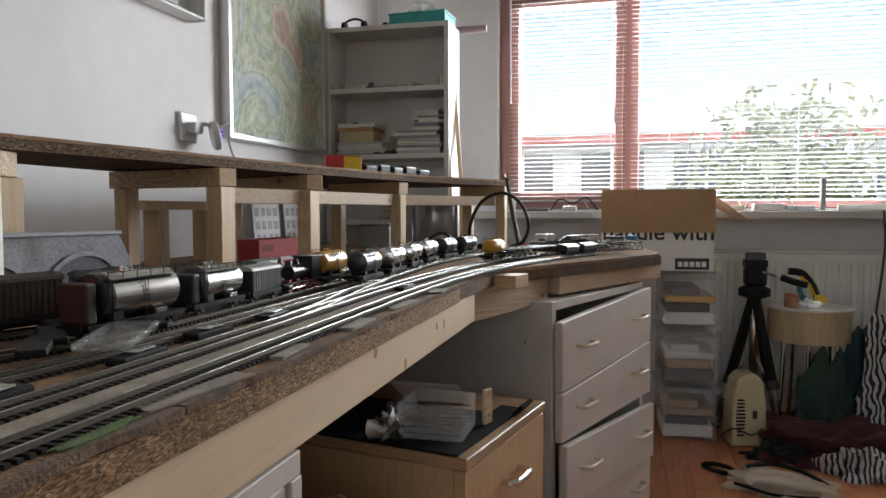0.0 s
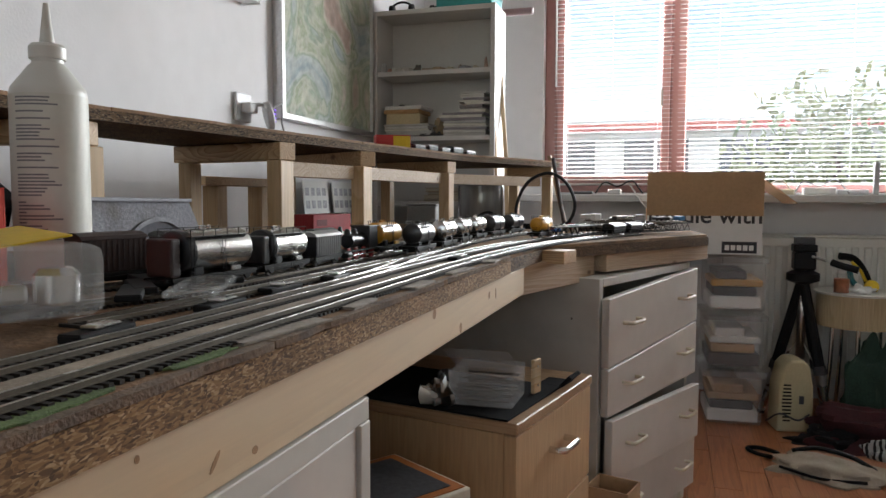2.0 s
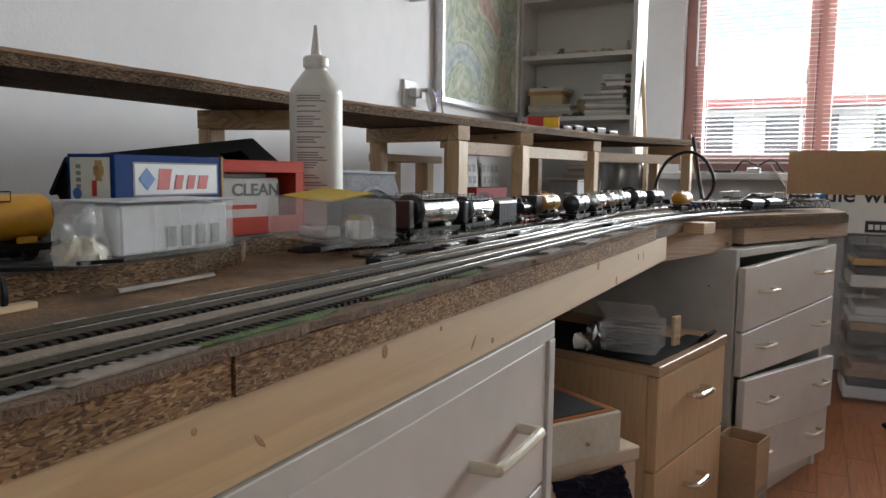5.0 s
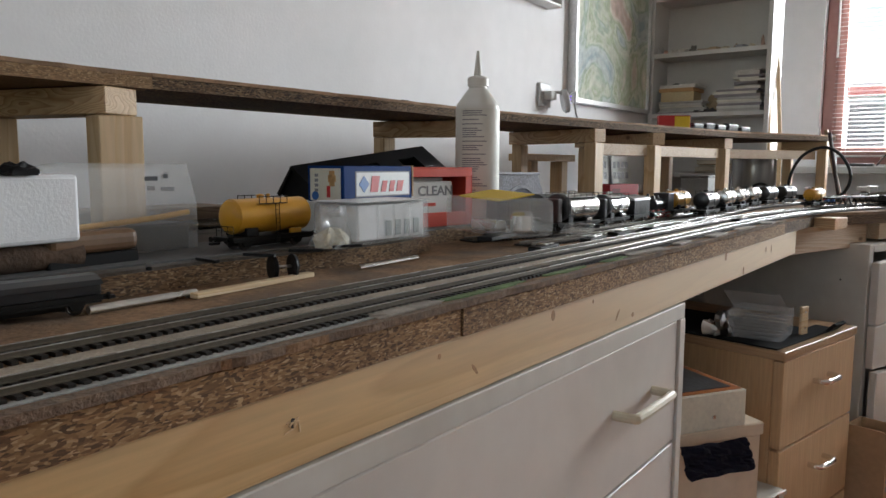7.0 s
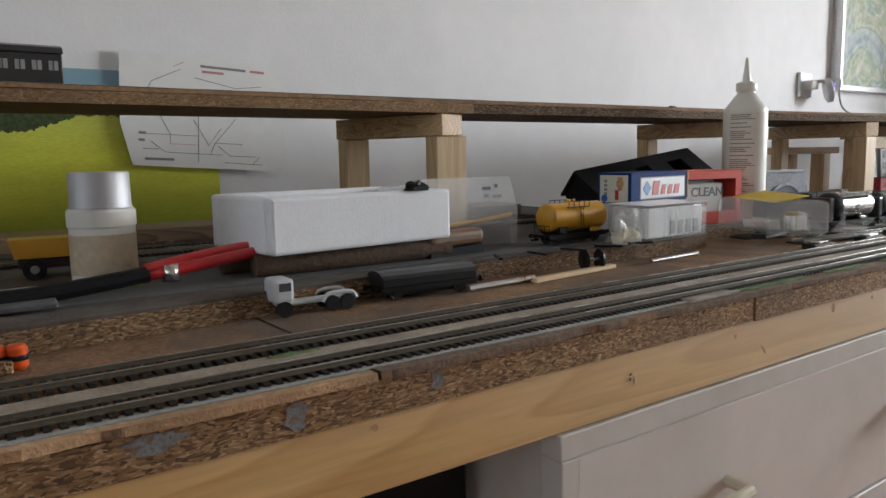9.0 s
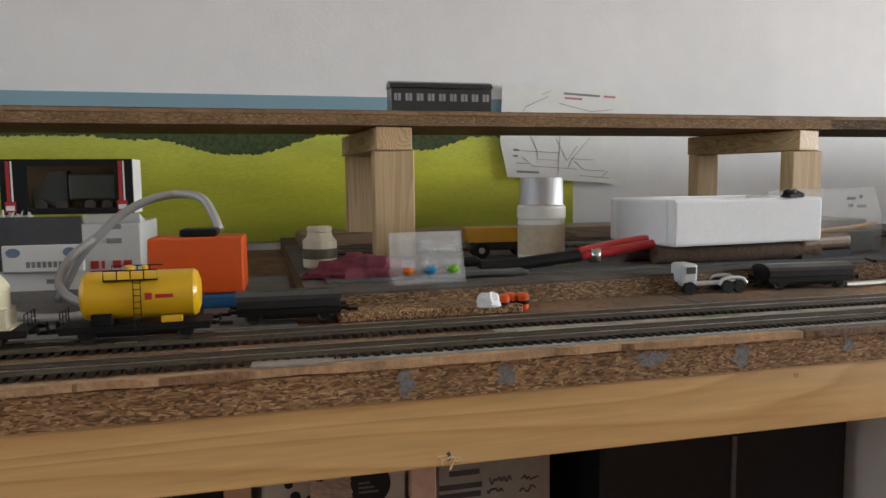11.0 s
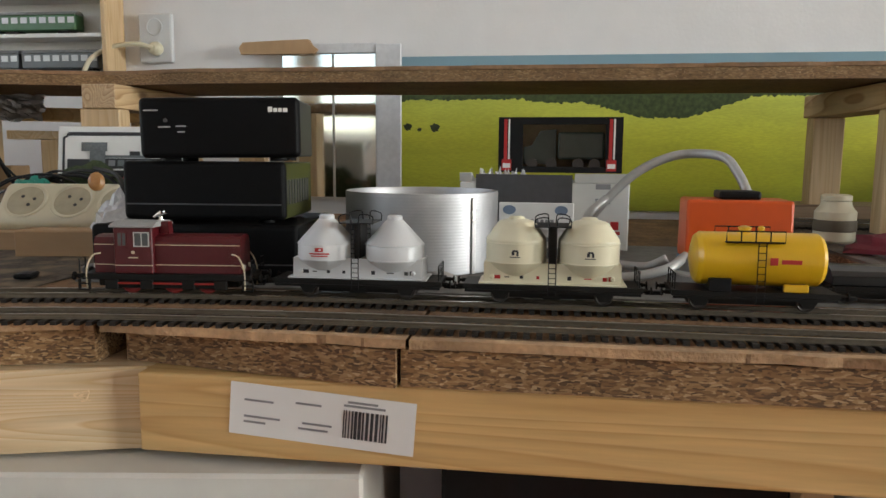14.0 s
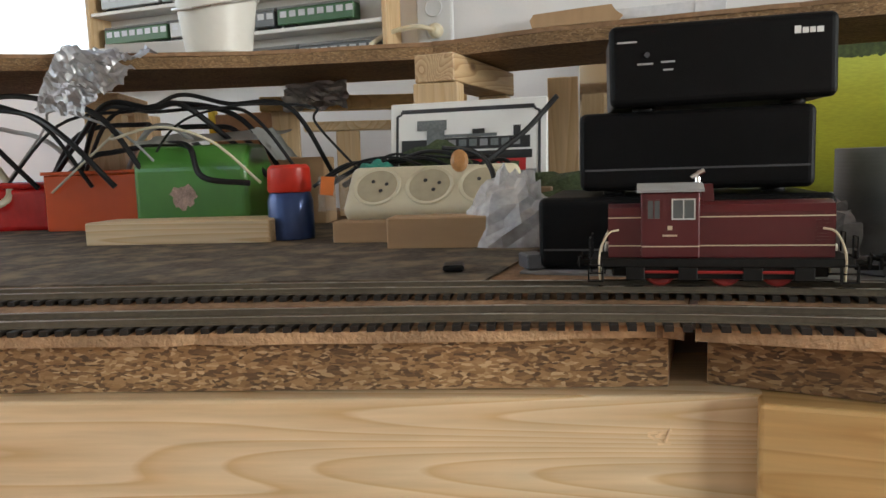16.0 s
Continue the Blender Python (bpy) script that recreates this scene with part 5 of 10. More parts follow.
def shunter(m):
    """A dark red three-axle diesel shunter with an off-centre cab."""
    w = thing("diesel_locomotive", "dark red model diesel shunter with grey roof and cream lines", "model locomotive", m, group="freight train")
    RED_L = mat("dark_red_loco", (0.085, 0.006, 0.009), 0.36, var=0.06, scale=40, coat=0.15)
    GREY_R = mat("grey_roof", (0.30, 0.30, 0.29), 0.6, var=0.08)
    CREAM = mat("cream_line", (0.62, 0.52, 0.36), 0.5)
    part("frame", box(-0.053, 0.053, -0.0130, 0.0130, 0.0088, 0.0125, 0.0004), DARKM, w)
    for s in (-1, 1):
        part("side_frame", box(-0.036, 0.036, s * 0.0105 - 0.0006, s * 0.0105 + 0.0006, 0.0035, 0.0095, 0.0003), DARKM, w)
    part("frame_block", box(-0.044, 0.044, -0.0085, 0.0085, 0.0042, 0.0087, 0.0004), DARKM, w)
    for x in (-0.0235, 0.0035, 0.0245):
        wheelset(w, x, 0.0072, REDW)
    for s in (-1, 1):
        bm = tube([(-0.030, s * 0.0122, 0.0066), (0.030, s * 0.0122, 0.0066)], 0.0007, 6)
        part("coupling_rod", bm, REDW, w)
        for x in (-0.034, -0.012, 0.014, 0.034):
            part("spring_box", box(x - 0.004, x + 0.004, s * 0.0120 - 0.001, s * 0.0120 + 0.001, 0.003, 0.0088, 0.0004), DARKM, w)
    hood = [(-0.0095, 0.0), (0.0095, 0.0), (0.0095, 0.0195), (0.0078, 0.0225), (0.0035, 0.0238), (-0.0035, 0.0238), (-0.0078, 0.0225), (-0.0095, 0.0195)]
    q = Matrix.Translation((0, 0, 0.0127)) @ Matrix.Rotation(math.pi / 2, 4, "Z")
    long_hood = part("engine_hood", prism(hood, -0.046, 0.0075, m=q), RED_L, w)
    part("rear_hood", prism([(x, z * 0.97) for x, z in hood], 0.0315, 0.0455, m=q), RED_L, w)
    cab = part("cab", box(-0.0315, -0.0073, -0.0128, 0.0128, 0.0127, 0.0412, 0.0006), RED_L, w)
    bm = prism([(-0.0146, 0.0), (0.0146, 0.0), (0.0146, 0.0010), (0.0095, 0.0028), (0.0, 0.0036), (-0.0095, 0.0028), (-0.0146, 0.0010)], -0.0138, 0.0138, m=Matrix.Translation((-0.0194, 0, 0.0413)) @ Matrix.Rotation(math.pi / 2, 4, "Z"))
    part("roof", bm, GREY_R, w)
    GL = mat("loco_glass", (0.10, 0.11, 0.11), 0.08, var=0.02)
    WF = mat("pale_window_frame", (0.55, 0.55, 0.52), 0.4)
    for s in (-1, 1):
        for x, wd, fr in ((-0.0140, 0.0085, WF), (-0.0262, 0.0050, RED_L)):
            o = part("window", box(x - wd / 2, x + wd / 2, s * 0.01285 - 0.0002, s * 0.01285 + 0.0002, 0.0300, 0.0378), GL, w)
            bm = None
            for b in ((x - wd / 2 - 0.0006, x - wd / 2, 0.0294, 0.0384), (x + wd / 2, x + wd / 2 + 0.0006, 0.0294, 0.0384), (x - wd / 2, x + wd / 2, 0.0294, 0.0300), (x - wd / 2, x + wd / 2, 0.0378, 0.0384), (x - 0.0002, x + 0.0003, 0.0300, 0.0378)):
                bm = box(b[0], b[1], s * 0.01295 - 0.0003, s * 0.01295 + 0.0003, b[2], b[3], bm=bm)
            part("window_frame", bm, fr, o)
        for za in (0.0176, 0.0300):
            part("stripe", box(-0.0072, 0.046, s * 0.00958 - 0.0001, s * 0.00958 + 0.0001, za, za + 0.0005), CREAM, w)
            part("stripe", box(-0.0455, -0.0316, s * 0.00958 - 0.0001, s * 0.00958 + 0.0001, za, za + 0.0005), CREAM, w)
        part("stripe", box(-0.0313, -0.0075, s * 0.01288 - 0.0001, s * 0.01288 + 0.0001, 0.0176, 0.0181), CREAM, w)
        part("emblem", box(-0.0205, -0.0185, s * 0.01288 - 0.0001, s * 0.01288 + 0.0001, 0.0250, 0.0268), CREAM, w)
        part("marking", box(-0.0225, -0.0165, s * 0.01288 - 0.0001, s * 0.01288 + 0.0001, 0.0222, 0.0230), CREAM, w)
        for e in (-1, 1):
            bm = tube([(e * 0.0492, s * 0.0128, 0.0030), (e * 0.0492, s * 0.0128, 0.0150), (e * 0.0455, s * 0.0122, 0.0235), (e * 0.0410, s * 0.0105, 0.0250)], 0.0005, 6, smooth=3)
            part("handrail", bm, CREAM, w)
            bm = None
            for z in (0.0022, 0.0058, 0.0094):
                bm = box(e * 0.0510 - 0.003, e * 0.0510 + 0.003, s * 0.0125 - 0.0012, s * 0.0125 + 0.0012, z, z + 0.0006, bm=bm)
            for x in (-0.0031, 0.0031):
                box(e * 0.0510 + x - 0.0003, e * 0.0510 + x + 0.0003, s * 0.0125 - 0.0012, s * 0.0125 + 0.0012, 0.0022, 0.0090, bm=bm)
            part("step", bm, DARKM, w)
            bm = tube([(e * 0.0535, s * 0.0128, 0.0125), (e * 0.0535, s * 0.0128, 0.0215), (e * 0.0535, s * 0.006, 0.0215), (e * 0.0535, s * 0.006, 0.0125)], 0.0004, 5)
            tube([(e * 0.0535, s * 0.0128, 0.017), (e * 0.0535, s * 0.006, 0.017)], 0.0003, 5, bm)
            part("platform_rail", bm, BLACK, w)
            mm = Matrix.Translation((e * 0.0535, s * 0.0100, 0.0105)) @ Matrix.Rotation(e * math.pi / 2, 4, "Y")
            part("buffer", lathe([(0, 0), (0.0014, 0), (0.0014, 0.003), (0.001, 0.003), (0.001, 0.0045), (0.0027, 0.0047), (0.0027, 0.0054), (0, 0.0057)], 14, m=mm), DARKM, w)
        for k in range(7):
            part("grille_slat", box(0.0385, 0.0440, s * 0.00960 - 0.0002, s * 0.00960 + 0.0002, 0.0195 + k * 0.0014, 0.0201 + k * 0.0014), RED_L, long_hood)
    part("exhaust", prism([(-0.003, 0), (0.003, 0), (0.0022, 0.0078), (-0.0022, 0.0078)], -0.003, 0.003, m=Matrix.Translation((-0.0035, 0, 0.0362))), RED_L, w)
    for y in (-0.003, 0.003):
        part("horn", cyl(0.0007, 0, 0.006, 10, r2=0.0013, m=Matrix.Translation((-0.010, y, 0.0470)) @ Matrix.Rotation(radians(60), 4, "Y")), CHROME, w)
    part("bell", lathe([(0.0014, 0), (0.0012, 0.0025), (0, 0.0032)], 12, m=Matrix.Translation((-0.0072, 0.001, 0.0445))), CHROME, w)
    for e in (-1, 1):
        for y in (-0.006, 0.006):
            part("lamp", cyl(0.0016, 0, 0.0014, 14, m=Matrix.Translation((e * 0.0460, y, 0.0165)) @ Matrix.Rotation(e * math.pi / 2, 4, "Y")), mat("lamp_lens", (0.7, 0.68, 0.6), 0.15), w)
    return w


def on_track(pts, y, z=ZR, flip=False):
    """Where a vehicle centred near y stands on a line, turned along it."""
    line = resample(pts, 0.004)
    i = min(range(1, len(line) - 1), key=lambda k: abs(line[k].y - y))
    d = (line[min(i + 8, len(line) - 1)] - line[max(i - 8, 0)]).normalized()
    a = math.degrees(math.atan2(d.y, d.x)) + (180 if flip else 0)
    return pose(line[i].x, line[i].y, z, 0, 0, a)


WHITE_S = mat("pale_grey_shell", (0.60, 0.61, 0.62), 0.35, var=0.03, scale=20)
CREAM_S = mat("cream_shell", (0.72, 0.67, 0.49), 0.33, var=0.03, scale=20)
YELLOW = mat("yellow_shell", (0.72, 0.42, 0.015), 0.30, var=0.04, scale=20, coat=0.2)
OCHRE = mat("ochre_shell", (0.55, 0.27, 0.02), 0.30, var=0.08, scale=20, coat=0.2)
SILVER = mat("silver_shell", (0.60, 0.59, 0.57), 0.24, 1.0, var=0.08, scale=25)
TARBLACK = mat("black_shell", (0.02, 0.02, 0.022), 0.32, var=0.15, coat=0.2)
TANKBR = mat("brown_van", (0.035, 0.018, 0.015), 0.5, var=0.15, scale=60)

shunter(on_track(TB, -0.161))
silo_wagon("silo_wagon", "pale grey twin-silo cement wagon with red lettering", on_track(TB, -0.038), WHITE_S, False)
silo_wagon("silo_wagon", "cream twin-silo wagon with black emblems", on_track(TB, 0.078), CREAM_S, True)
tank_wagon("tank_wagon", "bright yellow tank wagon with black gangway and red emblem", on_track(TB, 0.189), YELLOW, 0.100, 0.0152, group="freight train", ink=INK_RED, share=0.335)

# stock on the sidings
tank_wagon("tank_wagon", "large silver tank wagon with a dark brown brake end", on_track(TD, 1.482), SILVER, 0.122, 0.0182, dark_end=TANKBR, group="siding stock")
tank_wagon("tank_wagon", "smaller silver tank wagon with railings", on_track(TD, 1.597), SILVER, 0.100, 0.0160, group="siding stock", dark_end=TARBLACK)


def van(label, m, L, h, body, roof, group="siding stock", boards=True, name="goods_van"):
    w = thing(name, label, "model wagon", m, group=group)
    chassis(w, L, (-L * 0.3, L * 0.3))
    part("body", box(-L / 2 + 0.006, L / 2 - 0.006, -0.0135, 0.0135, 0.0122, 0.0122 + h, 0.0004), body, w)
    bm = prism([(-0.0145, 0), (0.0145, 0), (0.0125, 0.0028), (0.006, 0.0052), (0, 0.0058), (-0.006, 0.0052), (-0.0125, 0.0028)], -L / 2 + 0.005, L / 2 - 0.005, m=Matrix.Translation((0, 0, 0.0123 + h)) @ Matrix.Rotation(math.pi / 2, 4, "Z"))
    part("roof", bm, roof, w)
    if boards:
        n = max(5, int(L / 0.006))
        for s in (-1, 1):
            for k in range(n):
                x = -L / 2 + 0.008 + (L - 0.016) * k / (n - 1)
                part("batten", box(x - 0.0004, x + 0.0004, s * 0.0136 - 0.0003, s * 0.0136 + 0.0004, 0.0125, 0.012 + h), body, w)
    return w


GREYV = mat("grey_van", (0.16, 0.16, 0.155), 0.5, var=0.1)
van("dark brown arched-roof goods van", on_track(TE, 1.462), 0.075, 0.029, TANKBR, TANKBR)
van("dark brown goods van with a rounded roof", on_track(TE, 1.545), 0.075, 0.028, TANKBR, TARBLACK)
van("dark grey flat-roofed coach standing at the rear", on_track(TE, 1.68), 0.17, 0.016, TARBLACK, TARBLACK, name="model_coach", boards=False)
van("grey boarded goods van", on_track(TE, 1.81), 0.07, 0.019, GREYV, GREYV)
van("black goods van with a silvery roof", on_track(TD, 1.690), 0.075, 0.022, TARBLACK, mat("van_roof", (0.32, 0.32, 0.31), 0.4, 0.3))
tank_wagon("tank_wagon", "orange-ended silver tank wagon on the siding", on_track(TD, 1.885), OCHRE, 0.105, 0.0150, group="siding stock")


def steam_engine(m):
    w = thing("steam_locomotive", "black model steam locomotive with red wheels", "model locomotive", m, group="siding stock")
    part("running_plate", box(-0.055, 0.055, -0.013, 0.013, 0.0105, 0.0125, 0.0003), DARKM, w)
    part("boiler", lathe([(0, -0.05), (0.0085, -0.05), (0.009, -0.047), (0.009, 0.02), (0, 0.02)], 24, m=Matrix.Translation((0, 0, 0.0235)) @ Matrix.Rotation(-math.pi / 2, 4, "Y") @ Matrix.Scale(-1, 4, (0, 0, 1))), TARBLACK, w)
    part("cab", box(-0.05, -0.022, -0.013, 0.013, 0.0126, 0.040, 0.0006), TARBLACK, w)
    part("cab_roof", box(-0.053, -0.019, -0.0145, 0.0145, 0.0401, 0.0418, 0.0006), TARBLACK, w)
    for x, rr, h in ((0.04, 0.0032, 0.012), (0.018, 0.0045, 0.008), (-0.002, 0.0045, 0.008)):
        part("dome", lathe([(rr, 0), (rr * 0.9, h * 0.7), (rr * 0.5, h), (0, h)], 16, m=Matrix.Translation((x, 0, 0.0305))), TARBLACK, w)
    for x in (-0.04, -0.015, 0.008, 0.03):
        wheelset(w, x, 0.0078, REDW)
    for s in (-1, 1):
        part("side_rod", tube([(-0.04, s * 0.0115, 0.0065), (0.03, s * 0.0115, 0.0065)], 0.0008, 6), STEEL, w)
        part("cylinder", cyl(0.004, -0.008, 0.008, 16, m=Matrix.Translation((0.043, s * 0.0105, 0.008)) @ Matrix.Rotation(math.pi / 2, 4, "Y")), TARBLACK, w)
    return w


steam_engine(on_track(TD, 1.785, flip=True))
# a long rake of tank wagons further down the line
shells = (TARBLACK, SILVER, SILVER, SILVER, TARBLACK, TARBLACK)
for k, y in enumerate((1.90, 2.02, 2.14, 2.26, 2.38, 2.50)):
    tank_wagon("tank_wagon", ("black", "silver", "silver", "silver", "black", "black")[k] + " two-axle tank wagon in a long rake", on_track(TC, y), shells[k], 0.092, 0.0145, group="tank wagon rake", step_box=False)
tank_wagon("tank_wagon", "orange tank wagon by the board's far corner", on_track(TB, 2.36), OCHRE, 0.085, 0.0135, group="far stock", step_box=False)
# bridges of black girder track sections at the far corner
for k, (x, y, yaw) in enumerate(((0.02, 2.46, -24), (0.11, 2.60, -30), (0.20, 2.74, -36))):
    g = thing("girder_bridge", "black plastic girder bridge section stored on the board", "model bridge", pose(x, y, ZS + 0.0056, 0, 0, yaw), group="girder bridges")
    part("deck", box(-0.02, 0.02, -0.085, 0.085, 0.018, 0.0205, 0.0004), BLACK, g)
    for s in (-1, 1):
        part("rail", box(s * 0.0083 - 0.0007, s * 0.0083 + 0.0007, -0.085, 0.085, 0.0206, 0.0230), RAILTOP, g)
        bm = tube([(s * 0.019, -0.085, 0.002), (s * 0.019, 0.085, 0.002)], 0.0012, 6)
        for i in range(8):
            y0 = -0.085 + i * 0.02125
            tube([(s * 0.019, y0, 0.002), (s * 0.019, y0 + 0.0106, 0.018), (s * 0.019, y0 + 0.02125, 0.002)], 0.0009, 5, bm)
        part("truss", bm, BLACK, g)

# ---- loose things on the layout ----
def lump(rx, ry, rz, seed, amp=0.25, n=14, k=9, bm=None, m=None, freq=2.2):
    """An uneven rounded heap, flat underneath."""
    bm2 = bmesh.new()
    from_noise = random.Random(seed)
    off = Vector((from_noise.uniform(-9, 9), from_noise.uniform(-9, 9), from_noise.uniform(-9, 9)))
    rows = []
    for i in range(k + 1):
        e = i / k * math.pi / 2
        row = []
        for j in range(n):
            a = 2 * math.pi * j / n
            d = Vector((math.cos(a) * math.cos(e), math.sin(a) * math.cos(e), math.sin(e)))
            s = 1 + amp * noise.noise(d * freq + off) * 2
            row.append(bm2.verts.new((d.x * rx * s, d.y * ry * s, max(0, d.z * rz * s))))
        rows.append(row)
    for a, b in zip(rows, rows[1:]):
        for j in range(n):
            bm2.faces.new((a[j], a[(j + 1) % n], b[(j + 1) % n], b[j])).smooth = True
    bm2.faces.new(rows[0][::-1])
    bmesh.ops.remove_doubles(bm2, verts=bm2.verts, dist=0.00005)
    bmesh.ops.recalc_face_normals(bm2, faces=bm2.faces)
    if m is not None:
        bmesh.ops.transform(bm2, matrix=m, verts=bm2.verts)
    return merge(bm, bm2)


def crumple(lx, ly, seed, amp, n=16, thick=0.0004):
    """A creased sheet of film, foil or cloth."""
    bm2 = bmesh.new()
    r = random.Random(seed)
    off = Vector((r.uniform(-9, 9), r.uniform(-9, 9), 0))
    g = []
    for i in range(n + 1):
        row = []
        for j in range(n + 1):
            u, v = i / n - 0.5, j / n - 0.5
            h = noise.noise(Vector((u * 4, v * 4, 0)) + off) * amp + abs(noise.noise(Vector((u * 9, v * 9, 3)) + off)) * amp * 0.8
            row.append(bm2.verts.new((u * lx * (1 + 0.15 * noise.noise(off + Vector((v * 5, 1, 0)))), v * ly * (1 + 0.15 * noise.noise(off + Vector((u * 5, 7, 0)))), abs(h))))
        g.append(row)
    for i in range(n):
        for j in range(n):
            bm2.faces.new((g[i][j], g[i + 1][j], g[i + 1][j + 1], g[i][j + 1]))
    bmesh.ops.solidify(bm2, geom=bm2.faces[:], thickness=thick)
    return bm2


def decal(parent, x, y0, y1, z0, z1, material, name="print", label=""):
    """A flat print on a face that looks along +x."""
    return part(name, box(x, x + 0.0004, y0, y1, z0, z1), material, parent, label)


def bars(parent, x, y0, y1, z0, z1, rows, seed, material, name="text_bar", fill=0.55):
    """Lines of unreadable small print as plain bars."""
    r = random.Random(seed)
    h = (z1 - z0) / rows
    for i in range(rows):
        e = y0 + (y1 - y0) * r.uniform(0.55, 1.0)
        decal(parent, x, y0, e, z1 - (i + fill) * h, z1 - i * h, material, name)


INK = mat("print_black", (0.03, 0.03, 0.035), 0.6)
INKG = mat("print_grey", (0.22, 0.22, 0.23), 0.6)
PAPER = mat("paper_white", (0.74, 0.74, 0.72), 0.7, var=0.04, scale=12)
CARD = mat("cardboard", (0.42, 0.27, 0.15), 0.85, var=0.1, scale=25, stretch=(1, 0.2, 1))
RED_P = mat("red_print", (0.62, 0.06, 0.035), 0.45, var=0.06)
ORANGE = mat("orange_plastic", (0.66, 0.085, 0.008), 0.35, var=0.06, scale=14)
BLUE_P = mat("blue_print", (0.03, 0.12, 0.36), 0.4, var=0.08)
YEL_P = mat("yellow_label", (0.72, 0.50, 0.02), 0.5, var=0.08)
GREEN_P = mat("green_enamel", (0.07, 0.24, 0.04), 0.32, var=0.1, scale=10, coat=0.3)
CLEAR = clear("clear_plastic", (0.92, 0.93, 0.94), 0.08, 0.13)
MILKY = clear("milky_plastic", (0.78, 0.79, 0.79), 0.15, 0.26)
FILM = clear("crinkled_film", (0.9, 0.9, 0.92), 0.12, 0.38)
ALU = mat("aluminium", (0.46, 0.46, 0.47), 0.60, 1.0, var=0.08, scale=18, stretch=(1, 1, 0.3))
FOIL = mat("aluminium_foil", (0.62, 0.62, 0.63), 0.42, 1.0, var=0.1, bump=0.8, bscale=90)
FOAM = mat("polystyrene_foam", (0.80, 0.81, 0.83), 0.8, var=0.03, scale=40, bump=0.15, bscale=400)
RUBBER = mat("black_cable", (0.013, 0.013, 0.014), 0.5, var=0.2, spec=0.25)
GCABLE = mat("grey_cable", (0.32, 0.32, 0.31), 0.5, var=0.1)
CREAM_P = mat("cream_plastic", (0.62, 0.57, 0.42), 0.4, var=0.06, scale=15)
DGREY = mat("dark_grey_plastic", (0.06, 0.06, 0.065), 0.5, var=0.15)


def amplifier(label, x, y, z, ly, lz, lx, yaw=0.0, roll=0.0, logo=False, side=None):
    m = Matrix.Translation((x, y, z)) @ Matrix.Rotation(radians(yaw), 4, "Z") @ Matrix.Rotation(radians(roll), 4, "X")
    t = thing("amplifier", label, "amplifier", m, group="stack of black boxes")
    part("body", box(-lx, -0.0092, -ly / 2 + 0.0015, ly / 2 - 0.0015, 0.003, lz - 0.001, 0.0015, 2), side or SATIN_BLACK, t)
    fp = part("front_panel", box(-0.0090, 0.0, -ly / 2, ly / 2, 0.0025, lz, 0.0040, 4), SATIN_BLACK, t, "black front panel")
    for sx in (-0.015, -lx + 0.015):
        for sy in (-ly / 2 + 0.018, ly / 2 - 0.018):
            part("foot", cyl(0.006, 0.0, 0.0032, 14, m=Matrix.Translation((sx, sy, 0))), RUBBER, t)
    if logo:
        for a_, b_ in ((0.0215, 0.0185), (0.0178, 0.0150), (0.0143, 0.0118), (0.0111, 0.0080)):
            decal(fp, 0.0, ly / 2 - a_, ly / 2 - b_, lz - 0.0105, lz - (0.0068 if a_ > 0.02 else 0.0078), PAPER, "emblem")
        for a, b, c in ((-ly / 2 + 0.004, -ly / 2 + 0.014, lz - 0.0095), (-ly / 2 + 0.014, -ly / 2 + 0.022, lz - 0.021), (-ly / 2 + 0.026, -ly / 2 + 0.033, lz - 0.0205), (-ly / 2 + 0.027, -ly / 2 + 0.032, lz - 0.0245)):
            decal(fp, 0.0, a, b, c, c + 0.0009, mat("grey_lettering", (0.42, 0.42, 0.42), 0.5), "text_bar")
        part("indicator", cyl(0.0014, 0, 0.0012, 10, m=Matrix.Translation((0, -ly / 2 + 0.019, lz - 0.016)) @ Matrix.Rotation(math.pi / 2, 4, "Y")), DGREY, fp)
    else:
        part("trim_line", box(0.0, 0.0006, -ly / 2 + 0.003, ly / 2 - 0.003, lz * 0.30, lz * 0.30 + 0.001), DGREY, fp)
        for i in range(9):
            part("vent_slot", box(-lx * 0.85 + i * 0.008, -lx * 0.85 + i * 0.008 + 0.003, ly / 2 - 0.0015, ly / 2 - 0.0008, lz * 0.3, lz * 0.7), DGREY, t)
    return t


SATIN_BLACK = mat("satin_black_metal", (0.004, 0.004, 0.0045), 0.5, var=0.15, bump=0.05, bscale=900, spec=0.12)
OLIVE = mat("olive_metal", (0.045, 0.05, 0.014), 0.4, var=0.12)
amplifier("black metal box at the bottom of a stack", -0.132, -0.176, ZS, 0.150, 0.0415, 0.13, 6)
amplifier("black metal box with olive-green sides, in a stack", -0.137, -0.170, ZS + 0.0418, 0.118, 0.0445, 0.088, 5, side=OLIVE)
amplifier("black amplifier with white lettering, tilted on top of a stack", -0.137, -0.1562, ZS + 0.0862, 0.112, 0.0448, 0.072, 10, 0.7, True, mat("charcoal_metal", (0.05, 0.05, 0.055), 0.45, 0.3))

# ribbed aluminium duct standing on end
prof = [(0.056, 0.0)]
for i in range(26):
    z = 0.002 + i * 0.0023
    prof += [(0.05848, z), (0.05860, z + 0.0008), (0.05848, z + 0.0016)]
prof += [(0.0585, 0.0630), (0.0575, 0.0634), (0.0565, 0.061), (0.0562, 0.003), (0, 0.0025)]
dk = thing("duct_ring", "short ribbed aluminium duct standing on end", "duct", pose(-0.234, -0.028, ZS) @ Matrix.Diagonal((1.06, 1.06, 1.0, 1.0)))
part("wall", lathe(prof, 64), mat("dull_aluminium", (0.50, 0.50, 0.51), 0.55, 1.0, var=0.12, scale=14, spot=(0.36, 0.36, 0.37), spot_scale=9, spot_amt=0.5), dk)
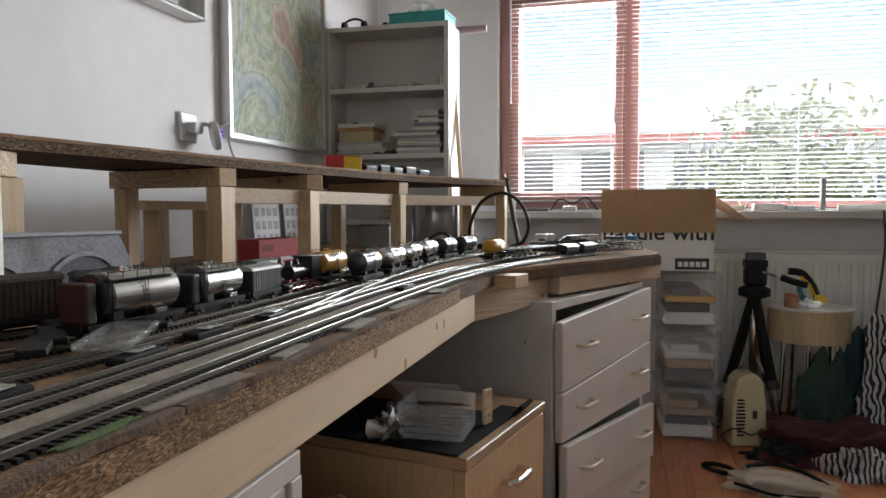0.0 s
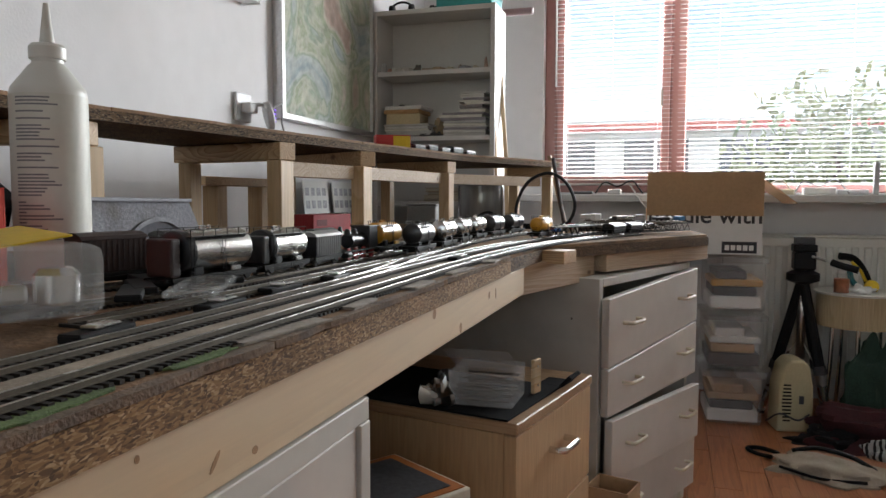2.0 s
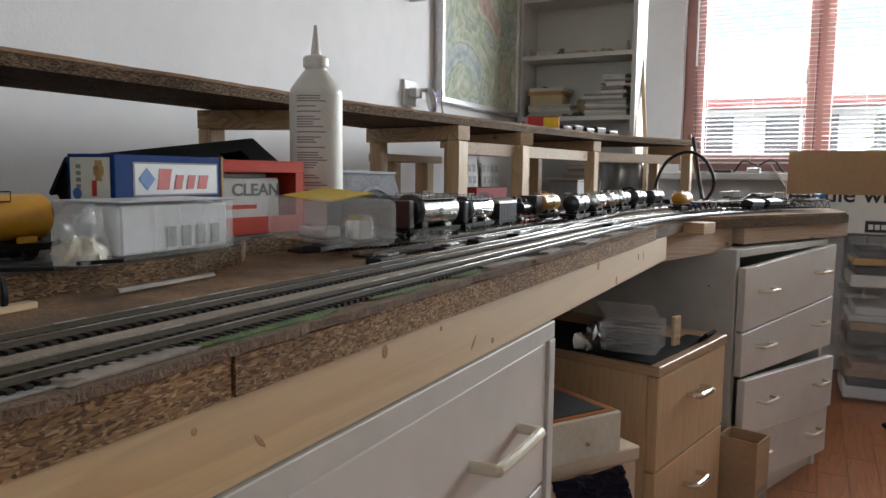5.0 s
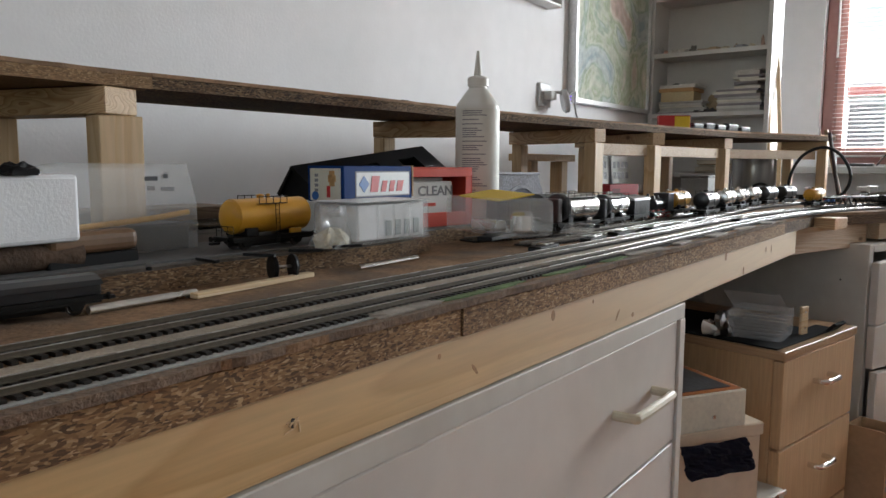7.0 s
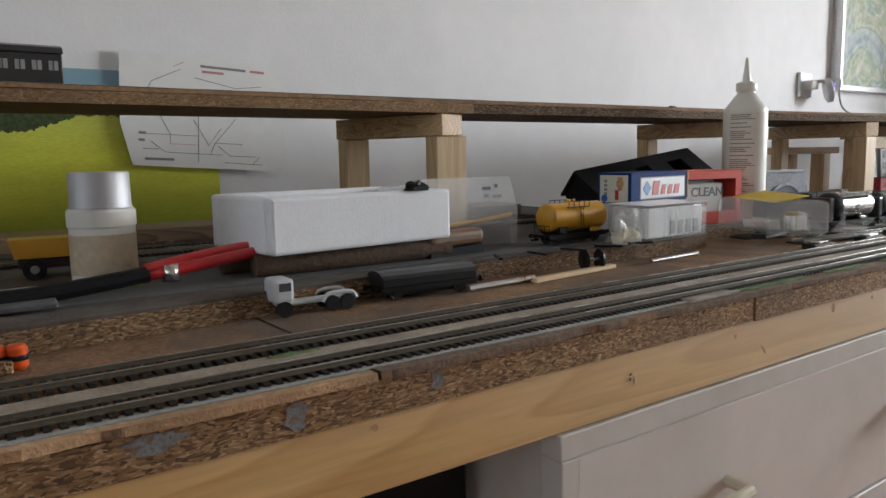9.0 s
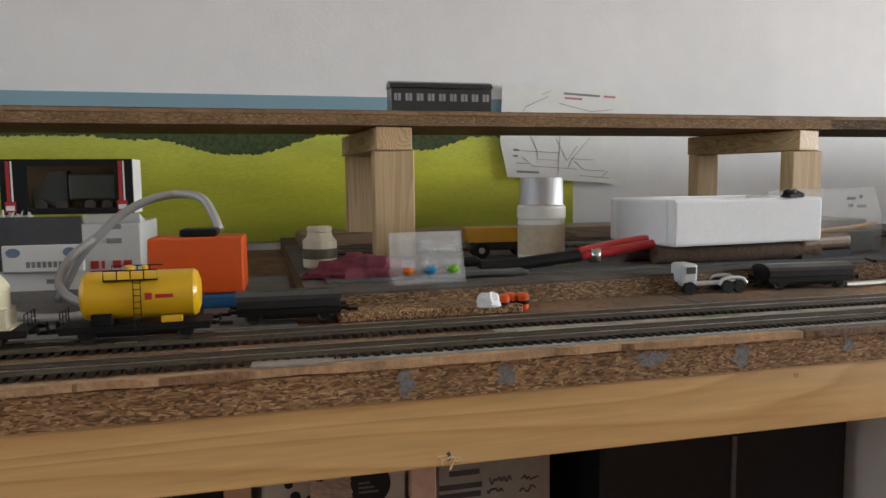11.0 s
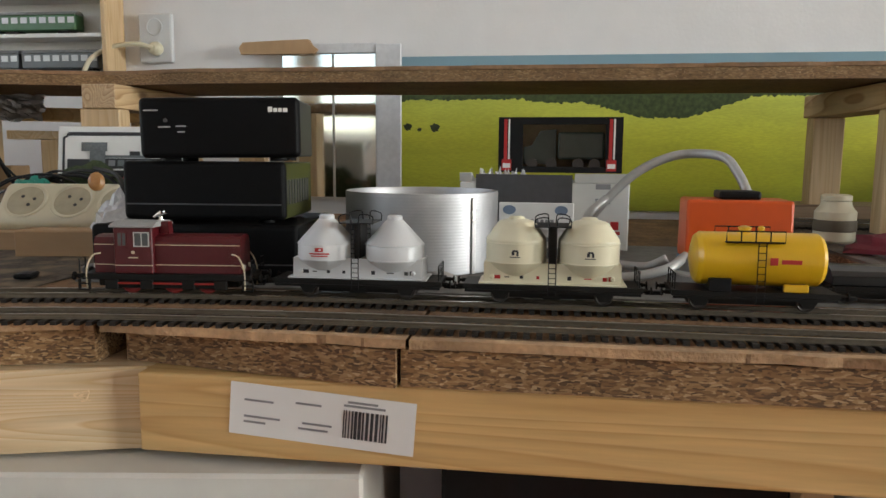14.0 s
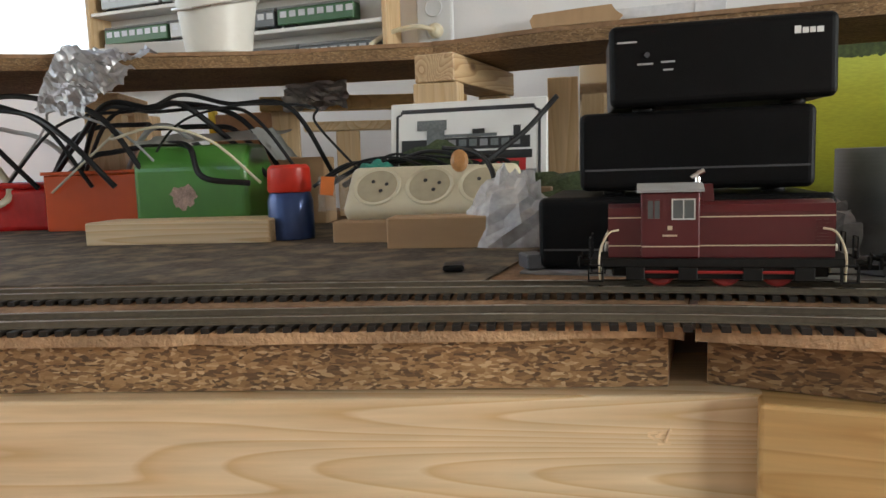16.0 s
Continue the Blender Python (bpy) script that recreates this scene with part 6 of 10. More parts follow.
part("joint_clip", box(0.0588, 0.0600, -0.002, 0.002, 0.002, 0.060, 0.0004), STEEL, dk, m=pose(0, 0, 0, 0, 0, 48))

# model-kit cartons
PALEBOX = mat("pale_carton", (0.60, 0.60, 0.57), 0.65, var=0.06, scale=14)
kb = thing("model_carton", "pale grey model carton with a window and a red logo bar", "box", pose(-0.362, 0.070, ZS, 0, 0, -2))
bm = box(-0.10, 0.0, -0.082, 0.082, 0.0, 0.066, 0.0012)
part("carton", bm, PALEBOX, kb)
part("window", box(0.0, 0.0006, -0.066, 0.028, 0.0215, 0.0735), DGREY, kb, "dark cellophane window")
decal(kb, 0.0001, -0.081, -0.068, 0.03, 0.065, PAPER)
part("flap", prism([(-0.030, 0.0662), (0.0, 0.0662), (0.003, 0.0745), (0.001, 0.075)], 0.030, 0.082), PALEBOX, kb)
part("flap", prism([(-0.030, 0.0662), (0.0, 0.0662), (0.003, 0.0745), (0.001, 0.075)], -0.082, -0.070), PALEBOX, kb)
part("logo", box(0.0001, 0.0007, 0.034, 0.074, 0.0165, 0.0195), RED_P, kb, "red logo bars")
for i in range(4):
    y = 0.0345 + i * 0.0102
    part("logo_block", box(0.0001, 0.0008, y, y + (0.0075 if i != 1 else 0.0028), 0.0212, 0.0290), RED_P, kb)
for z in (0.046, 0.060):
    decal(kb, 0.0001, 0.050, 0.064, z, z + 0.005, INKG, "text_bar")
decal(kb, 0.0001, -0.075, 0.028, 0.001, 0.0205, PAPER)
decal(kb, 0.0005, -0.006, 0.010, 0.008, 0.0125, INKG, "text_bar")
ib = thing("inner_box", "small white box with two round blue emblems", "box", pose(-0.3605, 0.064, ZS + 0.0205, 0, 0, -2))
part("carton", box(0.0002, 0.006, -0.036, 0.036, 0.0, 0.026, 0.0008), PAPER, ib)
for y in (-0.026, 0.024):
    part("emblem", cyl(0.0045, 0.006, 0.0065, 20, m=Matrix.Translation((0, y, 0.019)) @ Matrix.Rotation(math.pi / 2, 4, "Y") @ Matrix.Scale(1.4, 4, (0, 1, 0))), mat("grey_blue_print", (0.16, 0.22, 0.32), 0.5), ib)
for i in range(7):
    part("text_bar", box(0.006, 0.0064, -0.015 + i * 0.0048, -0.0118 + i * 0.0048, 0.0045, 0.010), INKG, ib)
for i in range(6):
    bm = lump(0.004, 0.004, 0.010, i, 0.4)
    tagged(part("plastic_scrap", bm, FILM, m=pose(-0.372, 0.01 + i * 0.008, ZS + 0.066)), "crinkled scrap of clear film on a carton", "film")

tb = thing("model_truck_pack", "black window pack with red stripes holding a dark model truck", "model pack", pose(-0.372, 0.085, ZS + 0.0752, 0, 0, -2))
part("back", box(-0.048, -0.045, -0.06, 0.06, 0, 0.054), mat("tan_card", (0.62, 0.46, 0.28), 0.7), tb)
for b in ((-0.06, -0.036, 0, 0.054), (0.044, 0.06, 0, 0.054), (-0.036, 0.044, 0, 0.006), (-0.036, 0.044, 0.047, 0.054)):
    part("frame", box(-0.004, 0.0, b[0], b[1], b[2], b[3]), BLACK, tb)
for y0, y1 in ((-0.06, -0.057), (0.057, 0.06)):
    part("side", box(-0.0448, -0.0042, y0, y1, 0, 0.054), PAPER, tb)
part("floor", box(-0.0448, -0.0042, -0.0568, 0.0568, 0, 0.002), BLACK, tb)
part("roof", box(-0.0448, -0.0042, -0.0568, 0.0568, 0.0515, 0.054), BLACK, tb)
for y in (-0.0545, 0.0470):
    decal(tb, 0.0, y, y + 0.0032, 0.013, 0.052, RED_P, "stripe")
    decal(tb, 0.0, y + 0.0042, y + 0.0058, 0.013, 0.052, PAPER, "stripe")
    decal(tb, 0.0002, y - 0.002, y + 0.0075, 0.002, 0.0128, RED_P, "badge")
    decal(tb, 0.0007, y - 0.001, y + 0.0065, 0.0045, 0.009, PAPER, "badge")
TRK = mat("dark_truck", (0.035, 0.04, 0.03), 0.35, var=0.15)
cabp = prism([(-0.036, 0.008), (-0.036, 0.025), (-0.028, 0.027), (-0.020, 0.041), (-0.004, 0.043), (-0.004, 0.008)], -0.028, -0.012, m=Matrix.Rotation(math.pi / 2, 4, "Z"))
tr = part("truck", cabp, TRK, tb, m=pose(-0.042, 0, 0))
part("trailer", box(-0.028, -0.010, -0.002, 0.0435, 0.013, 0.040, 0.0025, 2), TRK, tb)
for y in (-0.027, -0.008, 0.018, 0.034):
    part("wheel", cyl(0.0055, -0.002, 0.002, 16, m=Matrix.Translation((-0.009, y, 0.0085)) @ Matrix.Rotation(math.pi / 2, 4, "Y")), WHEEL, tb)

# orange pump with a blue foot and its hose
pu = thing("orange_pump", "orange plastic pump with a blue foot and black cap", "pump", pose(-0.208, 0.2145, ZS, 0, 0, -3) @ Matrix.Diagonal((0.9, 0.83, 0.97, 1.0)))
part("foot", box(-0.058, 0.002, -0.045, 0.045, 0.0, 0.014, 0.003, 2), mat("blue_plastic", (0.02, 0.11, 0.26), 0.4), pu)
bm = prism([(-0.052, 0.0142), (-0.049, 0.062), (0.0, 0.062), (0.003, 0.0142)], -0.045, 0.046)
bmesh.ops.bevel(bm, geom=bm.edges[:], offset=0.0025, segments=2, profile=0.5, affect="EDGES")
part("body", bm, ORANGE, pu)
part("cap", box(-0.04, -0.008, -0.016, 0.020, 0.0621, 0.0685, 0.002, 2), BLACK, pu)
part("spout", lathe([(0.0045, 0), (0.0055, 0.012), (0.0085, 0.022), (0.0095, 0.030), (0.0075, 0.034), (0, 0.0345)], 20, m=Matrix.Translation((0.002, -0.030, 0.012)) @ Matrix.Rotation(math.pi / 2, 4, "Y") @ Matrix.Rotation(0.5, 4, "X")), GCABLE, pu)
hs_ = tube([(-0.280, 0.093, ZS + 0.003), (-0.281, 0.10, 0.651), (-0.282, 0.112, 0.674), (-0.284, 0.131, 0.696), (-0.286, 0.15, 0.713), (-0.288, 0.173, 0.7245), (-0.29, 0.195, 0.7285), (-0.272, 0.216, 0.7255), (-0.262, 0.226, 0.712), (-0.255, 0.232, 0.697)], 0.0038, 12, smooth=6)
tagged(part("hose", hs_, mat("grey_hose", (0.40, 0.40, 0.39), 0.35, 0.2, var=0.06)), "thin grey hose arching into an orange pump", "hose")
# cream jar, pink cloth, packs
cj = thing("cream_canister", "small cream plastic canister with a dark band", "canister", pose(-0.325, 0.325, 0.652))
part("body", lathe([(0.015, 0), (0.017, 0.002), (0.017, 0.027), (0.013, 0.032), (0.012, 0.036), (0, 0.0365)], 26), CREAM_P, cj)
part("band", lathe([(0.0173, 0.010), (0.0175, 0.011), (0.0175, 0.019), (0.0173, 0.020)], 26), mat("brown_band", (0.10, 0.08, 0.05), 0.6), cj)
part("lid", lathe([(0.0125, 0.0367), (0.0125, 0.041), (0.011, 0.042), (0, 0.0422)], 26), CREAM_P, cj)
bm = lump(0.03, 0.042, 0.017, 5, 0.35)
tagged(part("pink_cloth", bm, mat("magenta_cloth", (0.17, 0.028, 0.045), 0.8, var=0.25, scale=40, bump=0.5), m=pose(-0.245, 0.357, 0.6535)), "crumpled dark pink cloth on the raised bed", "cloth")
bp = thing("bead_blister_pack", "clear blister pack with orange, blue and green beads", "blister pack", pose(-0.170, 0.404, 0.652, 0, 0, 4))
part("card", prism([(-0.016, 0), (-0.004, 0), (-0.018, 0.043), (-0.020, 0.043)], -0.032, 0.032), MILKY, bp).visible_shadow = False
for k, c in enumerate(((0.5, 0.12, 0.02), (0.02, 0.22, 0.42), (0.16, 0.45, 0.03))):
    y = -0.020 + k * 0.020
    part("bubble", lump(0.0075, 0.0075, 0.010, k, 0.2, m=pose(-0.009, y, 0.014, 0, 72, 0)), CLEAR, bp)
    part("bead", lathe([(0, 0), (0.004, 0.001), (0.0055, 0.004), (0.004, 0.007), (0, 0.008)], 16, m=Matrix.Translation((-0.004, y, 0.008))), mat("bead_%d" % k, c, 0.2), bp)
    part("dome", lump(0.0075, 0.0065, 0.008, k + 4, 0.22, m=pose(-0.013, y, 0.031, 0, 72, 0)), CLEAR, bp)
pl = thing("brown_tray", "flat brown fibre tray with crumbs beside the track", "tray", pose(-0.135, 0.39, ZS))
part("tray", box(-0.022, 0.018, -0.07, 0.075, 0.0002, 0.007, 0.001), CHIP_TOP, pl)
br = thing("orange_barrel_load", "small orange and black striped model barrel load", "model load", pose(-0.125, 0.458, ZS + 0.0003, 0, 0, 12))
for k in range(3):
    part("barrel", lathe([(0.004, 0), (0.0055, 0.002), (0.0055, 0.012), (0.004, 0.014), (0, 0.0142)], 16, m=Matrix.Translation((-0.004 * (k % 2), -0.008 + 0.009 * k, 0.0))), ORANGE, br)
    part("hoop", lathe([(0.0057, 0.0055), (0.0059, 0.006), (0.0059, 0.008), (0.0057, 0.0085)], 16, m=Matrix.Translation((-0.004 * (k % 2), -0.008 + 0.009 * k, 0.0))), BLACK, br)
tagged(part("cotton_ball", lump(0.009, 0.010, 0.011, 8, 0.2), FOAM, m=pose(-0.118, 0.436, ZS + 0.007)), "small white ball of foam", "foam ball")
bm = box(-0.02, 0.02, -0.04, 0.05, 0, 0.004, 0.001)
tagged(part("grey_strip", bm, GREYBED, m=pose(-0.215, 0.45, 0.654, 0, 0, -4)), "flat grey plastic strip on the raised bed", "plastic strip")

# can with an aluminium lid, and small vehicles
cn = thing("paint_can", "white lidded can with an aluminium cup upside down on it", "can", pose(-0.272, 0.543, 0.652))
part("body", lathe([(0.0225, 0), (0.0235, 0.001), (0.0235, 0.047), (0.0245, 0.048), (0.0245, 0.059), (0.023, 0.061), (0, 0.0612)], 36), mat("can_white", (0.66, 0.65, 0.60), 0.45, var=0.05), cn)
part("label", lathe([(0.0237, 0.012), (0.0238, 0.012), (0.0238, 0.042), (0.0237, 0.042)], 36), mat("beige_label", (0.48, 0.40, 0.28), 0.6, var=0.15, scale=50), cn)
part("label_corner", box(0.0, 0.0215, 0.002, 0.0225, 0.002, 0.0115, 0.0), mat("lime_label", (0.45, 0.50, 0.06), 0.6), cn)
part("cup", lathe([(0.0225, 0.0614), (0.0218, 0.064), (0.0215, 0.087), (0.0205, 0.0885), (0, 0.0885)], 36), ALU, cn)
dt = thing("dump_truck", "yellow-orange model dump truck with dark red cab", "model truck", pose(-0.36, 0.525, 0.652, 0, 0, 84))
part("bed", prism([(-0.034, 0.018), (-0.038, 0.034), (0.026, 0.034), (0.022, 0.018)], -0.013, 0.013), OCHRE, dt)
part("chassis", box(-0.032, 0.036, -0.010, 0.010, 0.009, 0.0178, 0.001), TANKBR, dt)
part("cab", box(0.0265, 0.04, -0.012, 0.012, 0.0179, 0.036, 0.002), RED_P, dt)
for x in (-0.02, 0.028):
    for s in (-1, 1):
        part("wheel", cyl(0.009, -0.003, 0.003, 18, m=Matrix.Translation((x, s * 0.0135, 0.009)) @ Matrix.Rotation(math.pi / 2, 4, "X")), RUBBER, dt)
        part("hub", cyl(0.0035, -0.0034, 0.0034, 12, m=Matrix.Translation((x, s * 0.0135, 0.009)) @ Matrix.Rotation(math.pi / 2, 4, "X")), STEEL, dt)
pr = thing("pliers", "long red-handled pliers with black jaws lying on the raised bed", "pliers", pose(-0.222, 0.56, 0.656, 0, 0, 0))
REDH = mat("red_grip", (0.50, 0.015, 0.02), 0.35, coat=0.3)
for s in (0, 1):
    bm = tube([(0.0, 0.0, 0.009 + 0.004 * s), (-0.003 - 0.006 * s, 0.04, 0.013 + 0.005 * s), (-0.010 - 0.010 * s, 0.08, 0.017 + 0.004 * s), (-0.02 - 0.010 * s, 0.115, 0.018 + 0.002 * s)], 0.0046, 12, smooth=5)
    part("grip", bm, REDH, pr)
part("jaw", tube([(0.0, 0.002, 0.010), (0.002, -0.03, 0.007), (0.004, -0.07, 0.004), (0.006, -0.10, 0.004)], 0.006, 10, smooth=4), BLACK, pr)
part("pivot", cyl(0.006, 0.003, 0.016, 14, m=Matrix.Translation((0.0, 0.018, 0))), STEEL, pr)
sd = thing("screwdriver", "black-handled screwdriver on the grey strip", "screwdriver", pose(-0.245, 0.42, 0.6605, 0, 0, 0))
part("handle", lathe([(0.004, 0), (0.006, 0.004), (0.0055, 0.03), (0.0065, 0.045), (0.003, 0.05), (0, 0.05)], 12, m=Matrix.Rotation(-math.pi / 2, 4, "X")), BLACK, sd)
part("shaft", cyl(0.0017, 0.049, 0.10, 8, m=Matrix.Rotation(-math.pi / 2, 4, "X")), STEEL, sd)
gr = thing("tape_roll", "dark grey roll of tape lying on its rim", "tape roll", pose(-0.268, 0.678, 0.652))
part("roll", lathe([(0.008, -0.012), (0.0165, -0.012), (0.0175, -0.011), (0.0175, 0.011), (0.0165, 0.012), (0.008, 0.012)], 30, m=Matrix.Translation((0, 0, 0.0176)) @ Matrix.Rotation(math.pi / 2, 4, "Y")), mat("grey_tape", (0.12, 0.12, 0.125), 0.5), gr)
# dark track laid behind, on the raised bed
track([(-0.45, 0.33), (-0.452, 0.6), (-0.45, 0.85), (-0.44, 1.2)], 0.6522, "rear line of dark model track under the shelf")
track([(-0.51, 0.33), (-0.512, 0.6), (-0.51, 0.85), (-0.50, 1.2)], 0.6522, "rearmost line of dark model track under the shelf")
for x0, x1, h in ((-0.70, -0.66, 0.012), (-0.64, -0.55, 0.018)):
    tagged(part("batten", box(x0, x1, 0.32, 1.22, 0.6522, 0.6522 + h, 0.001), OLDWOOD), "dark weathered batten lying along the wall", "batten")

# foam tray and what lies under and beside it
fo = thing("foam_box", "white polystyrene packing tray lying on old wood", "foam box", pose(-0.208, 0.741, 0.6722, 0, 0, 5))
part("tray_base", box(-0.0998, -0.0122, -0.0798, 0.0798, 0.0005, 0.012), FOAM, fo)
for b in ((-0.012, 0.0, -0.092, 0.092), (-0.112, -0.10, -0.092, 0.092), (-0.0998, -0.0122, -0.092, -0.08), (-0.0998, -0.0122, 0.08, 0.092)):
    part("tray_wall", box(b[0], b[1], b[2], b[3], 0.0, 0.046, 0.003, 2), FOAM, fo)
tagged(part("black_scrap", lump(0.006, 0.012, 0.008, 3), BLACK, m=pose(-0.215, 0.793, 0.7178)), "bit of black plastic on the foam rim", "plastic scrap")
BARK = mat("dark_log", (0.09, 0.055, 0.035), 0.9, var=0.3, scale=60, bump=0.7)
for x, y0, y1, r in ((-0.228, 0.645, 0.84, 0.0098), (-0.262, 0.63, 0.88, 0.0098), (-0.305, 0.66, 0.85, 0.0098)):
    lgm = Matrix.Translation((x, y0, 0.652 + r + (0.001 if r < 0.01 else 0.0))) @ Matrix.Rotation(-math.pi / 2, 4, "X")
    tagged(part("wooden_stick", lathe([(0, 0), (r * 0.9, 0), (r, 0.004), (r * 1.02, (y1 - y0) / 2), (r, y1 - y0 - 0.004), (0, y1 - y0)], 16, m=lgm), BARK), "dark round wooden stick on the raised bed", "wooden stick")
rr_ = thing("brown_case", "rounded brown case with a dark underside", "case", pose(-0.222, 0.85, 0.652, 0, 0, 6))
part("shell", box(-0.018, 0.0, -0.04, 0.032, 0.010, 0.026, 0.006, 3), mat("brown_leather", (0.16, 0.085, 0.04), 0.5, var=0.15), rr_)
part("base", box(-0.017, -0.001, -0.039, 0.031, 0.0, 0.0099, 0.001), BLACK, rr_)
cb = thing("clear_blister_box", "clear blister box with black print and a dark lining", "blister pack", pose(-0.262, 0.914, 0.652, 0, 0, 4))
part("shell", prism([(-0.05, 0.0), (-0.05, 0.070), (-0.012, 0.074), (0.0, 0.040), (0.0, 0.0)], -0.075, 0.045), MILKY, cb).visible_shadow = False
part("lining", box(-0.046, -0.004, -0.064, 0.04, 0.001, 0.024, 0.002), DGREY, cb)
part("lining_edge", tube([(-0.003, -0.062, 0.0255), (-0.003, 0.0, 0.029), (-0.003, 0.038, 0.033)], 0.0025, 8, smooth=4), OCHRE, cb)
for i, (a, b, c) in enumerate(((0.0, 0.012, 0.050), (0.018, 0.022, 0.052), (0.002, 0.009, 0.042), (0.015, 0.028, 0.041))):
    part("text_bar", box(-0.0075, -0.0070, a, b, c + 0.010, c + 0.0135), INK, cb)
wt = thing("white_truck_chassis", "white model truck chassis with black wheels", "model truck", pose(-0.165, 0.665, ZS, 0, 0, 88))
part("frame", box(-0.03, 0.028, -0.006, 0.006, 0.007, 0.010, 0.001), WHITE_S, wt)
part("cab", box(-0.034, -0.018, -0.011, 0.011, 0.0101, 0.028, 0.003, 2), WHITE_S, wt)
part("window", box(-0.030, -0.021, -0.0114, 0.0114, 0.019, 0.025), DGREY, wt)
for x in (-0.026, 0.012, 0.024):
    for s in (-1, 1):
        part("wheel", cyl(0.0058, -0.002, 0.002, 16, m=Matrix.Translation((x, s * 0.0095, 0.0058)) @ Matrix.Rotation(math.pi / 2, 4, "X")), RUBBER, wt)
for s in (-1, 1):
    part("mudguard", tube([(0.004, s * 0.0095, 0.0075), (0.008, s * 0.0095, 0.0128), (0.018, s * 0.0095, 0.0138), (0.028, s * 0.0095, 0.0128), (0.032, s * 0.0095, 0.008)], 0.0016, 8, smooth=4), WHITE_S, wt)
van("black open wagon end by the raised bed", pose(-0.163, 0.765, ZS, 0, 0, 86), 0.10, 0.006, TARBLACK, TARBLACK, group="", boards=False)

# between the bed and the running lines
wsx = thing("loose_wheelset", "pair of loose black model wheels on an axle", "wheelset", pose(-0.162, 0.965, ZS, 0, 0, 72))
for s in (-1, 1):
    part("wheel", lathe([(0.002, -0.0016), (0.0095, -0.0016), (0.0105, -0.0008), (0.0095, 0.0016), (0.003, 0.0016), (0, 0.002)], 26, m=Matrix.Translation((s * 0.0085, 0, 0.0105)) @ Matrix.Rotation(s * math.pi / 2, 4, "Y")), BLACK, wsx)
part("axle", cyl(0.0016, -0.009, 0.009, 10, m=Matrix.Translation((0, 0, 0.0105)) @ Matrix.Rotation(math.pi / 2, 4, "Y")), STEEL, wsx)
for (xa, ya), (xb, yb), r, mt, lb in (((-0.150, 1.040), (-0.156, 1.128), 0.0025, CHROME, "polished metal rod lying by the track"), ((-0.148, 0.80), (-0.152, 0.878), 0.0027, STEEL, "slim metal pen with a black tip by the track")):
    tagged(part("metal_rod", tube([(xa, ya, ZS + r + 0.0002), (xb, yb, ZS + r + 0.0002)], r, 10), mt), lb, "metal rod")
tagged(part("wood_strip", box(-0.004, 0.004, -0.06, 0.06, 0, 0.004, 0.0006), PINE_PALE, m=pose(-0.150, 0.93, ZS + 0.0003, 0, 0, 6)), "thin strip of bare wood along the bed", "wood strip")
tank_wagon("tank_wagon", "orange-yellow tank wagon parked on the raised bed", pose(-0.226, 1.000, 0.653, 0, 0, 91), OCHRE, 0.099, 0.0150, ink=None, share=0.41)
for i in range(5):
    tagged(part("coupling_bar", box(-0.002, 0.002, -0.014, 0.014, 0, 0.0025, 0.0004), BLACK, m=pose(-0.18 + 0.004 * i, 0.86 + 0.045 * i, 0.6536 if i < 3 else 0.6536, 0, 0, 60 + 25 * i)), "small black coupling bar on the bed", "coupling")

# stack of packs by the glue bottle
cs = thing("clear_box", "clear plastic box with papery packing inside", "plastic box", pose(-0.170, 1.112, 0.6525, 0, 0, 2))
part("tub", box(-0.056, 0.0, -0.054, 0.056, 0, 0.0385, 0.003, 2), MILKY, cs).visible_shadow = False
part("insert", box(-0.052, -0.004, -0.050, 0.052, 0.003, 0.0365, 0.002, 2), mat("white_tray", (0.74, 0.75, 0.76), 0.3, var=0.1, scale=30, bump=0.5, bscale=60), cs, "glossy white inner tray")
for i in range(4):
    part("pocket", box(-0.0039, -0.0032, -0.010 + i * 0.0145, -0.001 + i * 0.0145, 0.006, 0.021, 0.0003), mat("grey_pocket", (0.33, 0.37, 0.36), 0.3, var=0.3, scale=60), cs, "greyish moulded pocket")
    part("rib", box(0.0, 0.0008, -0.028 + i * 0.024, -0.0255 + i * 0.024, 0.003, 0.036), CLEAR, cs)
part("lid_edge", box(-0.0565, 0.0012, -0.0545, 0.0565, 0.0386, 0.0398, 0.0005), WHITE_S, cs)
pk = thing("packing_bag", "crumpled clear bag of cream paper packing", "packing", pose(-0.182, 1.040, 0.6525, 0, 0, 4))
part("packing", lump(0.013, 0.015, 0.016, 64, 0.32, 18, 9), mat("cream_packing", (0.58, 0.53, 0.40), 0.8, var=0.25, scale=60, bump=0.6), pk)
part("bag", lump(0.016, 0.018, 0.036, 65, 0.28, 20, 10), MILKY, pk).visible_shadow = False
rb = thing("blue_model_carton", "blue model carton with a white panel and red lettering bars", "box", pose(-0.234, 1.108, 0.6884, 0, 0, 6) @ Matrix.Scale(1.13, 4))
part("carton", box(-0.042, 0.0, 0.0, 0.110, 0, 0.0325, 0.0008), mat("deep_blue_print", (0.006, 0.035, 0.15), 0.7, var=0.08, spec=0.15), rb)
part("end_panel", box(-0.0385, -0.0035, -0.0005, 0.0, 0.0012, 0.030), mat("cream_print", (0.62, 0.60, 0.50), 0.55, var=0.05), rb, "cream end panel")
TAN_P = mat("tan_print", (0.50, 0.30, 0.12), 0.6, var=0.3, scale=90)
for a_, b_, c_, d_ in ((-0.016, -0.010, 0.014, 0.028), (-0.0175, -0.0085, 0.018, 0.024)):
    part("print", box(a_, b_, -0.0008, -0.0005, c_, d_), TAN_P, rb)
part("print", box(-0.019, -0.015, -0.0008, -0.0005, 0.004, 0.0145), RED_P, rb)
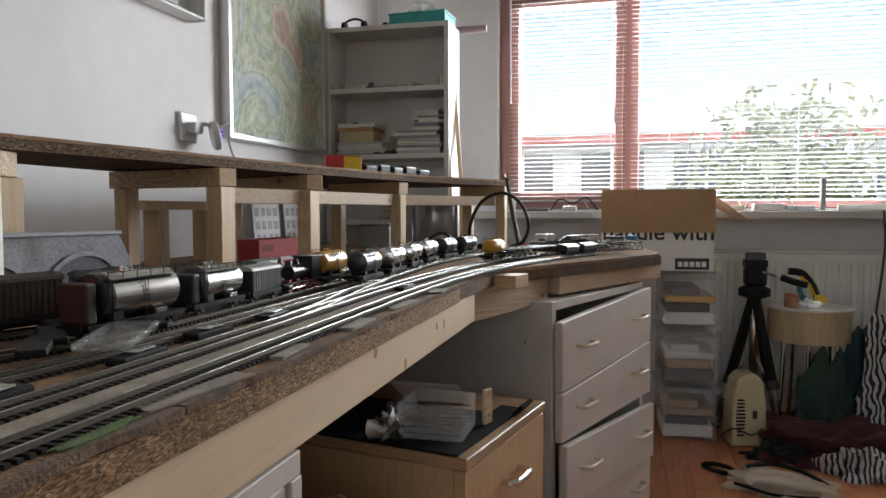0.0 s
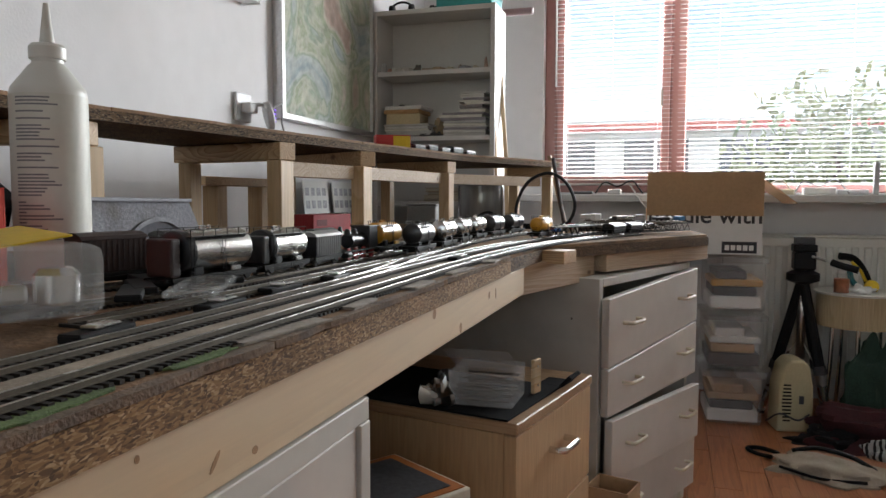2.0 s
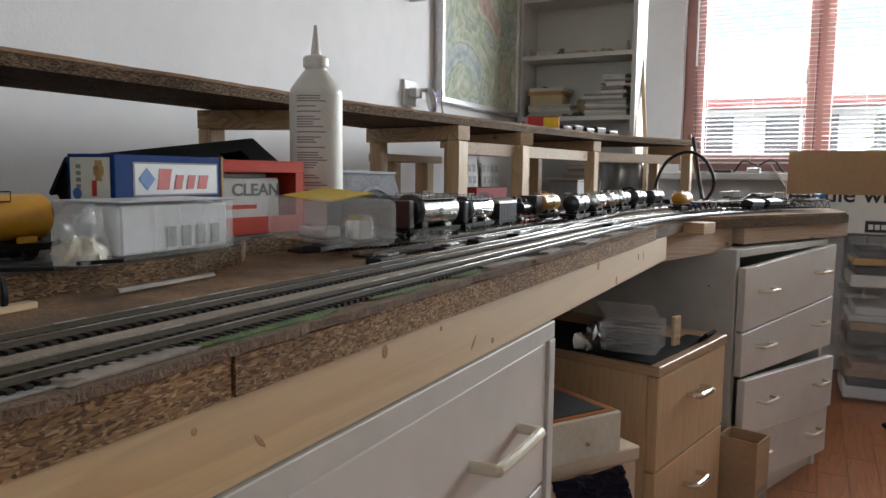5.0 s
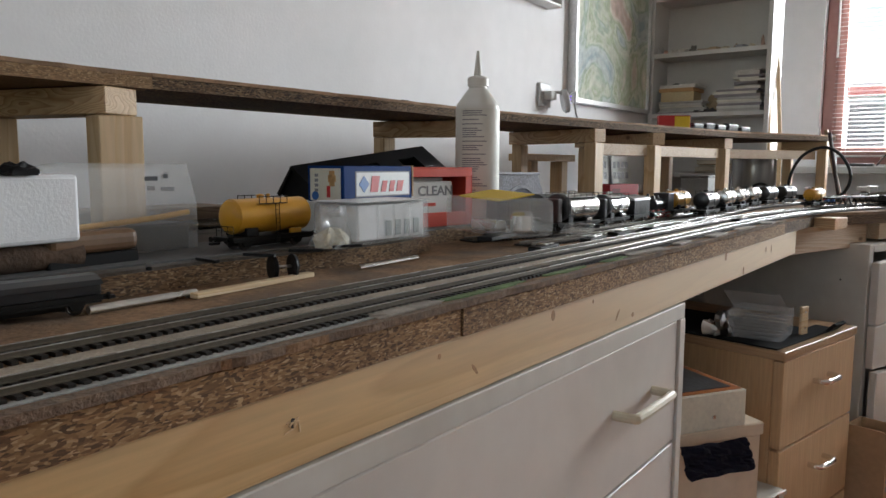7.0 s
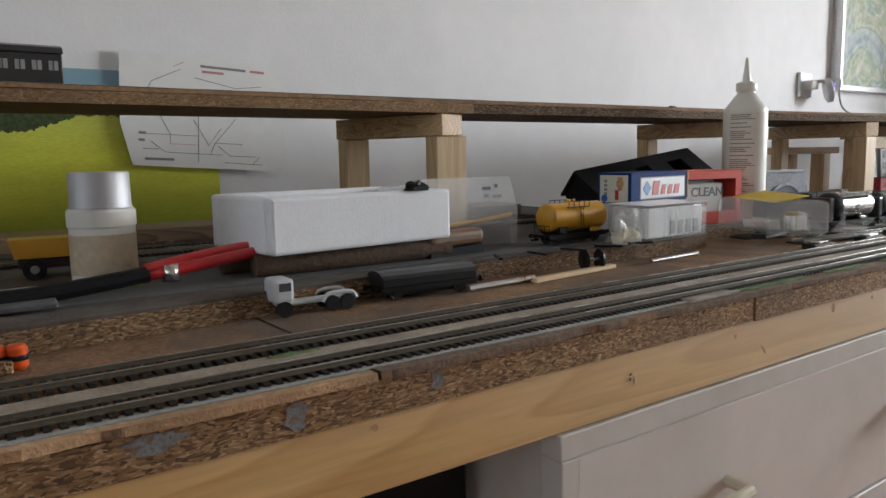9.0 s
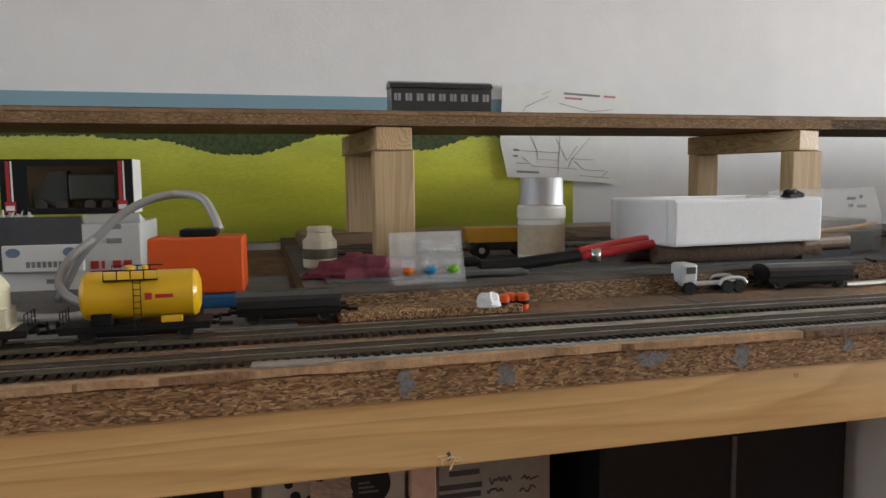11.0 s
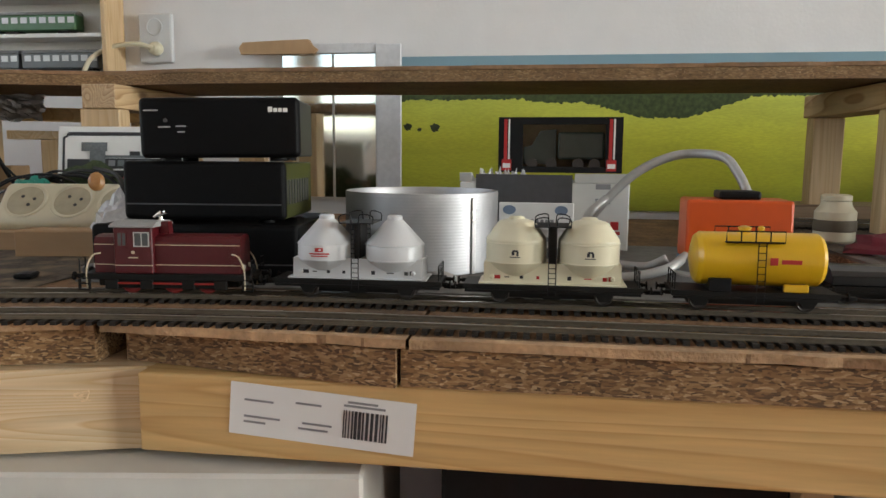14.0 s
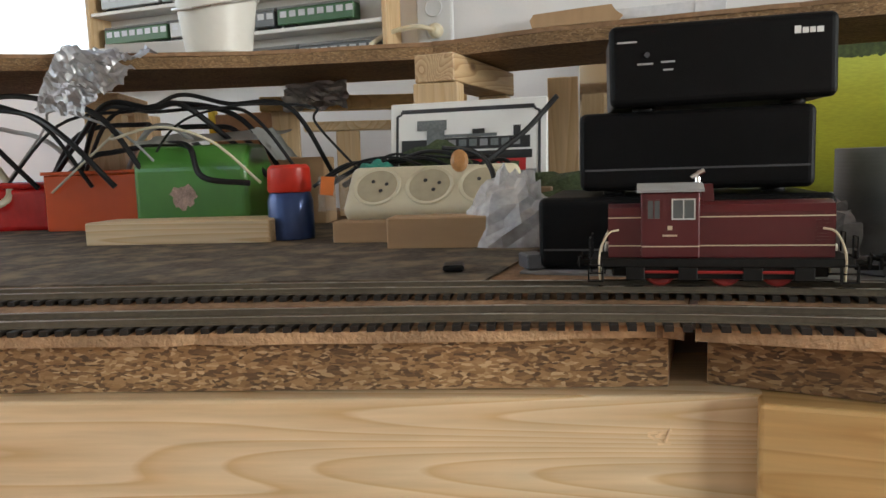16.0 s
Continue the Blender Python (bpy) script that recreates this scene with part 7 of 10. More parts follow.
for k in range(4):
    part("text_bar", box(-0.033, -0.029, -0.0008, -0.0005, 0.009 + 0.0045 * k, 0.0118 + 0.0045 * k), INKG, rb)
part("print", lathe([(0, 0), (0.004, 0.0003), (0.004, 0.0006), (0, 0.0006)], 16, m=Matrix.Translation((-0.0325, -0.0002, 0.0055)) @ Matrix.Rotation(math.pi / 2, 4, "X")), BLUE_P, rb)
decal(rb, 0.0, 0.018, 0.104, 0.0048, 0.0262, WHITE_S, "panel", "white panel")
decal(rb, -0.0002, 0.0165, 0.1055, 0.0036, 0.0274, INKG, "panel_border")
part("emblem", box(-0.0055, 0.0055, -0.0055, 0.0055, 0, 0.0004), BLUE_P, rb, m=Matrix.Translation((0.0004, 0.029, 0.0155)) @ Matrix.Rotation(math.pi / 2, 4, "Y") @ Matrix.Rotation(math.pi / 4, 4, "Z"))
for c_, w_, h_ in ((0.046, 0.015, 0.0150), (0.0610, 0.011, 0.0105), (0.0740, 0.011, 0.0105), (0.0875, 0.013, 0.0105)):
    part("logo_block", slab([(c_ - w_ / 2, 0.008), (c_ + w_ / 2 - 0.003, 0.008), (c_ + w_ / 2, 0.008 + h_), (c_ - w_ / 2 + 0.003, 0.008 + h_)], 0.0003, 0.0008), RED_P, rb, m=Matrix(((0, 0, 1, 0), (1, 0, 0, 0), (0, 1, 0, 0), (0, 0, 0, 1))))
part("torn_tape", box(-0.012, 0.0007, 0.1095, 0.1125, 0.002, 0.033, 0.0004), CARD, rb, "strip of brown tape")
pc = thing("model_carton", "pale carton lying under a blue model carton", "box", pose(-0.246, 1.110, 0.6523, 0, 0, 6))
part("carton", box(-0.060, 0.0, 0.0, 0.124, 0, 0.0358, 0.0008), PALEBOX, pc)
bars(pc, 0.0003, 0.02, 0.10, 0.008, 0.028, 3, 71, INKG)
ce = thing("cleaner_carton", "open red carton with a white pack of track cleaner inside", "box", pose(-0.254, 1.241, 0.6524, 0, 0, -8) @ Matrix.Diagonal((1.1, 1.15, 1.0, 1.0)))
RED_C = mat("red_carton", (0.66, 0.07, 0.04), 0.45, var=0.05, scale=20)
for nm, args in (("top", (-0.055, 0.0, 0.0, 0.090, 0.0700, 0.0715)), ("front_rim", (-0.0014, 0.0, 0.0, 0.090, 0.0600, 0.0699)), ("side", (-0.055, 0.0, 0.0885, 0.090, 0.0, 0.0699)), ("front_rim", (-0.0014, 0.0, 0.0795, 0.0884, 0.0, 0.0599)), ("front_rim", (-0.0014, 0.0, 0.0, 0.0794, 0.0, 0.0170)), ("back", (-0.055, -0.0535, 0.0, 0.0884, 0.0, 0.0699)), ("base", (-0.0534, -0.0015, 0.0, 0.0884, 0.0, 0.0012))):
    part(nm, box(*args, 0.0003), RED_C, ce)
part("inner_pack", box(-0.045, -0.007, 0.003, 0.066, 0.0014, 0.0545, 0.0015), PAPER, ce, "white inner pack")
part("inner_flap", box(-0.045, -0.012, 0.010, 0.056, 0.0547, 0.0590, 0.001), mat("grey_flap", (0.42, 0.43, 0.42), 0.5, var=0.2, scale=40), ce, "greyish folded flap")
words("CLEAN", 0.0165, INKG, ce, facing(-0.0068, 0.014, 0.0375), bold=0.0003)
part("text_bar", box(-0.0071, -0.0068, 0.008, 0.040, 0.0245, 0.0285), RED_C, ce)
rf = thing("black_roof_piece", "black plastic model station roof lying tilted with openings", "model roof", pose(-0.404, 1.197, 0.6527, 6.6, 0, 1.5) @ Matrix.Diagonal((1.17, 1.30, 1.17, 1.0)))
HX, HZ, RL, EX_ = 0.052, 0.040, 0.208, 0.062     # eave reach, drop of the slope, length, height of the ridge
sl = math.hypot(HX, HZ)
tilt = Matrix.Translation((0, 0, EX_)) @ Matrix.Rotation(math.atan2(HZ, HX), 4, "Y")
holes = ((0.030, 0.054), (0.088, 0.112), (0.146, 0.176))
edges = [0.0] + [v for h in holes for v in h] + [RL]
for k in range(0, len(edges), 2):
    part("slope_panel", box(0.016, sl - 0.016, edges[k], edges[k + 1], -0.003, 0.0), BLACK, rf, m=tilt)
part("slope_panel", box(0.0, 0.016, 0.0, RL, -0.003, 0.0), BLACK, rf, m=tilt)
part("slope_panel", box(sl - 0.016, sl, 0.0, RL, -0.003, 0.0), BLACK, rf, m=tilt)
part("rear_slope", prism([(0.0, EX_), (-0.026, EX_ - 0.030), (-0.023, EX_ - 0.032), (0.0, EX_ - 0.004)], 0, RL), BLACK, rf)
for y in (0.004, RL - 0.010):
    part("gable", prism([(-0.022, EX_ - 0.031), (0.0, EX_ - 0.005), (HX - 0.006, EX_ - HZ - 0.001), (HX - 0.012, 0.006), (-0.008, 0.006)], y, y + 0.003), BLACK, rf)
part("rear_wall", prism([(-0.022, EX_ - 0.032), (-0.008, 0.004), (-0.005, 0.004), (-0.019, EX_ - 0.032)], 0.007, RL - 0.011), BLACK, rf)
tagged(part("roof_prop", box(-0.010, 0.010, -0.008, 0.008, 0, 0.022, 0.001), BLACK, m=pose(-0.400, 1.350, 0.6522)), "black plastic block propping up the model roof", "plastic block")

# glue bottle
gb = thing("glue_bottle", "white plastic glue bottle with a long nozzle and grey print", "glue bottle", pose(-0.303, 1.448, ZS))
BOT = mat("bottle_plastic", (0.70, 0.69, 0.64), 0.35, var=0.03, scale=10)
part("bottle", lathe([(0.028, 0), (0.0305, 0.003), (0.031, 0.01), (0.031, 0.173), (0.0298, 0.178), (0.0160, 0.1965), (0.0128, 0.200), (0.0128, 0.203), (0, 0.203)], 44), BOT, gb)
part("cap", lathe([(0.0145, 0.2032), (0.015, 0.205), (0.015, 0.2135), (0.013, 0.216), (0.007, 0.2175), (0, 0.2178)], 28), BOT, gb)
part("nozzle", lathe([(0.0062, 0.2179), (0.0055, 0.224), (0.0022, 0.252), (0, 0.2525)], 20), BOT, gb)
part("label", lathe([(0.0312, 0.03), (0.0313, 0.03), (0.0313, 0.171), (0.0312, 0.171)], 44), mat("bottle_label", (0.66, 0.65, 0.58), 0.5, var=0.04), gb)
r = random.Random(3)
z = 0.168
while z > 0.045:
    a0 = radians(-98)
    ln = r.uniform(0.55, 1.0) * radians(68) if r.random() > 0.22 else radians(15)
    bm = bmesh.new()
    vs = []
    for k in range(9):
        a = a0 + ln * k / 8
        vs.append([bm.verts.new((0.0315 * math.cos(a), 0.0315 * math.sin(a), zz)) for zz in (z - 0.0014, z)])
    for p, q in zip(vs, vs[1:]):
        bm.faces.new((p[0], q[0], q[1], p[1]))
    part("text_bar", bm, INKG, gb)
    z -= r.choice((0.0029, 0.0029, 0.0029, 0.006))
# clear pack with a yellow label in front of the bottle
yb = thing("yellow_label_pack", "clear blister tray with a yellow label and metal parts", "blister pack", pose(-0.155, 1.290, ZS + 0.0172, 0, 0, 66))
part("tray", box(-0.048, 0.010, -0.078, 0.060, 0, 0.040, 0.007, 2), MILKY, yb).visible_shadow = False
bm = box(-0.024, 0.022, -0.046, 0.036, -0.0006, 0.0006, 0.0003)
part("label", bm, YEL_P, yb, "yellow card label", m=pose(-0.020, -0.004, 0.0425, 2, -8, 0))
part("metal_part", lathe([(0.010, 0), (0.013, 0.002), (0.013, 0.018), (0.009, 0.022), (0, 0.022)], 20, m=pose(0.0, -0.03, 0.002)), CHROME, yb)
part("metal_part", box(-0.03, -0.012, -0.02, 0.03, 0.002, 0.014, 0.003, 2), STEEL, yb)
tagged(part("plastic_sheet", box(-0.02, 0.018, -0.038, 0.045, 0, 0.006, 0.002, 2), MILKY, m=pose(-0.125, 1.415, ZS + 0.0106, 2, 0, 22)), "flat clear plastic sheet by the sidings", "plastic sheet")
for i in range(7):
    tagged(part("track_piece", box(-0.009, 0.009, -0.035, 0.035, 0, 0.005, 0.001), BLACK, m=pose(-0.155 - 0.02 * (i % 3), 1.27 + 0.034 * i, ZS + 0.0102 + 0.0002 * i, 0, 0, 10 + 9 * i)), "loose black track piece", "track piece")
tagged(part("dark_tarp", lump(0.05, 0.12, 0.020, 31, 0.3), DGREY, m=pose(-0.45, 1.53, ZS + 0.0003, 0, 0, 8)), "dark grey crumpled plastic sheet behind the packs", "plastic sheet")

# stone viaduct wall
ST = mat("grey_stone_print", (0.26, 0.26, 0.29), 0.8, var=0.35, scale=55, bump=0.4, spot=(0.16, 0.13, 0.11), spot_scale=18, spot_amt=0.5)
vw = thing("viaduct_wall", "grey stone model viaduct wall with two blind arches", "model wall", pose(-0.340, 1.452, ZS) @ Matrix.Scale(0.88, 4))
TOYZ = Matrix(((0, 0, 1, 0), (1, 0, 0, 0), (0, 1, 0, 0), (0, 0, 0, 1)))
out = [(0, 0), (0.290, 0), (0.290, 0.055), (0.270, 0.088), (0.0, 0.092)]
part("wall", slab(out, -0.014, 0), ST, vw, m=TOYZ)
part("coping", box(-0.017, 0.003, -0.002, 0.272, 0.0905, 0.0955, 0.001), mat("pale_coping", (0.36, 0.36, 0.40), 0.7, var=0.15), vw, m=pose(0, 0, 0, -0.6))
for yc in (0.058, 0.205):
    arc = [(math.cos(a), math.sin(a)) for a in [math.pi * k / 18 for k in range(19)]]
    pts = [(yc - 0.056, 0.0), (yc + 0.056, 0.0)] + [(yc + 0.056 * c, 0.026 + 0.037 * s_) for c, s_ in arc]
    part("arch_infill", slab(pts, 0.0001, 0.0008), mat("arch_dark", (0.10, 0.10, 0.12), 0.8, var=0.3, scale=40), vw, m=TOYZ)
    bm = bmesh.new()
    for (c0, s0), (c1, s1) in zip(arc, arc[1:]):
        q = [bm.verts.new((yc + (0.056 + d) * c_, 0.026 + (0.037 + d) * s_, 0.0016)) for c_, s_, d in ((c0, s0, 0), (c1, s1, 0), (c1, s1, 0.006), (c0, s0, 0.006))]
        bm.faces.new(q)
    bmesh.ops.remove_doubles(bm, verts=bm.verts, dist=0.00001)
    bmesh.ops.solidify(bm, geom=bm.faces[:], thickness=0.0014)
    part("arch_ring", bm, mat("arch_stone", (0.30, 0.30, 0.33), 0.8, var=0.3, scale=120), vw, m=TOYZ)

# ---- on the upper shelf ----
uc = thing("black_coach", "black four-axle model coach body with silver windows", "model coach", pose(-0.475, 0.49, ZU + 0.0205))
part("body", box(-0.013, 0.013, -0.064, 0.064, 0.0, 0.031, 0.001), TARBLACK, uc)
part("roof", prism([(-0.0145, 0.0312), (0.0145, 0.0312), (0.010, 0.037), (0.0, 0.040), (-0.010, 0.037)], -0.065, 0.065), TARBLACK, uc)
for i in range(9):
    y = -0.056 + i * 0.014
    w_ = part("window", box(0.0131, 0.0137, y - 0.0042, y + 0.0042, 0.015, 0.024, 0.0005), mat("coach_window", (0.30, 0.31, 0.32), 0.15), uc)
    part("window_bar", box(0.0138, 0.0142, y - 0.0004, y + 0.0004, 0.015, 0.024), TARBLACK, w_)
part("step_board", box(0.013, 0.0155, -0.062, 0.062, 0.0015, 0.003), TARBLACK, uc)
for y in (-0.045, 0.045):
    part("bogie", box(-0.011, 0.011, y - 0.012, y + 0.012, -0.0045, -0.0002, 0.001), DARKM, uc)
for k, (x, y) in enumerate(((-0.49, 1.20), (-0.44, 1.86), (-0.42, 1.43))):
    tagged(part("shelf_scrap", lump(0.006, 0.012, 0.006, k + 40), BLACK, m=pose(x, y, ZU + 0.0165)), "small black scrap on the raised line", "plastic scrap")
# stock and a carton near the far end of the upper line
rc = thing("red_carton", "red and yellow loco carton at the end of the raised line", "box", pose(-0.395, 2.515, ZU + 0.0165, 0, 0, -58) @ Matrix.Scale(0.82, 4))
part("carton", box(-0.03, 0.0, -0.05, 0.05, 0, 0.056, 0.001), RED_P, rc)
decal(rc, 0.0, 0.0, 0.048, 0.008, 0.053, YEL_P, "panel", "yellow panel")
decal(rc, 0.0, -0.045, -0.01, 0.012, 0.018, PAPER, "text_bar")
UMID = [((a[0] * 0.62 + b[0] * 0.38), (a[1] * 0.62 + b[1] * 0.38)) for a, b in zip(UF, UB)]
for k, (y, L, h) in enumerate(((2.585, 0.060, 0.005), (2.650, 0.055, 0.009), (2.712, 0.052, 0.006), (2.775, 0.060, 0.011), (2.845, 0.062, 0.006))):
    pale = k in (1, 4)
    van(("low black model wagon on the raised line", "low black model wagon with a grey top on the raised line")[pale], on_track(UMID, y, ZU + 0.0223), L, h, BLACK, mat("van_grey", (0.26, 0.26, 0.26), 0.4, var=0.1) if pale else TARBLACK, group="raised line stock", boards=k != 2)
fc = thing("flat_carton", "flat brown carton behind the raised stock", "box", pose(-0.50, 2.72, ZU + 0.016, 0, 0, -20))
part("carton", box(-0.04, 0.0, -0.07, 0.07, 0, 0.034, 0.001), CARD, fc)

# ---- on the wall above the layout ----


def landscape(name):
    """A printed photograph of a yellow-green rape field under a blue sky."""
    m = bpy.data.materials.new(name)
    m.use_nodes = True
    n, l = m.node_tree.nodes, m.node_tree.links
    tc, sp = n.new("ShaderNodeTexCoord"), n.new("ShaderNodeSeparateXYZ")
    l.new(tc.outputs["Object"], sp.inputs[0])
    nz, nf, nt = n.new("ShaderNodeTexNoise"), n.new("ShaderNodeTexNoise"), n.new("ShaderNodeTexNoise")
    nz.inputs["Scale"].default_value, nf.inputs["Scale"].default_value, nt.inputs["Scale"].default_value = 3.2, 420, 160
    mp = n.new("ShaderNodeMapping")
    mp.inputs["Scale"].default_value = (1, 0.3, 1.6)
    l.new(tc.outputs["Object"], mp.inputs["Vector"]), l.new(mp.outputs["Vector"], nf.inputs["Vector"])
    l.new(tc.outputs["Object"], nt.inputs["Vector"])
    cy = n.new("ShaderNodeCombineXYZ")
    l.new(sp.outputs["Y"], cy.inputs["Y"]), l.new(cy.outputs[0], nz.inputs["Vector"])

    def math_(op, a, b):
        q = n.new("ShaderNodeMath")
        q.operation = op
        for i, v in enumerate((a, b)):
            if isinstance(v, (int, float)):
                q.inputs[i].default_value = v
            else:
                l.new(v, q.inputs[i])
        return q.outputs[0]
    # hill line and hedge line over the length of the print
    ragged = math_("MULTIPLY", math_("SUBTRACT", nt.outputs["Fac"], 0.5), 0.010)
    hill = math_("ADD", math_("ADD", math_("MULTIPLY", math_("SUBTRACT", nz.outputs["Fac"], 0.5), 0.03), 0.136), ragged)
    nc, cl = n.new("ShaderNodeTexNoise"), n.new("ShaderNodeMapRange")
    nc.inputs["Scale"].default_value, nc.inputs["Detail"].default_value = 4.0, 0
    l.new(cy.outputs[0], nc.inputs["Vector"]), l.new(nc.outputs["Fac"], cl.inputs["Value"])
    cl.inputs["From Min"].default_value, cl.inputs["From Max"].default_value = 0.46, 0.62
    cl.inputs["To Min"].default_value, cl.inputs["To Max"].default_value = 0.030, 0.0
    line = math_("ADD", hill, cl.outputs["Result"])
    hedge = math_("ADD", math_("MULTIPLY", math_("SUBTRACT", nt.outputs["Fac"], 0.5), 0.02), 0.196)
    rp = n.new("ShaderNodeValToRGB")
    e = rp.color_ramp.elements
    e[0].position, e[0].color = 0.0, (0.30, 0.33, 0.03, 1)
    e[1].position, e[1].color = 1.0, (0.56, 0.62, 0.11, 1)
    e.new(0.25).color = (0.48, 0.51, 0.04, 1)
    e.new(0.6).color = (0.66, 0.68, 0.07, 1)
    l.new(math_("MULTIPLY", sp.outputs["Z"], 5.5), rp.inputs["Fac"])
    grain = n.new("ShaderNodeMapRange")
    grain.inputs["From Min"].default_value, grain.inputs["From Max"].default_value = 0.35, 0.65
    grain.inputs["To Min"].default_value, grain.inputs["To Max"].default_value = 0.92, 1.06
    l.new(nf.outputs["Fac"], grain.inputs["Value"])
    fld = n.new("ShaderNodeVectorMath")
    fld.operation = "SCALE"
    nb, hb = n.new("ShaderNodeTexNoise"), n.new("ShaderNodeMapRange")
    nb.inputs["Scale"].default_value, nb.inputs["Detail"].default_value = 7, 3
    mb = n.new("ShaderNodeMapping")
    mb.inputs["Scale"].default_value = (1, 0.45, 2.2)
    l.new(tc.outputs["Object"], mb.inputs["Vector"]), l.new(mb.outputs["Vector"], nb.inputs["Vector"])
    hb.inputs["From Min"].default_value, hb.inputs["From Max"].default_value = 0.35, 0.65
    hb.inputs["To Min"].default_value, hb.inputs["To Max"].default_value = 0.80, 1.10
    l.new(nb.outputs["Fac"], hb.inputs["Value"])
    l.new(rp.outputs["Color"], fld.inputs[0]), l.new(math_("MULTIPLY", grain.outputs["Result"], hb.outputs["Result"]), fld.inputs["Scale"])
    tree = n.new("ShaderNodeVectorMath")
    tree.operation = "SCALE"
    tree.inputs[0].default_value = (0.05, 0.075, 0.025)
    l.new(math_("MULTIPLY", nt.outputs["Fac"], 2.0), tree.inputs["Scale"])
    a, b = n.new("ShaderNodeMix"), n.new("ShaderNodeMix")
    a.data_type = b.data_type = "RGBA"
    l.new(math_("GREATER_THAN", sp.outputs["Z"], line), a.inputs["Factor"])
    l.new(fld.outputs[0], a.inputs["A"]), l.new(tree.outputs[0], a.inputs["B"])
    l.new(math_("GREATER_THAN", sp.outputs["Z"], hedge), b.inputs["Factor"])
    l.new(a.outputs["Result"], b.inputs["A"])
    b.inputs["B"].default_value = (0.22, 0.36, 0.44, 1)
    g = n["Principled BSDF"]
    g.inputs["Roughness"].default_value = 0.45
    l.new(b.outputs["Result"], g.inputs["Base Color"])
    return m


BUSH = mat("dark_bush_print", (0.035, 0.05, 0.018), 0.5, var=0.5, scale=90)
po = thing("landscape_poster", "long poster of a yellow-green field under blue sky", "poster", pose(WX + 0.002, -0.154, 0.645))
part("print", box(0, 0.0008, 0.0, 0.954, 0.0, 0.228), landscape("poster_print"), po)
for y, z, ry, rz in ((0.016, 0.123, 0.0075, 0.006), (0.058, 0.122, 0.0085, 0.007), (0.034, 0.119, 0.004, 0.003)):
    part("bush_print", slab([(y + ry * math.cos(k * 0.45) * (0.85 + 0.2 * math.sin(k * 2.3)), z + rz * math.sin(k * 0.45) * (0.9 + 0.15 * math.cos(k * 3.1))) for k in range(14)], 0.0008, 0.0010), BUSH, po, m=Matrix(((0, 0, 1, 0), (1, 0, 0, 0), (0, 1, 0, 0), (0, 0, 0, 1))))
rm = thing("rail_map_sheet", "white paper sheet with a grey rail network plan", "paper sheet", pose(WX + 0.006, 0.672, 0.742, -3))
FACE_X = Matrix(((0, 0, 1, 0), (1, 0, 0, 0), (0, 1, 0, 0), (0, 0, 0, 1)))
part("sheet", slab([(0.004, 0.002), (0.150, 0.0), (0.226, -0.002), (0.230, 0.030), (0.222, 0.158), (0.09, 0.160), (-0.012, 0.158), (-0.012, 0.060)], 0.0060, 0.0066), PAPER, rm, m=FACE_X)
GRP, RDP = mat("grey_route_print", (0.20, 0.20, 0.22), 0.6), mat("pale_red_print", (0.50, 0.20, 0.21), 0.6)
for k, pts in enumerate((((0.02, 0.047), (0.095, 0.047)), ((0.055, 0.046), (0.055, 0.034), (0.095, 0.034)), ((0.028, 0.037), (0.048, 0.022), (0.130, 0.021)), ((0.018, 0.026), (0.040, 0.026)), ((0.040, 0.075), (0.056, 0.046)), ((0.150, 0.075), (0.118, 0.036), (0.112, 0.020)), ((0.118, 0.038), (0.160, 0.038)), ((0.124, 0.034), (0.142, 0.020), (0.182, 0.020)), ((0.134, 0.010), (0.192, 0.008)), ((0.188, 0.020), (0.176, 0.008)), ((0.095, 0.075), (0.095, 0.010)), ((0.088, 0.070), (0.110, 0.034), (0.128, 0.060)), ((0.070, 0.140), (0.030, 0.120), (0.020, 0.100)), ((0.090, 0.130), (0.150, 0.120), (0.190, 0.126)), ((0.060, 0.143), (0.074, 0.150)))):
    part("route_line", tube([(0.0069, y, z) for y, z in pts], 0.00045, 4), RDP if k in (1, 14) else GRP, rm)
for y0, y1, z, mt in ((0.098, 0.165, 0.1455, GRP), (0.172, 0.194, 0.1455, RDP), (0.100, 0.132, 0.138, RDP), (0.012, 0.022, 0.046, GRP), (0.012, 0.020, 0.036, GRP), (0.020, 0.060, 0.010, GRP)):
    decal(rm, 0.0067, y0, y1, z, z + 0.0035, mt, "text_bar")
# socket with a plug-in lamp and its cable
so = thing("wall_socket", "white double wall socket with a plug-in violet lamp", "socket", pose(WX + 0.0005, 2.455, 0.930) @ Matrix.Scale(0.8, 4))
part("plate", box(0, 0.012, -0.04, 0.04, -0.042, 0.042, 0.004, 2), WHITE_S, so)
part("adapter", box(0.0122, 0.045, -0.02, 0.022, -0.018, 0.012, 0.004, 2), mat("grey_adapter", (0.45, 0.44, 0.43), 0.4), so)
part("lamp_disc", lathe([(0, -0.012), (0.03, -0.012), (0.034, -0.008), (0.034, 0.006), (0.028, 0.011), (0, 0.012)], 30, m=Matrix.Translation((0.062, 0.055, -0.02)) @ Matrix.Rotation(radians(75), 4, "Y") @ Matrix.Rotation(radians(-40), 4, "X") @ Matrix.Scale(1.25, 4, (1, 0, 0))), mat("grey_lamp_shell", (0.5, 0.49, 0.5), 0.35), so, "grey oval lamp body")
part("arm", tube([(0.03, 0.0, 0.005), (0.05, 0.03, 0.01), (0.06, 0.05, 0.0)], 0.006, 8, smooth=4), MATS["grey_adapter"], so)
UVM = mat("violet_diode", (0.25, 0.12, 0.8), 0.3, emit=0.9)
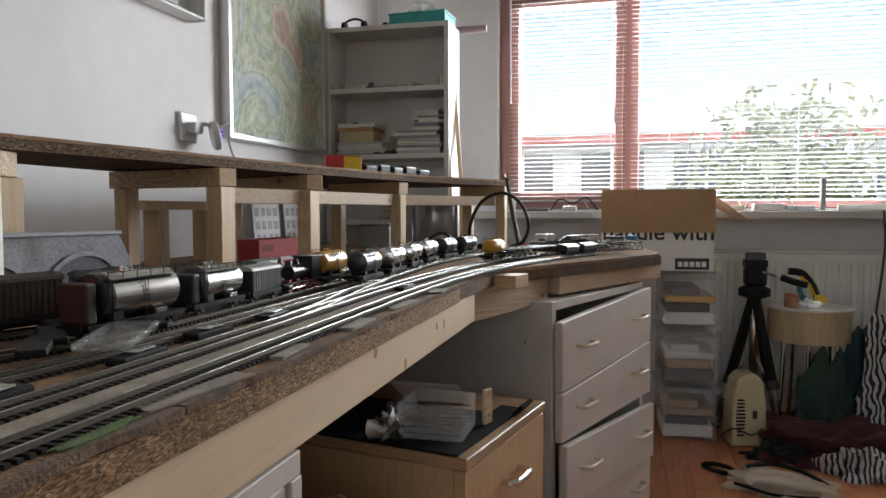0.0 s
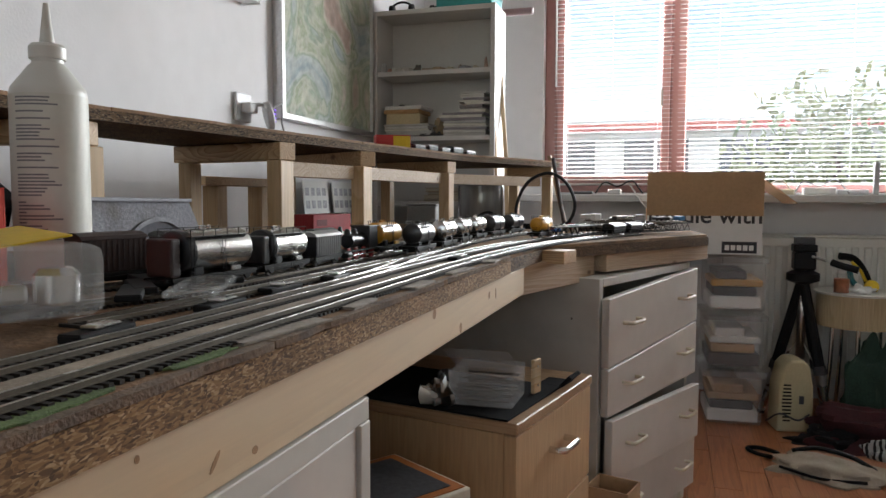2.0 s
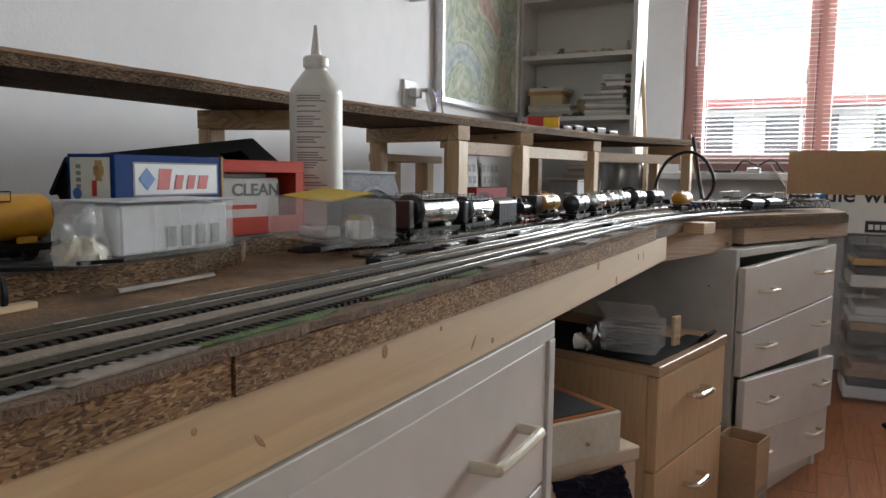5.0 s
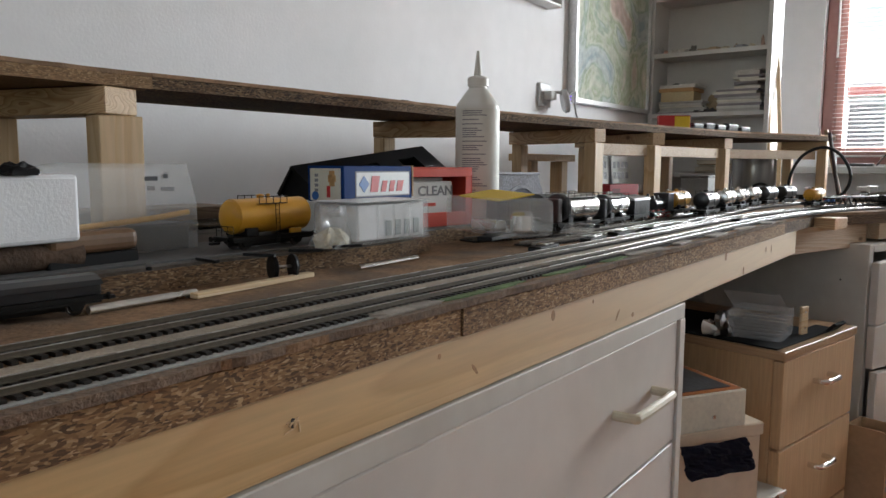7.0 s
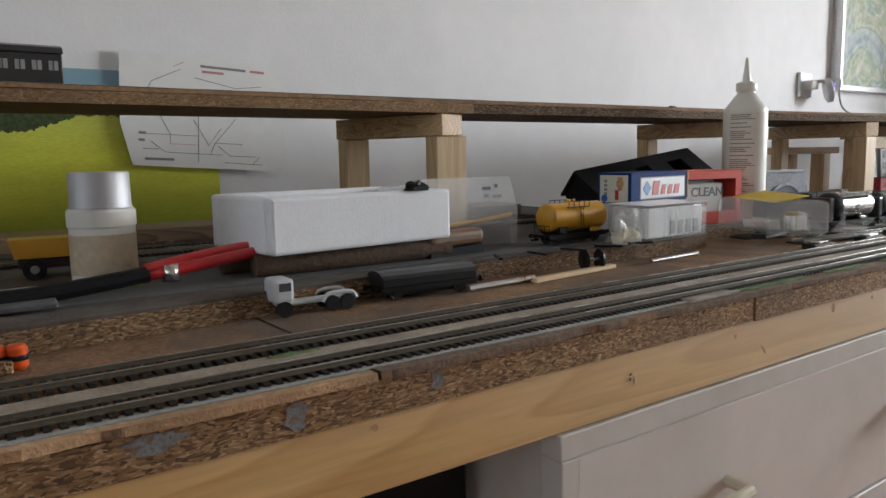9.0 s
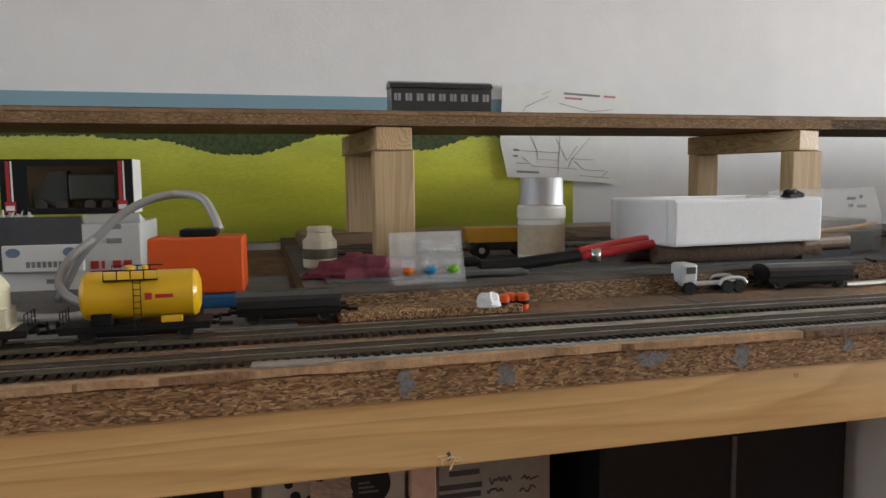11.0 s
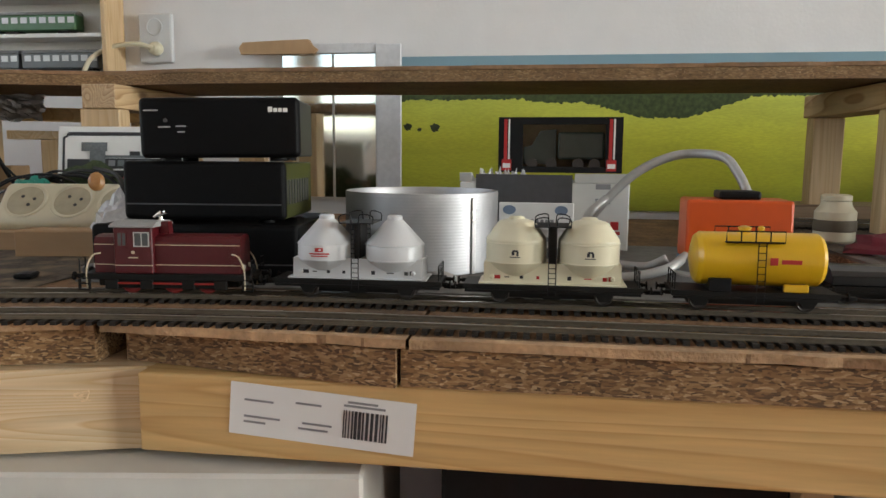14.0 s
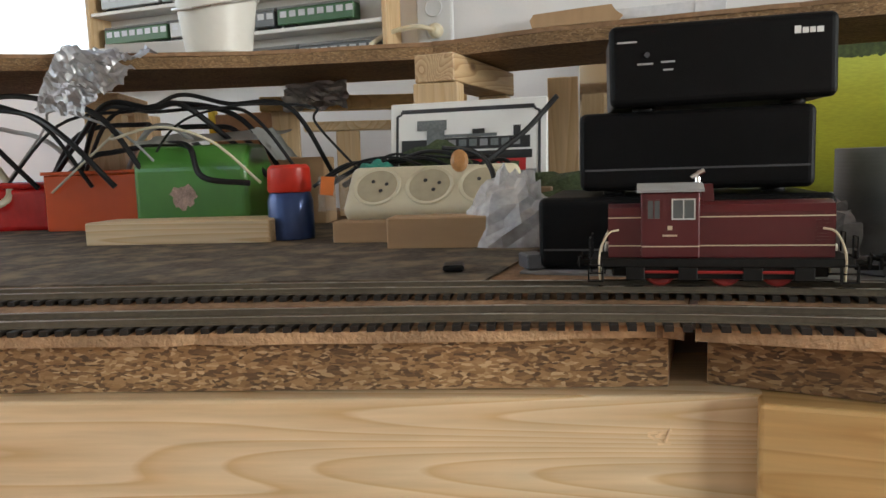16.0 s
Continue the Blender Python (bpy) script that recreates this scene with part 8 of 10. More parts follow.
for i in range(4):
    for j in range(3):
        part("diode", lathe([(0.003, 0), (0.002, 0.003), (0, 0.0034)], 8, m=Matrix.Translation((0.079 - 0.004 * abs(j - 1), 0.05 + 0.009 * j - 0.0, -0.038 + 0.0115 * i)) @ Matrix.Rotation(radians(70), 4, "Y")), UVM, so)
tagged(part("cable", tube([(WX + 0.05, 2.51, 0.93), (WX + 0.06, 2.54, 0.945), (WX + 0.05, 2.56, 0.90), (WX + 0.05, 2.60, 0.86), (WX + 0.09, 2.66, 0.835), (WX + 0.15, 2.72, 0.8185)], 0.0025, 8, smooth=6), GCABLE), "thin grey cable from the wall lamp to the shelf", "cable")


def display_rack(label, y0, y1, z0, shelves, pitch, seed, depth=0.05, posts=True):
    """A shallow wall rack of narrow ledges carrying model coaches."""
    r = random.Random(seed)
    t = thing("display_rack", label, "display rack", pose(WX + 0.001, 0, 0))
    LED = mat("rack_ledge", (0.72, 0.72, 0.71), 0.4, var=0.03)
    H = shelves * pitch
    part("back_panel", box(0, 0.006, y0, y1, z0, z0 + H, 0.001), LED, t)
    for s in range(shelves + 1):
        part("ledge", box(0.0062, depth, y0 + 0.001, y1 - 0.001, z0 + s * pitch - 0.004, z0 + s * pitch + 0.002, 0.001), LED, t)
    for y in (y0 - 0.008, y1):
        part("upright", box(0, depth + 0.002, y, y + 0.008, z0 - 0.006, z0 + H + 0.004, 0.001), PINE_Z if posts else LED, t)
    cols = [(0.10, 0.11, 0.12), (0.35, 0.37, 0.38), (0.22, 0.03, 0.03), (0.04, 0.12, 0.05), (0.42, 0.43, 0.42)]
    for s in range(shelves):
        y = y0 + r.uniform(0.01, 0.03)
        while y < y1 - 0.09:
            L = r.choice((0.06, 0.13, 0.16, 0.12))
            L = min(L, y1 - y - 0.012)
            c = r.randrange(5)
            w = tagged(new("model_coach"), ("dark grey", "pale grey", "dark red", "dark green", "silver")[c] + " model coach on the wall rack", "model coach", group="rack coaches")
            w.matrix_basis = pose(WX + 0.030, y + L / 2, z0 + s * pitch + 0.0022)
            cm = mat("coach_%d" % c, cols[c], 0.35, 0.2 if c in (1, 4) else 0.0, var=0.08)
            part("body", box(-0.012, 0.012, -L / 2, L / 2, 0.006, 0.030, 0.0015), cm, w)
            part("roof", prism([(-0.012, 0.0302), (0.012, 0.0302), (0.008, 0.0345), (0, 0.0362), (-0.008, 0.0345)], -L / 2, L / 2), mat("coach_roof", (0.30, 0.31, 0.32), 0.4, 0.3), w)
            for k in range(int(L / 0.016)):
                part("window", box(0.0121, 0.0126, -L / 2 + 0.006 + k * 0.016, -L / 2 + 0.017 + k * 0.016, 0.017, 0.026), mat("rack_window", (0.5, 0.52, 0.54), 0.12), w)
            for b in (-0.34, 0.34):
                part("bogie", box(-0.010, 0.010, L * b - 0.011, L * b + 0.011, 0.0, 0.0058, 0.001), DARKM, w)
            y += L + 0.006
    return t


display_rack("white wall rack with ledges full of model coaches", -1.14, -0.605, 0.848, 5, 0.058, 5)
display_rack("white wall rack with ledges of model coaches", 2.24, 2.46, 1.175, 4, 0.055, 8, posts=False)
fr = thing("wall_frame", "framed print hanging high on the wall", "framed print", pose(WX + 0.001, 1.58, 1.10))
part("frame", box(0, 0.02, 0, 0.22, 0, 0.012, 0.002), PINE, fr)
part("frame", box(0, 0.02, 0, 0.012, 0.0122, 0.28, 0.002), PINE, fr)
part("frame", box(0, 0.02, 0.208, 0.22, 0.0122, 0.28, 0.002), PINE, fr)
part("frame", box(0, 0.02, 0, 0.22, 0.2802, 0.292, 0.002), PINE, fr)
part("print", box(0, 0.008, 0.0122, 0.2078, 0.0122, 0.28), PAPER, fr)

# ---- the far south end ----
mr = thing("mirror_panel", "pair of mirror panels in white strips behind the layout", "mirror", pose(WX + 0.015, -0.313, ZS + 0.022, 0, 0, -0.5))
part("board", box(-0.012, -0.002, -0.02, 0.155, 0, 0.224), PAPER, mr)
MIR = mat("mirror_silver", (0.86, 0.87, 0.86), 0.03, 1.0, var=0.01)
part("glass", box(-0.0018, 0.001, -0.018, 0.060, 0.004, 0.220), MIR, mr)
part("glass", box(-0.0018, 0.001, 0.064, 0.128, 0.004, 0.220), MIR, mr)
part("strip", box(-0.0018, 0.006, 0.130, 0.168, -0.002, 0.234, 0.001), mat("pale_strip", (0.62, 0.63, 0.66), 0.45), mr)
part("strip", box(-0.0018, 0.004, -0.02, 0.130, 0.221, 0.236, 0.001), MATS["pale_strip"], mr)
tagged(part("cardboard_strip", slab([(-0.055, 0.0), (0.060, 0.0), (0.066, 0.006), (0.058, 0.012), (0.052, 0.021), (0.010, 0.020), (-0.052, 0.0175), (-0.058, 0.010)], 0.0, 0.010), CARD, m=Matrix.Translation((WX + 0.017, -0.338, 0.8762)) @ Matrix(((0, 0, 1, 0), (1, 0, 0, 0), (0, 1, 0, 0), (0, 0, 0, 1)))), "torn strip of brown cardboard taped to the mirror's top", "cardboard strip")
fp = thing("framed_loco_picture", "white framed picture of a black and red steam locomotive", "framed picture", pose(-0.366, -0.372, 0.6745, 0, 0, 4) @ Matrix.Scale(0.95, 4))
m10 = Matrix.Rotation(radians(-8), 4, "Y")
part("board", box(-0.006, 0, -0.078, 0.078, 0, 0.084, 0.001), PAPER, fp, m=m10 )
for b in ((-0.066, 0.066, 0.0735, 0.0775), (-0.066, 0.066, 0.005, 0.0075), (-0.072, -0.0695, 0.0115, 0.0715), (0.0695, 0.072, 0.0115, 0.0715)):
    part("border_line", box(0, 0.0005, *b), INK, fp, m=m10)
for sy in (-1, 1):
    part("border_corner", tube([(0.0003, sy * 0.066, 0.0755), (0.0003, sy * 0.067, 0.0725), (0.0003, sy * 0.0708, 0.0715)], 0.0011, 6), INK, fp, m=m10)
PRN = mat("black_engine_print", (0.012, 0.013, 0.014), 0.5, var=0.3, scale=120)
PRG = mat("grey_engine_print", (0.13, 0.145, 0.145), 0.5, var=0.3, scale=120)
for nm, b, mt, lift in (("print_ground", (-0.068, 0.068, 0.0085, 0.016), INKG, 0.0001), ("print_red", (-0.062, 0.058, 0.0150, 0.0275), RED_P, 0.0003), ("print_frame", (-0.068, 0.064, 0.0265, 0.0345), PRN, 0.0005), ("print_tender", (-0.066, -0.040, 0.0345, 0.047), PRN, 0.0003), ("print_boiler", (-0.030, 0.062, 0.0365, 0.0480), PRN, 0.0003), ("print_band", (-0.026, 0.030, 0.0485, 0.0515), PRG, 0.0003), ("print_cab", (-0.040, -0.022, 0.0345, 0.056), PRG, 0.0006), ("print_chimney", (0.046, 0.053, 0.048, 0.058), PRN, 0.0003), ("print_dome", (0.006, 0.018, 0.0515, 0.056), PRN, 0.0003), ("print_smoke", (-0.05, -0.02, 0.056, 0.066), PRG, 0.0003)):
    part(nm, box(lift, lift + 0.0004, *b), mt, fp, m=m10)
for k in range(7):
    part("print_panel", box(0.0008, 0.0011, -0.018 + k * 0.0105, -0.0105 + k * 0.0105, 0.0395, 0.0460), PRG if k % 3 else INKG, fp, m=m10)
for k in range(6):
    wl = part("print_wheel", cyl(0.0064, 0.0006, 0.0010, 16, m=m10 @ Matrix.Translation((0, -0.052 + k * 0.0195, 0.0185)) @ Matrix.Rotation(math.pi / 2, 4, "Y")), mat("dark_wheel_print", (0.16, 0.012, 0.012), 0.5), fp)
    part("print_hub", cyl(0.0022, 0.0011, 0.0013, 10, m=m10 @ Matrix.Translation((0, -0.052 + k * 0.0195, 0.0185)) @ Matrix.Rotation(math.pi / 2, 4, "Y")), PRN, wl)
tagged(part("picture_ledge", box(-0.3795, -0.352, -0.46, -0.29, ZS + 0.0003, 0.674, 0.001), OLDWOOD), "dark wooden block behind the power strip", "wood block")
ds = thing("double_socket", "white double wall socket with a cream plug", "socket", pose(WX + 0.0005, -0.541, 0.905))
part("plate", box(0, 0.010, -0.028, 0.028, -0.038, 0.038, 0.003, 2), WHITE_S, ds)
for z in (0.017, -0.017):
    part("outlet", lathe([(0.0125, 0), (0.0135, 0.001), (0.0125, 0.002), (0.0115, -0.004), (0, -0.004)], 24, m=Matrix.Translation((0.0095, 0, z)) @ Matrix.Rotation(math.pi / 2, 4, "Y")), WHITE_S, ds)
for y in (-0.004, 0.004):
    part("pin_hole", cyl(0.0013, 0.0, 0.0005, 8, m=Matrix.Translation((0.0062, y, 0.017)) @ Matrix.Rotation(math.pi / 2, 4, "Y")), INK, ds)
part("plug", lathe([(0.010, 0), (0.011, 0.004), (0.0095, 0.012), (0.005, 0.016), (0, 0.016)], 20, m=Matrix.Translation((0.0102, 0.004, -0.017)) @ Matrix.Rotation(math.pi / 2, 4, "Y")), CREAM_P, ds)
tagged(part("cable", tube([(WX + 0.026, -0.537, 0.888), (WX + 0.034, -0.56, 0.893), (WX + 0.036, -0.60, 0.888), (WX + 0.05, -0.625, 0.870), (WX + 0.07, -0.63, 0.84), (WX + 0.10, -0.63, 0.819)], 0.0035, 8, smooth=6), CREAM_P), "cream cable hanging from a wall plug", "cable")
bk = thing("white_bucket", "white plastic bucket standing on the raised line", "bucket", pose(-0.42, -0.672, ZU + 0.022))
part("pail", lathe([(0.033, 0), (0.035, 0.002), (0.043, 0.058), (0.0455, 0.059), (0.0455, 0.062), (0.043, 0.062), (0.034, 0.004), (0, 0.003)], 40), mat("bucket_plastic", (0.64, 0.63, 0.58), 0.4, var=0.03), bk)
part("bail", tube([(0, -0.046, 0.057), (0.026, -0.038, 0.050), (0.044, 0.0, 0.044), (0.026, 0.038, 0.050), (0, 0.046, 0.057)], 0.0016, 8, smooth=5), STEEL, bk)
cc = thing("white_carton", "white carton with green bars and a yellow edge", "box", pose(-0.485, -0.775, ZU + 0.0165, 0, 0, 15))
part("carton", box(-0.04, 0.0, -0.10, 0.06, 0, 0.042, 0.001), PAPER, cc)
decal(cc, 0.0, 0.045, 0.058, 0.0, 0.042, YEL_P, "edge_band")
decal(cc, 0.0, 0.005, 0.028, 0.028, 0.034, GREEN_P, "text_bar")

# things heaped at the angled end


def crinkled(bm):
    """Sharp creases in place of rounded ones."""
    for f in bm.faces:
        f.smooth = False
    return bm


gh = thing("green_tin_box", "green enamel tin box with a round faded emblem", "tin box", pose(-0.337, -0.634, ZS, 0, 0, 12))
bm = prism([(-0.075, 0.0), (-0.075, 0.066), (-0.055, 0.090), (-0.014, 0.090), (0.0, 0.070), (0.0, 0.0)], -0.082, 0.040)
bmesh.ops.bevel(bm, geom=bm.edges[:], offset=0.006, segments=3, profile=0.5, affect="EDGES")
part("tin", bm, GREEN_P, gh)
r = random.Random(15)
rag = [((0.0145 * r.uniform(0.62, 1.1)) * math.cos(a), (0.0130 * r.uniform(0.65, 1.1)) * math.sin(a)) for a in [k * math.tau / 22 for k in range(22)]]
part("emblem", slab(rag, 0.0, 0.0006), mat("faded_emblem", (0.44, 0.30, 0.24), 0.6, var=0.45, scale=150), gh, "torn pinkish paper emblem", m=Matrix.Translation((0.0001, -0.028, 0.038)) @ Matrix(((0, 0, 1, 0), (1, 0, 0, 0), (0, 1, 0, 0), (0, 0, 0, 1))))
tagged(part("paper_sheet", crumple(0.085, 0.150, 5, 0.0035, 12), PAPER, m=pose(-0.388, -0.664, ZS + 0.0985, 0, 9, 12)), "white printed paper lying on the green tin", "paper")
# same white paper; the hanging flap's shade is put into its grey
tagged(part("paper_flap", crumple(0.060, 0.040, 8, 0.003, 8), mat("shaded_paper", (0.40, 0.41, 0.40), 0.7, var=0.12), m=pose(-0.376, -0.580, ZS + 0.0885, -52, 4, 12)), "flap of the white paper hanging off the tin, shade in its grey", "paper")
ob_ = thing("orange_box", "plain orange cardboard box", "box", pose(-0.36, -0.804, ZS, 0, 0, 12))
part("box", box(-0.08, 0.0, -0.064, 0.064, 0, 0.064, 0.0015), ORANGE, ob_)
part("lid", box(-0.082, 0.002, -0.066, 0.066, 0.0642, 0.068, 0.0008), ORANGE, ob_)
rx = thing("red_box", "glossy red plastic box", "box", pose(-0.35, -0.938, ZS, 0, 0, 16))
part("box", box(-0.08, 0.0, -0.07, 0.07, 0, 0.05, 0.006, 3), mat("red_gloss", (0.55, 0.02, 0.02), 0.25, coat=0.4), rx)
part("lid", box(-0.081, 0.001, -0.071, 0.071, 0.0502, 0.058, 0.004, 2), MATS["red_gloss"], rx)
sc = thing("spray_can", "blue spray can with a red cap", "spray can", pose(-0.288, -0.510, ZS) @ Matrix.Scale(1.08, 4))
part("can", lathe([(0.017, 0), (0.0185, 0.002), (0.0185, 0.032), (0.0170, 0.0375), (0.016, 0.039), (0, 0.039)], 32), mat("blue_tin", (0.035, 0.07, 0.20), 0.3, 0.3), sc)
part("cap", lathe([(0.0172, 0.0392), (0.0180, 0.041), (0.0170, 0.0585), (0.0145, 0.0612), (0, 0.0615)], 32), mat("red_cap", (0.62, 0.03, 0.015), 0.35), sc)
ps = thing("power_strip", "cream power strip with round sockets", "power strip", pose(-0.280, -0.388, ZS + 0.0192, 0, 0, 8))
m_ = Matrix.Rotation(radians(-42), 4, "Y")
part("housing", box(-0.016, 0.010, -0.062, 0.084, 0.0, 0.052, 0.008, 4), CREAM_P, ps, m=m_, smooth=True)
for y in (-0.0345, 0.0105, 0.0555):
    q = m_ @ Matrix.Translation((0.0101, y, 0.026)) @ Matrix.Rotation(math.pi / 2, 4, "Y")
    ot = part("outlet", lathe([(0.0205, -0.0006), (0.0208, 0.0004), (0.0200, 0.0012), (0.0188, 0.0010), (0.0172, 0.0003)], 32, m=q), CREAM_P, ps)
    # flat disc; the socket hollow's shade is put in its darker cream
    part("recess", lathe([(0.0172, 0.00035), (0.0, 0.0003)], 32, m=q), mat("shaded_cream", (0.40, 0.35, 0.24), 0.5), ot)
    for dx, dy in ((-0.005, -0.004), (0.005, 0.004), (-0.002, 0.008)):
        part("pin_hole", cyl(0.0017, 0.0004, 0.0009, 10, m=q @ Matrix.Translation((dx, dy, 0))), INK, ot)
for (x, y, z, lx, ly, lz, yaw, mt, lb) in ((-0.240, -0.352, ZS, 0.030, 0.075, 0.024, 10, CARD, "small brown cardboard box in front of the power strip"), (-0.288, -0.39, ZS, 0.05, 0.13, 0.0185, 8, CARD, "piece of brown cardboard under the power strip"), (-0.262, -0.60, ZS, 0.05, 0.17, 0.021, 12, PINE_PALE, "pale offcut of wood in front of the tin"), (-0.46, -0.62, ZS, 0.05, 0.10, 0.075, 15, CARD, "brown cardboard box behind the tin")):
    tagged(part("wood_offcut" if mt is PINE_PALE else "cardboard_piece", box(-lx / 2, lx / 2, -ly / 2, ly / 2, 0.0003, lz, 0.0012), mt, m=pose(x, y, z, 0, 0, yaw)), lb, "offcut" if mt is PINE_PALE else "cardboard")
tagged(part("plastic_bag", crinkled(lump(0.022, 0.036, 0.054, 17, 0.13, 17, 10, freq=8.0)), mat("crinkled_bag", (0.70, 0.70, 0.72), 0.15, var=0.25, scale=40, alpha=0.55, bump=0.6, bscale=120), m=pose(-0.250, -0.300, ZS)), "crumpled clear plastic bag beside the black boxes", "plastic bag")
tagged(part("plastic_bag", crinkled(lump(0.02, 0.024, 0.036, 19, 0.16, 15, 9, freq=8.0)), MATS["crinkled_bag"], m=pose(-0.22, -0.08, ZS)), "crumpled clear film wrap by the duct", "plastic bag")
fw = thing("foil_wrap", "crumpled aluminium foil draped over the raised line's edge", "foil", pose(-0.300, -0.715, ZU + 0.006, 0, 0, -24))
part("fold", crumple(0.060, 0.105, 23, 0.012, 20), FOIL, fw, m=pose(0, 0, 0, -6, 16, 0))
part("fold", crumple(0.070, 0.085, 29, 0.011, 18), FOIL, fw, m=pose(0.034, 0.012, -0.022, -16, 62, 0))
part("fold", crumple(0.045, 0.060, 37, 0.010, 14), FOIL, fw, m=pose(0.036, 0.052, -0.018, -30, 40, 20))
r = random.Random(77)
for i in range(15):
    y0 = r.uniform(-1.12, -0.70)
    x0 = r.uniform(-0.44, -0.31)
    z0 = ZS + 0.095 + r.uniform(-0.045, 0.025)
    pts = [(x0 - 0.03, y0 - 0.05, ZS + 0.045)]
    top = r.uniform(0.01, 0.05)
    steps = r.randint(3, 5)
    for k in range(steps):
        y0 = min(-0.50, y0 + r.uniform(0.030, 0.075))
        x0 = max(-0.50, min(-0.31, x0 + r.uniform(-0.03, 0.03)))
        pts.append((x0, y0, min(0.785, z0 + top * math.sin(math.pi * (k + 0.7) / steps) + r.uniform(-0.008, 0.008))))
    pts.append((x0 - 0.02, min(-0.46, y0 + 0.04), ZS + 0.05))
    grey = i % 5 == 0
    tagged(part("cable", tube(pts, 0.0014 if i % 7 == 3 else r.choice((0.0012, 0.0018, 0.0024, 0.0030)), 8, smooth=7), GCABLE if grey else (CREAM_P if i % 7 == 3 else RUBBER)), ("grey" if grey else "cream" if i % 7 == 3 else "black") + " cable in a tangled heap", "cable", group="tangled cables")
for i in range(6):
    y = -0.94 - 0.03 * i
    tagged(part("cable_coil", tube([(-0.33 + 0.03 * math.cos(a), y + 0.012 * math.sin(2 * a), ZS + 0.062 + 0.032 * math.sin(a) + 0.006 * i) for a in [k * 0.42 for k in range(16)]], 0.0042, 8, smooth=2), CREAM_P), "bundled cream cable beside the boxes", "cable", group="bundled cables")
for x, y, h, lb in ((-0.52, -0.90, 0.15, "thin pine post leaning in the heap"), (-0.62, -0.33, 0.16, "pine post beside the mirror"), (-0.64, -0.98, 0.15, "pine post under the raised line")):
    tagged(part("wood_post", box(-0.013, 0.013, -0.018, 0.018, 0.0003, h, 0.001), PINE_Z, m=pose(x, y, ZS, 0, 0, 10)), lb, "post")
lt2 = thing("low_trestle", "pale pine trestle with two rails behind the cables", "trestle")
mlt = Matrix.Translation((-0.520, -0.655, 0)) @ Matrix.Rotation(radians(27), 4, "Z")
part("post", box(-0.012, 0.012, -0.016, 0.016, ZS + 0.0005, 0.7665, 0.001, m=mlt), PINE_Z, lt2)
part("post", box(-0.036, -0.014, 0.060, 0.090, ZS + 0.0005, 0.7425, 0.001, m=mlt), PINE_Z, lt2)
part("post", box(-0.012, 0.012, 0.176, 0.206, ZS + 0.0005, 0.7665, 0.001, m=mlt), PINE_Z, lt2)
part("cross_rail", box(-0.013, 0.011, -0.030, 0.225, 0.767, 0.7845, 0.001, m=mlt), PINE, lt2)
part("cross_rail", box(-0.038, -0.013, 0.020, 0.190, 0.743, 0.7545, 0.001, m=mlt), PINE_PALE, lt2)
tagged(part("foil_scrap", crumple(0.045, 0.075, 31, 0.011, 14), FOIL, m=pose(-0.500, -0.600, 0.7800, 4, 52, 24)), "crumpled strip of aluminium foil on a pine rail", "foil")
tagged(part("film_scrap", crumple(0.034, 0.032, 12, 0.004, 8), MILKY, m=pose(-0.296, -0.468, 0.6735, 0, 62, 24)), "scrap of clear film leaning on the power strip", "film")
tagged(part("orange_label", slab([(-0.009, -0.005), (0.008, -0.006), (0.0095, 0.005), (-0.008, 0.0065)], 0, 0.0006), mat("orange_sticker", (0.62, 0.16, 0.03), 0.5, var=0.1), m=pose(-0.278, -0.467, 0.681, 0, 62, 24)), "small orange sticker on clear film", "sticker")
pgk = thing("wooden_peg", "small turned wooden peg lying on the power strip", "wooden peg", pose(-0.290, -0.352, 0.6905, 0, 78, 20))
part("head", lathe([(0, -0.003), (0.0050, -0.0022), (0.0072, 0.0), (0.0072, 0.004), (0.0045, 0.0062), (0, 0.0064)], 22, m=Matrix.Translation((-0.0075, 0, 0)) @ Matrix.Scale(1.25, 4, (1, 0, 0))), mat("varnished_wood", (0.42, 0.20, 0.07), 0.4, var=0.2, scale=60), pgk)
tagged(part("black_strap", tube([(-0.372, -0.288, 0.752), (-0.366, -0.300, 0.738), (-0.350, -0.312, 0.722), (-0.325, -0.330, 0.704), (-0.31, -0.34, 0.694)], 0.0024, 8, smooth=5), RUBBER), "black strap hanging before the framed picture", "strap")
tg = thing("plant_tag", "green and black plastic foliage scrap", "foliage scrap", pose(-0.36, -0.36, ZS))
part("mat", lump(0.03, 0.105, 0.056, 51, 0.4, 30, 14, freq=4), mat("moss", (0.05, 0.07, 0.03), 0.9, var=0.4, scale=90, bump=0.8), tg)
tagged(part("teal_scrap", lump(0.012, 0.018, 0.012, 9, 0.4), mat("teal_plastic", (0.02, 0.22, 0.17), 0.4), m=pose(-0.312, -0.437, 0.6865, 8, 0, 20)), "small teal plastic scrap on the heap", "plastic scrap")
tagged(part("black_strap", tube([(-0.245, -0.30, ZS + 0.002), (-0.27, -0.315, 0.66), (-0.29, -0.325, 0.69), (-0.31, -0.345, 0.705), (-0.33, -0.38, 0.71)], 0.0022, 8, smooth=5), RUBBER), "thin black strap lying over the heap", "strap")

r = random.Random(91)
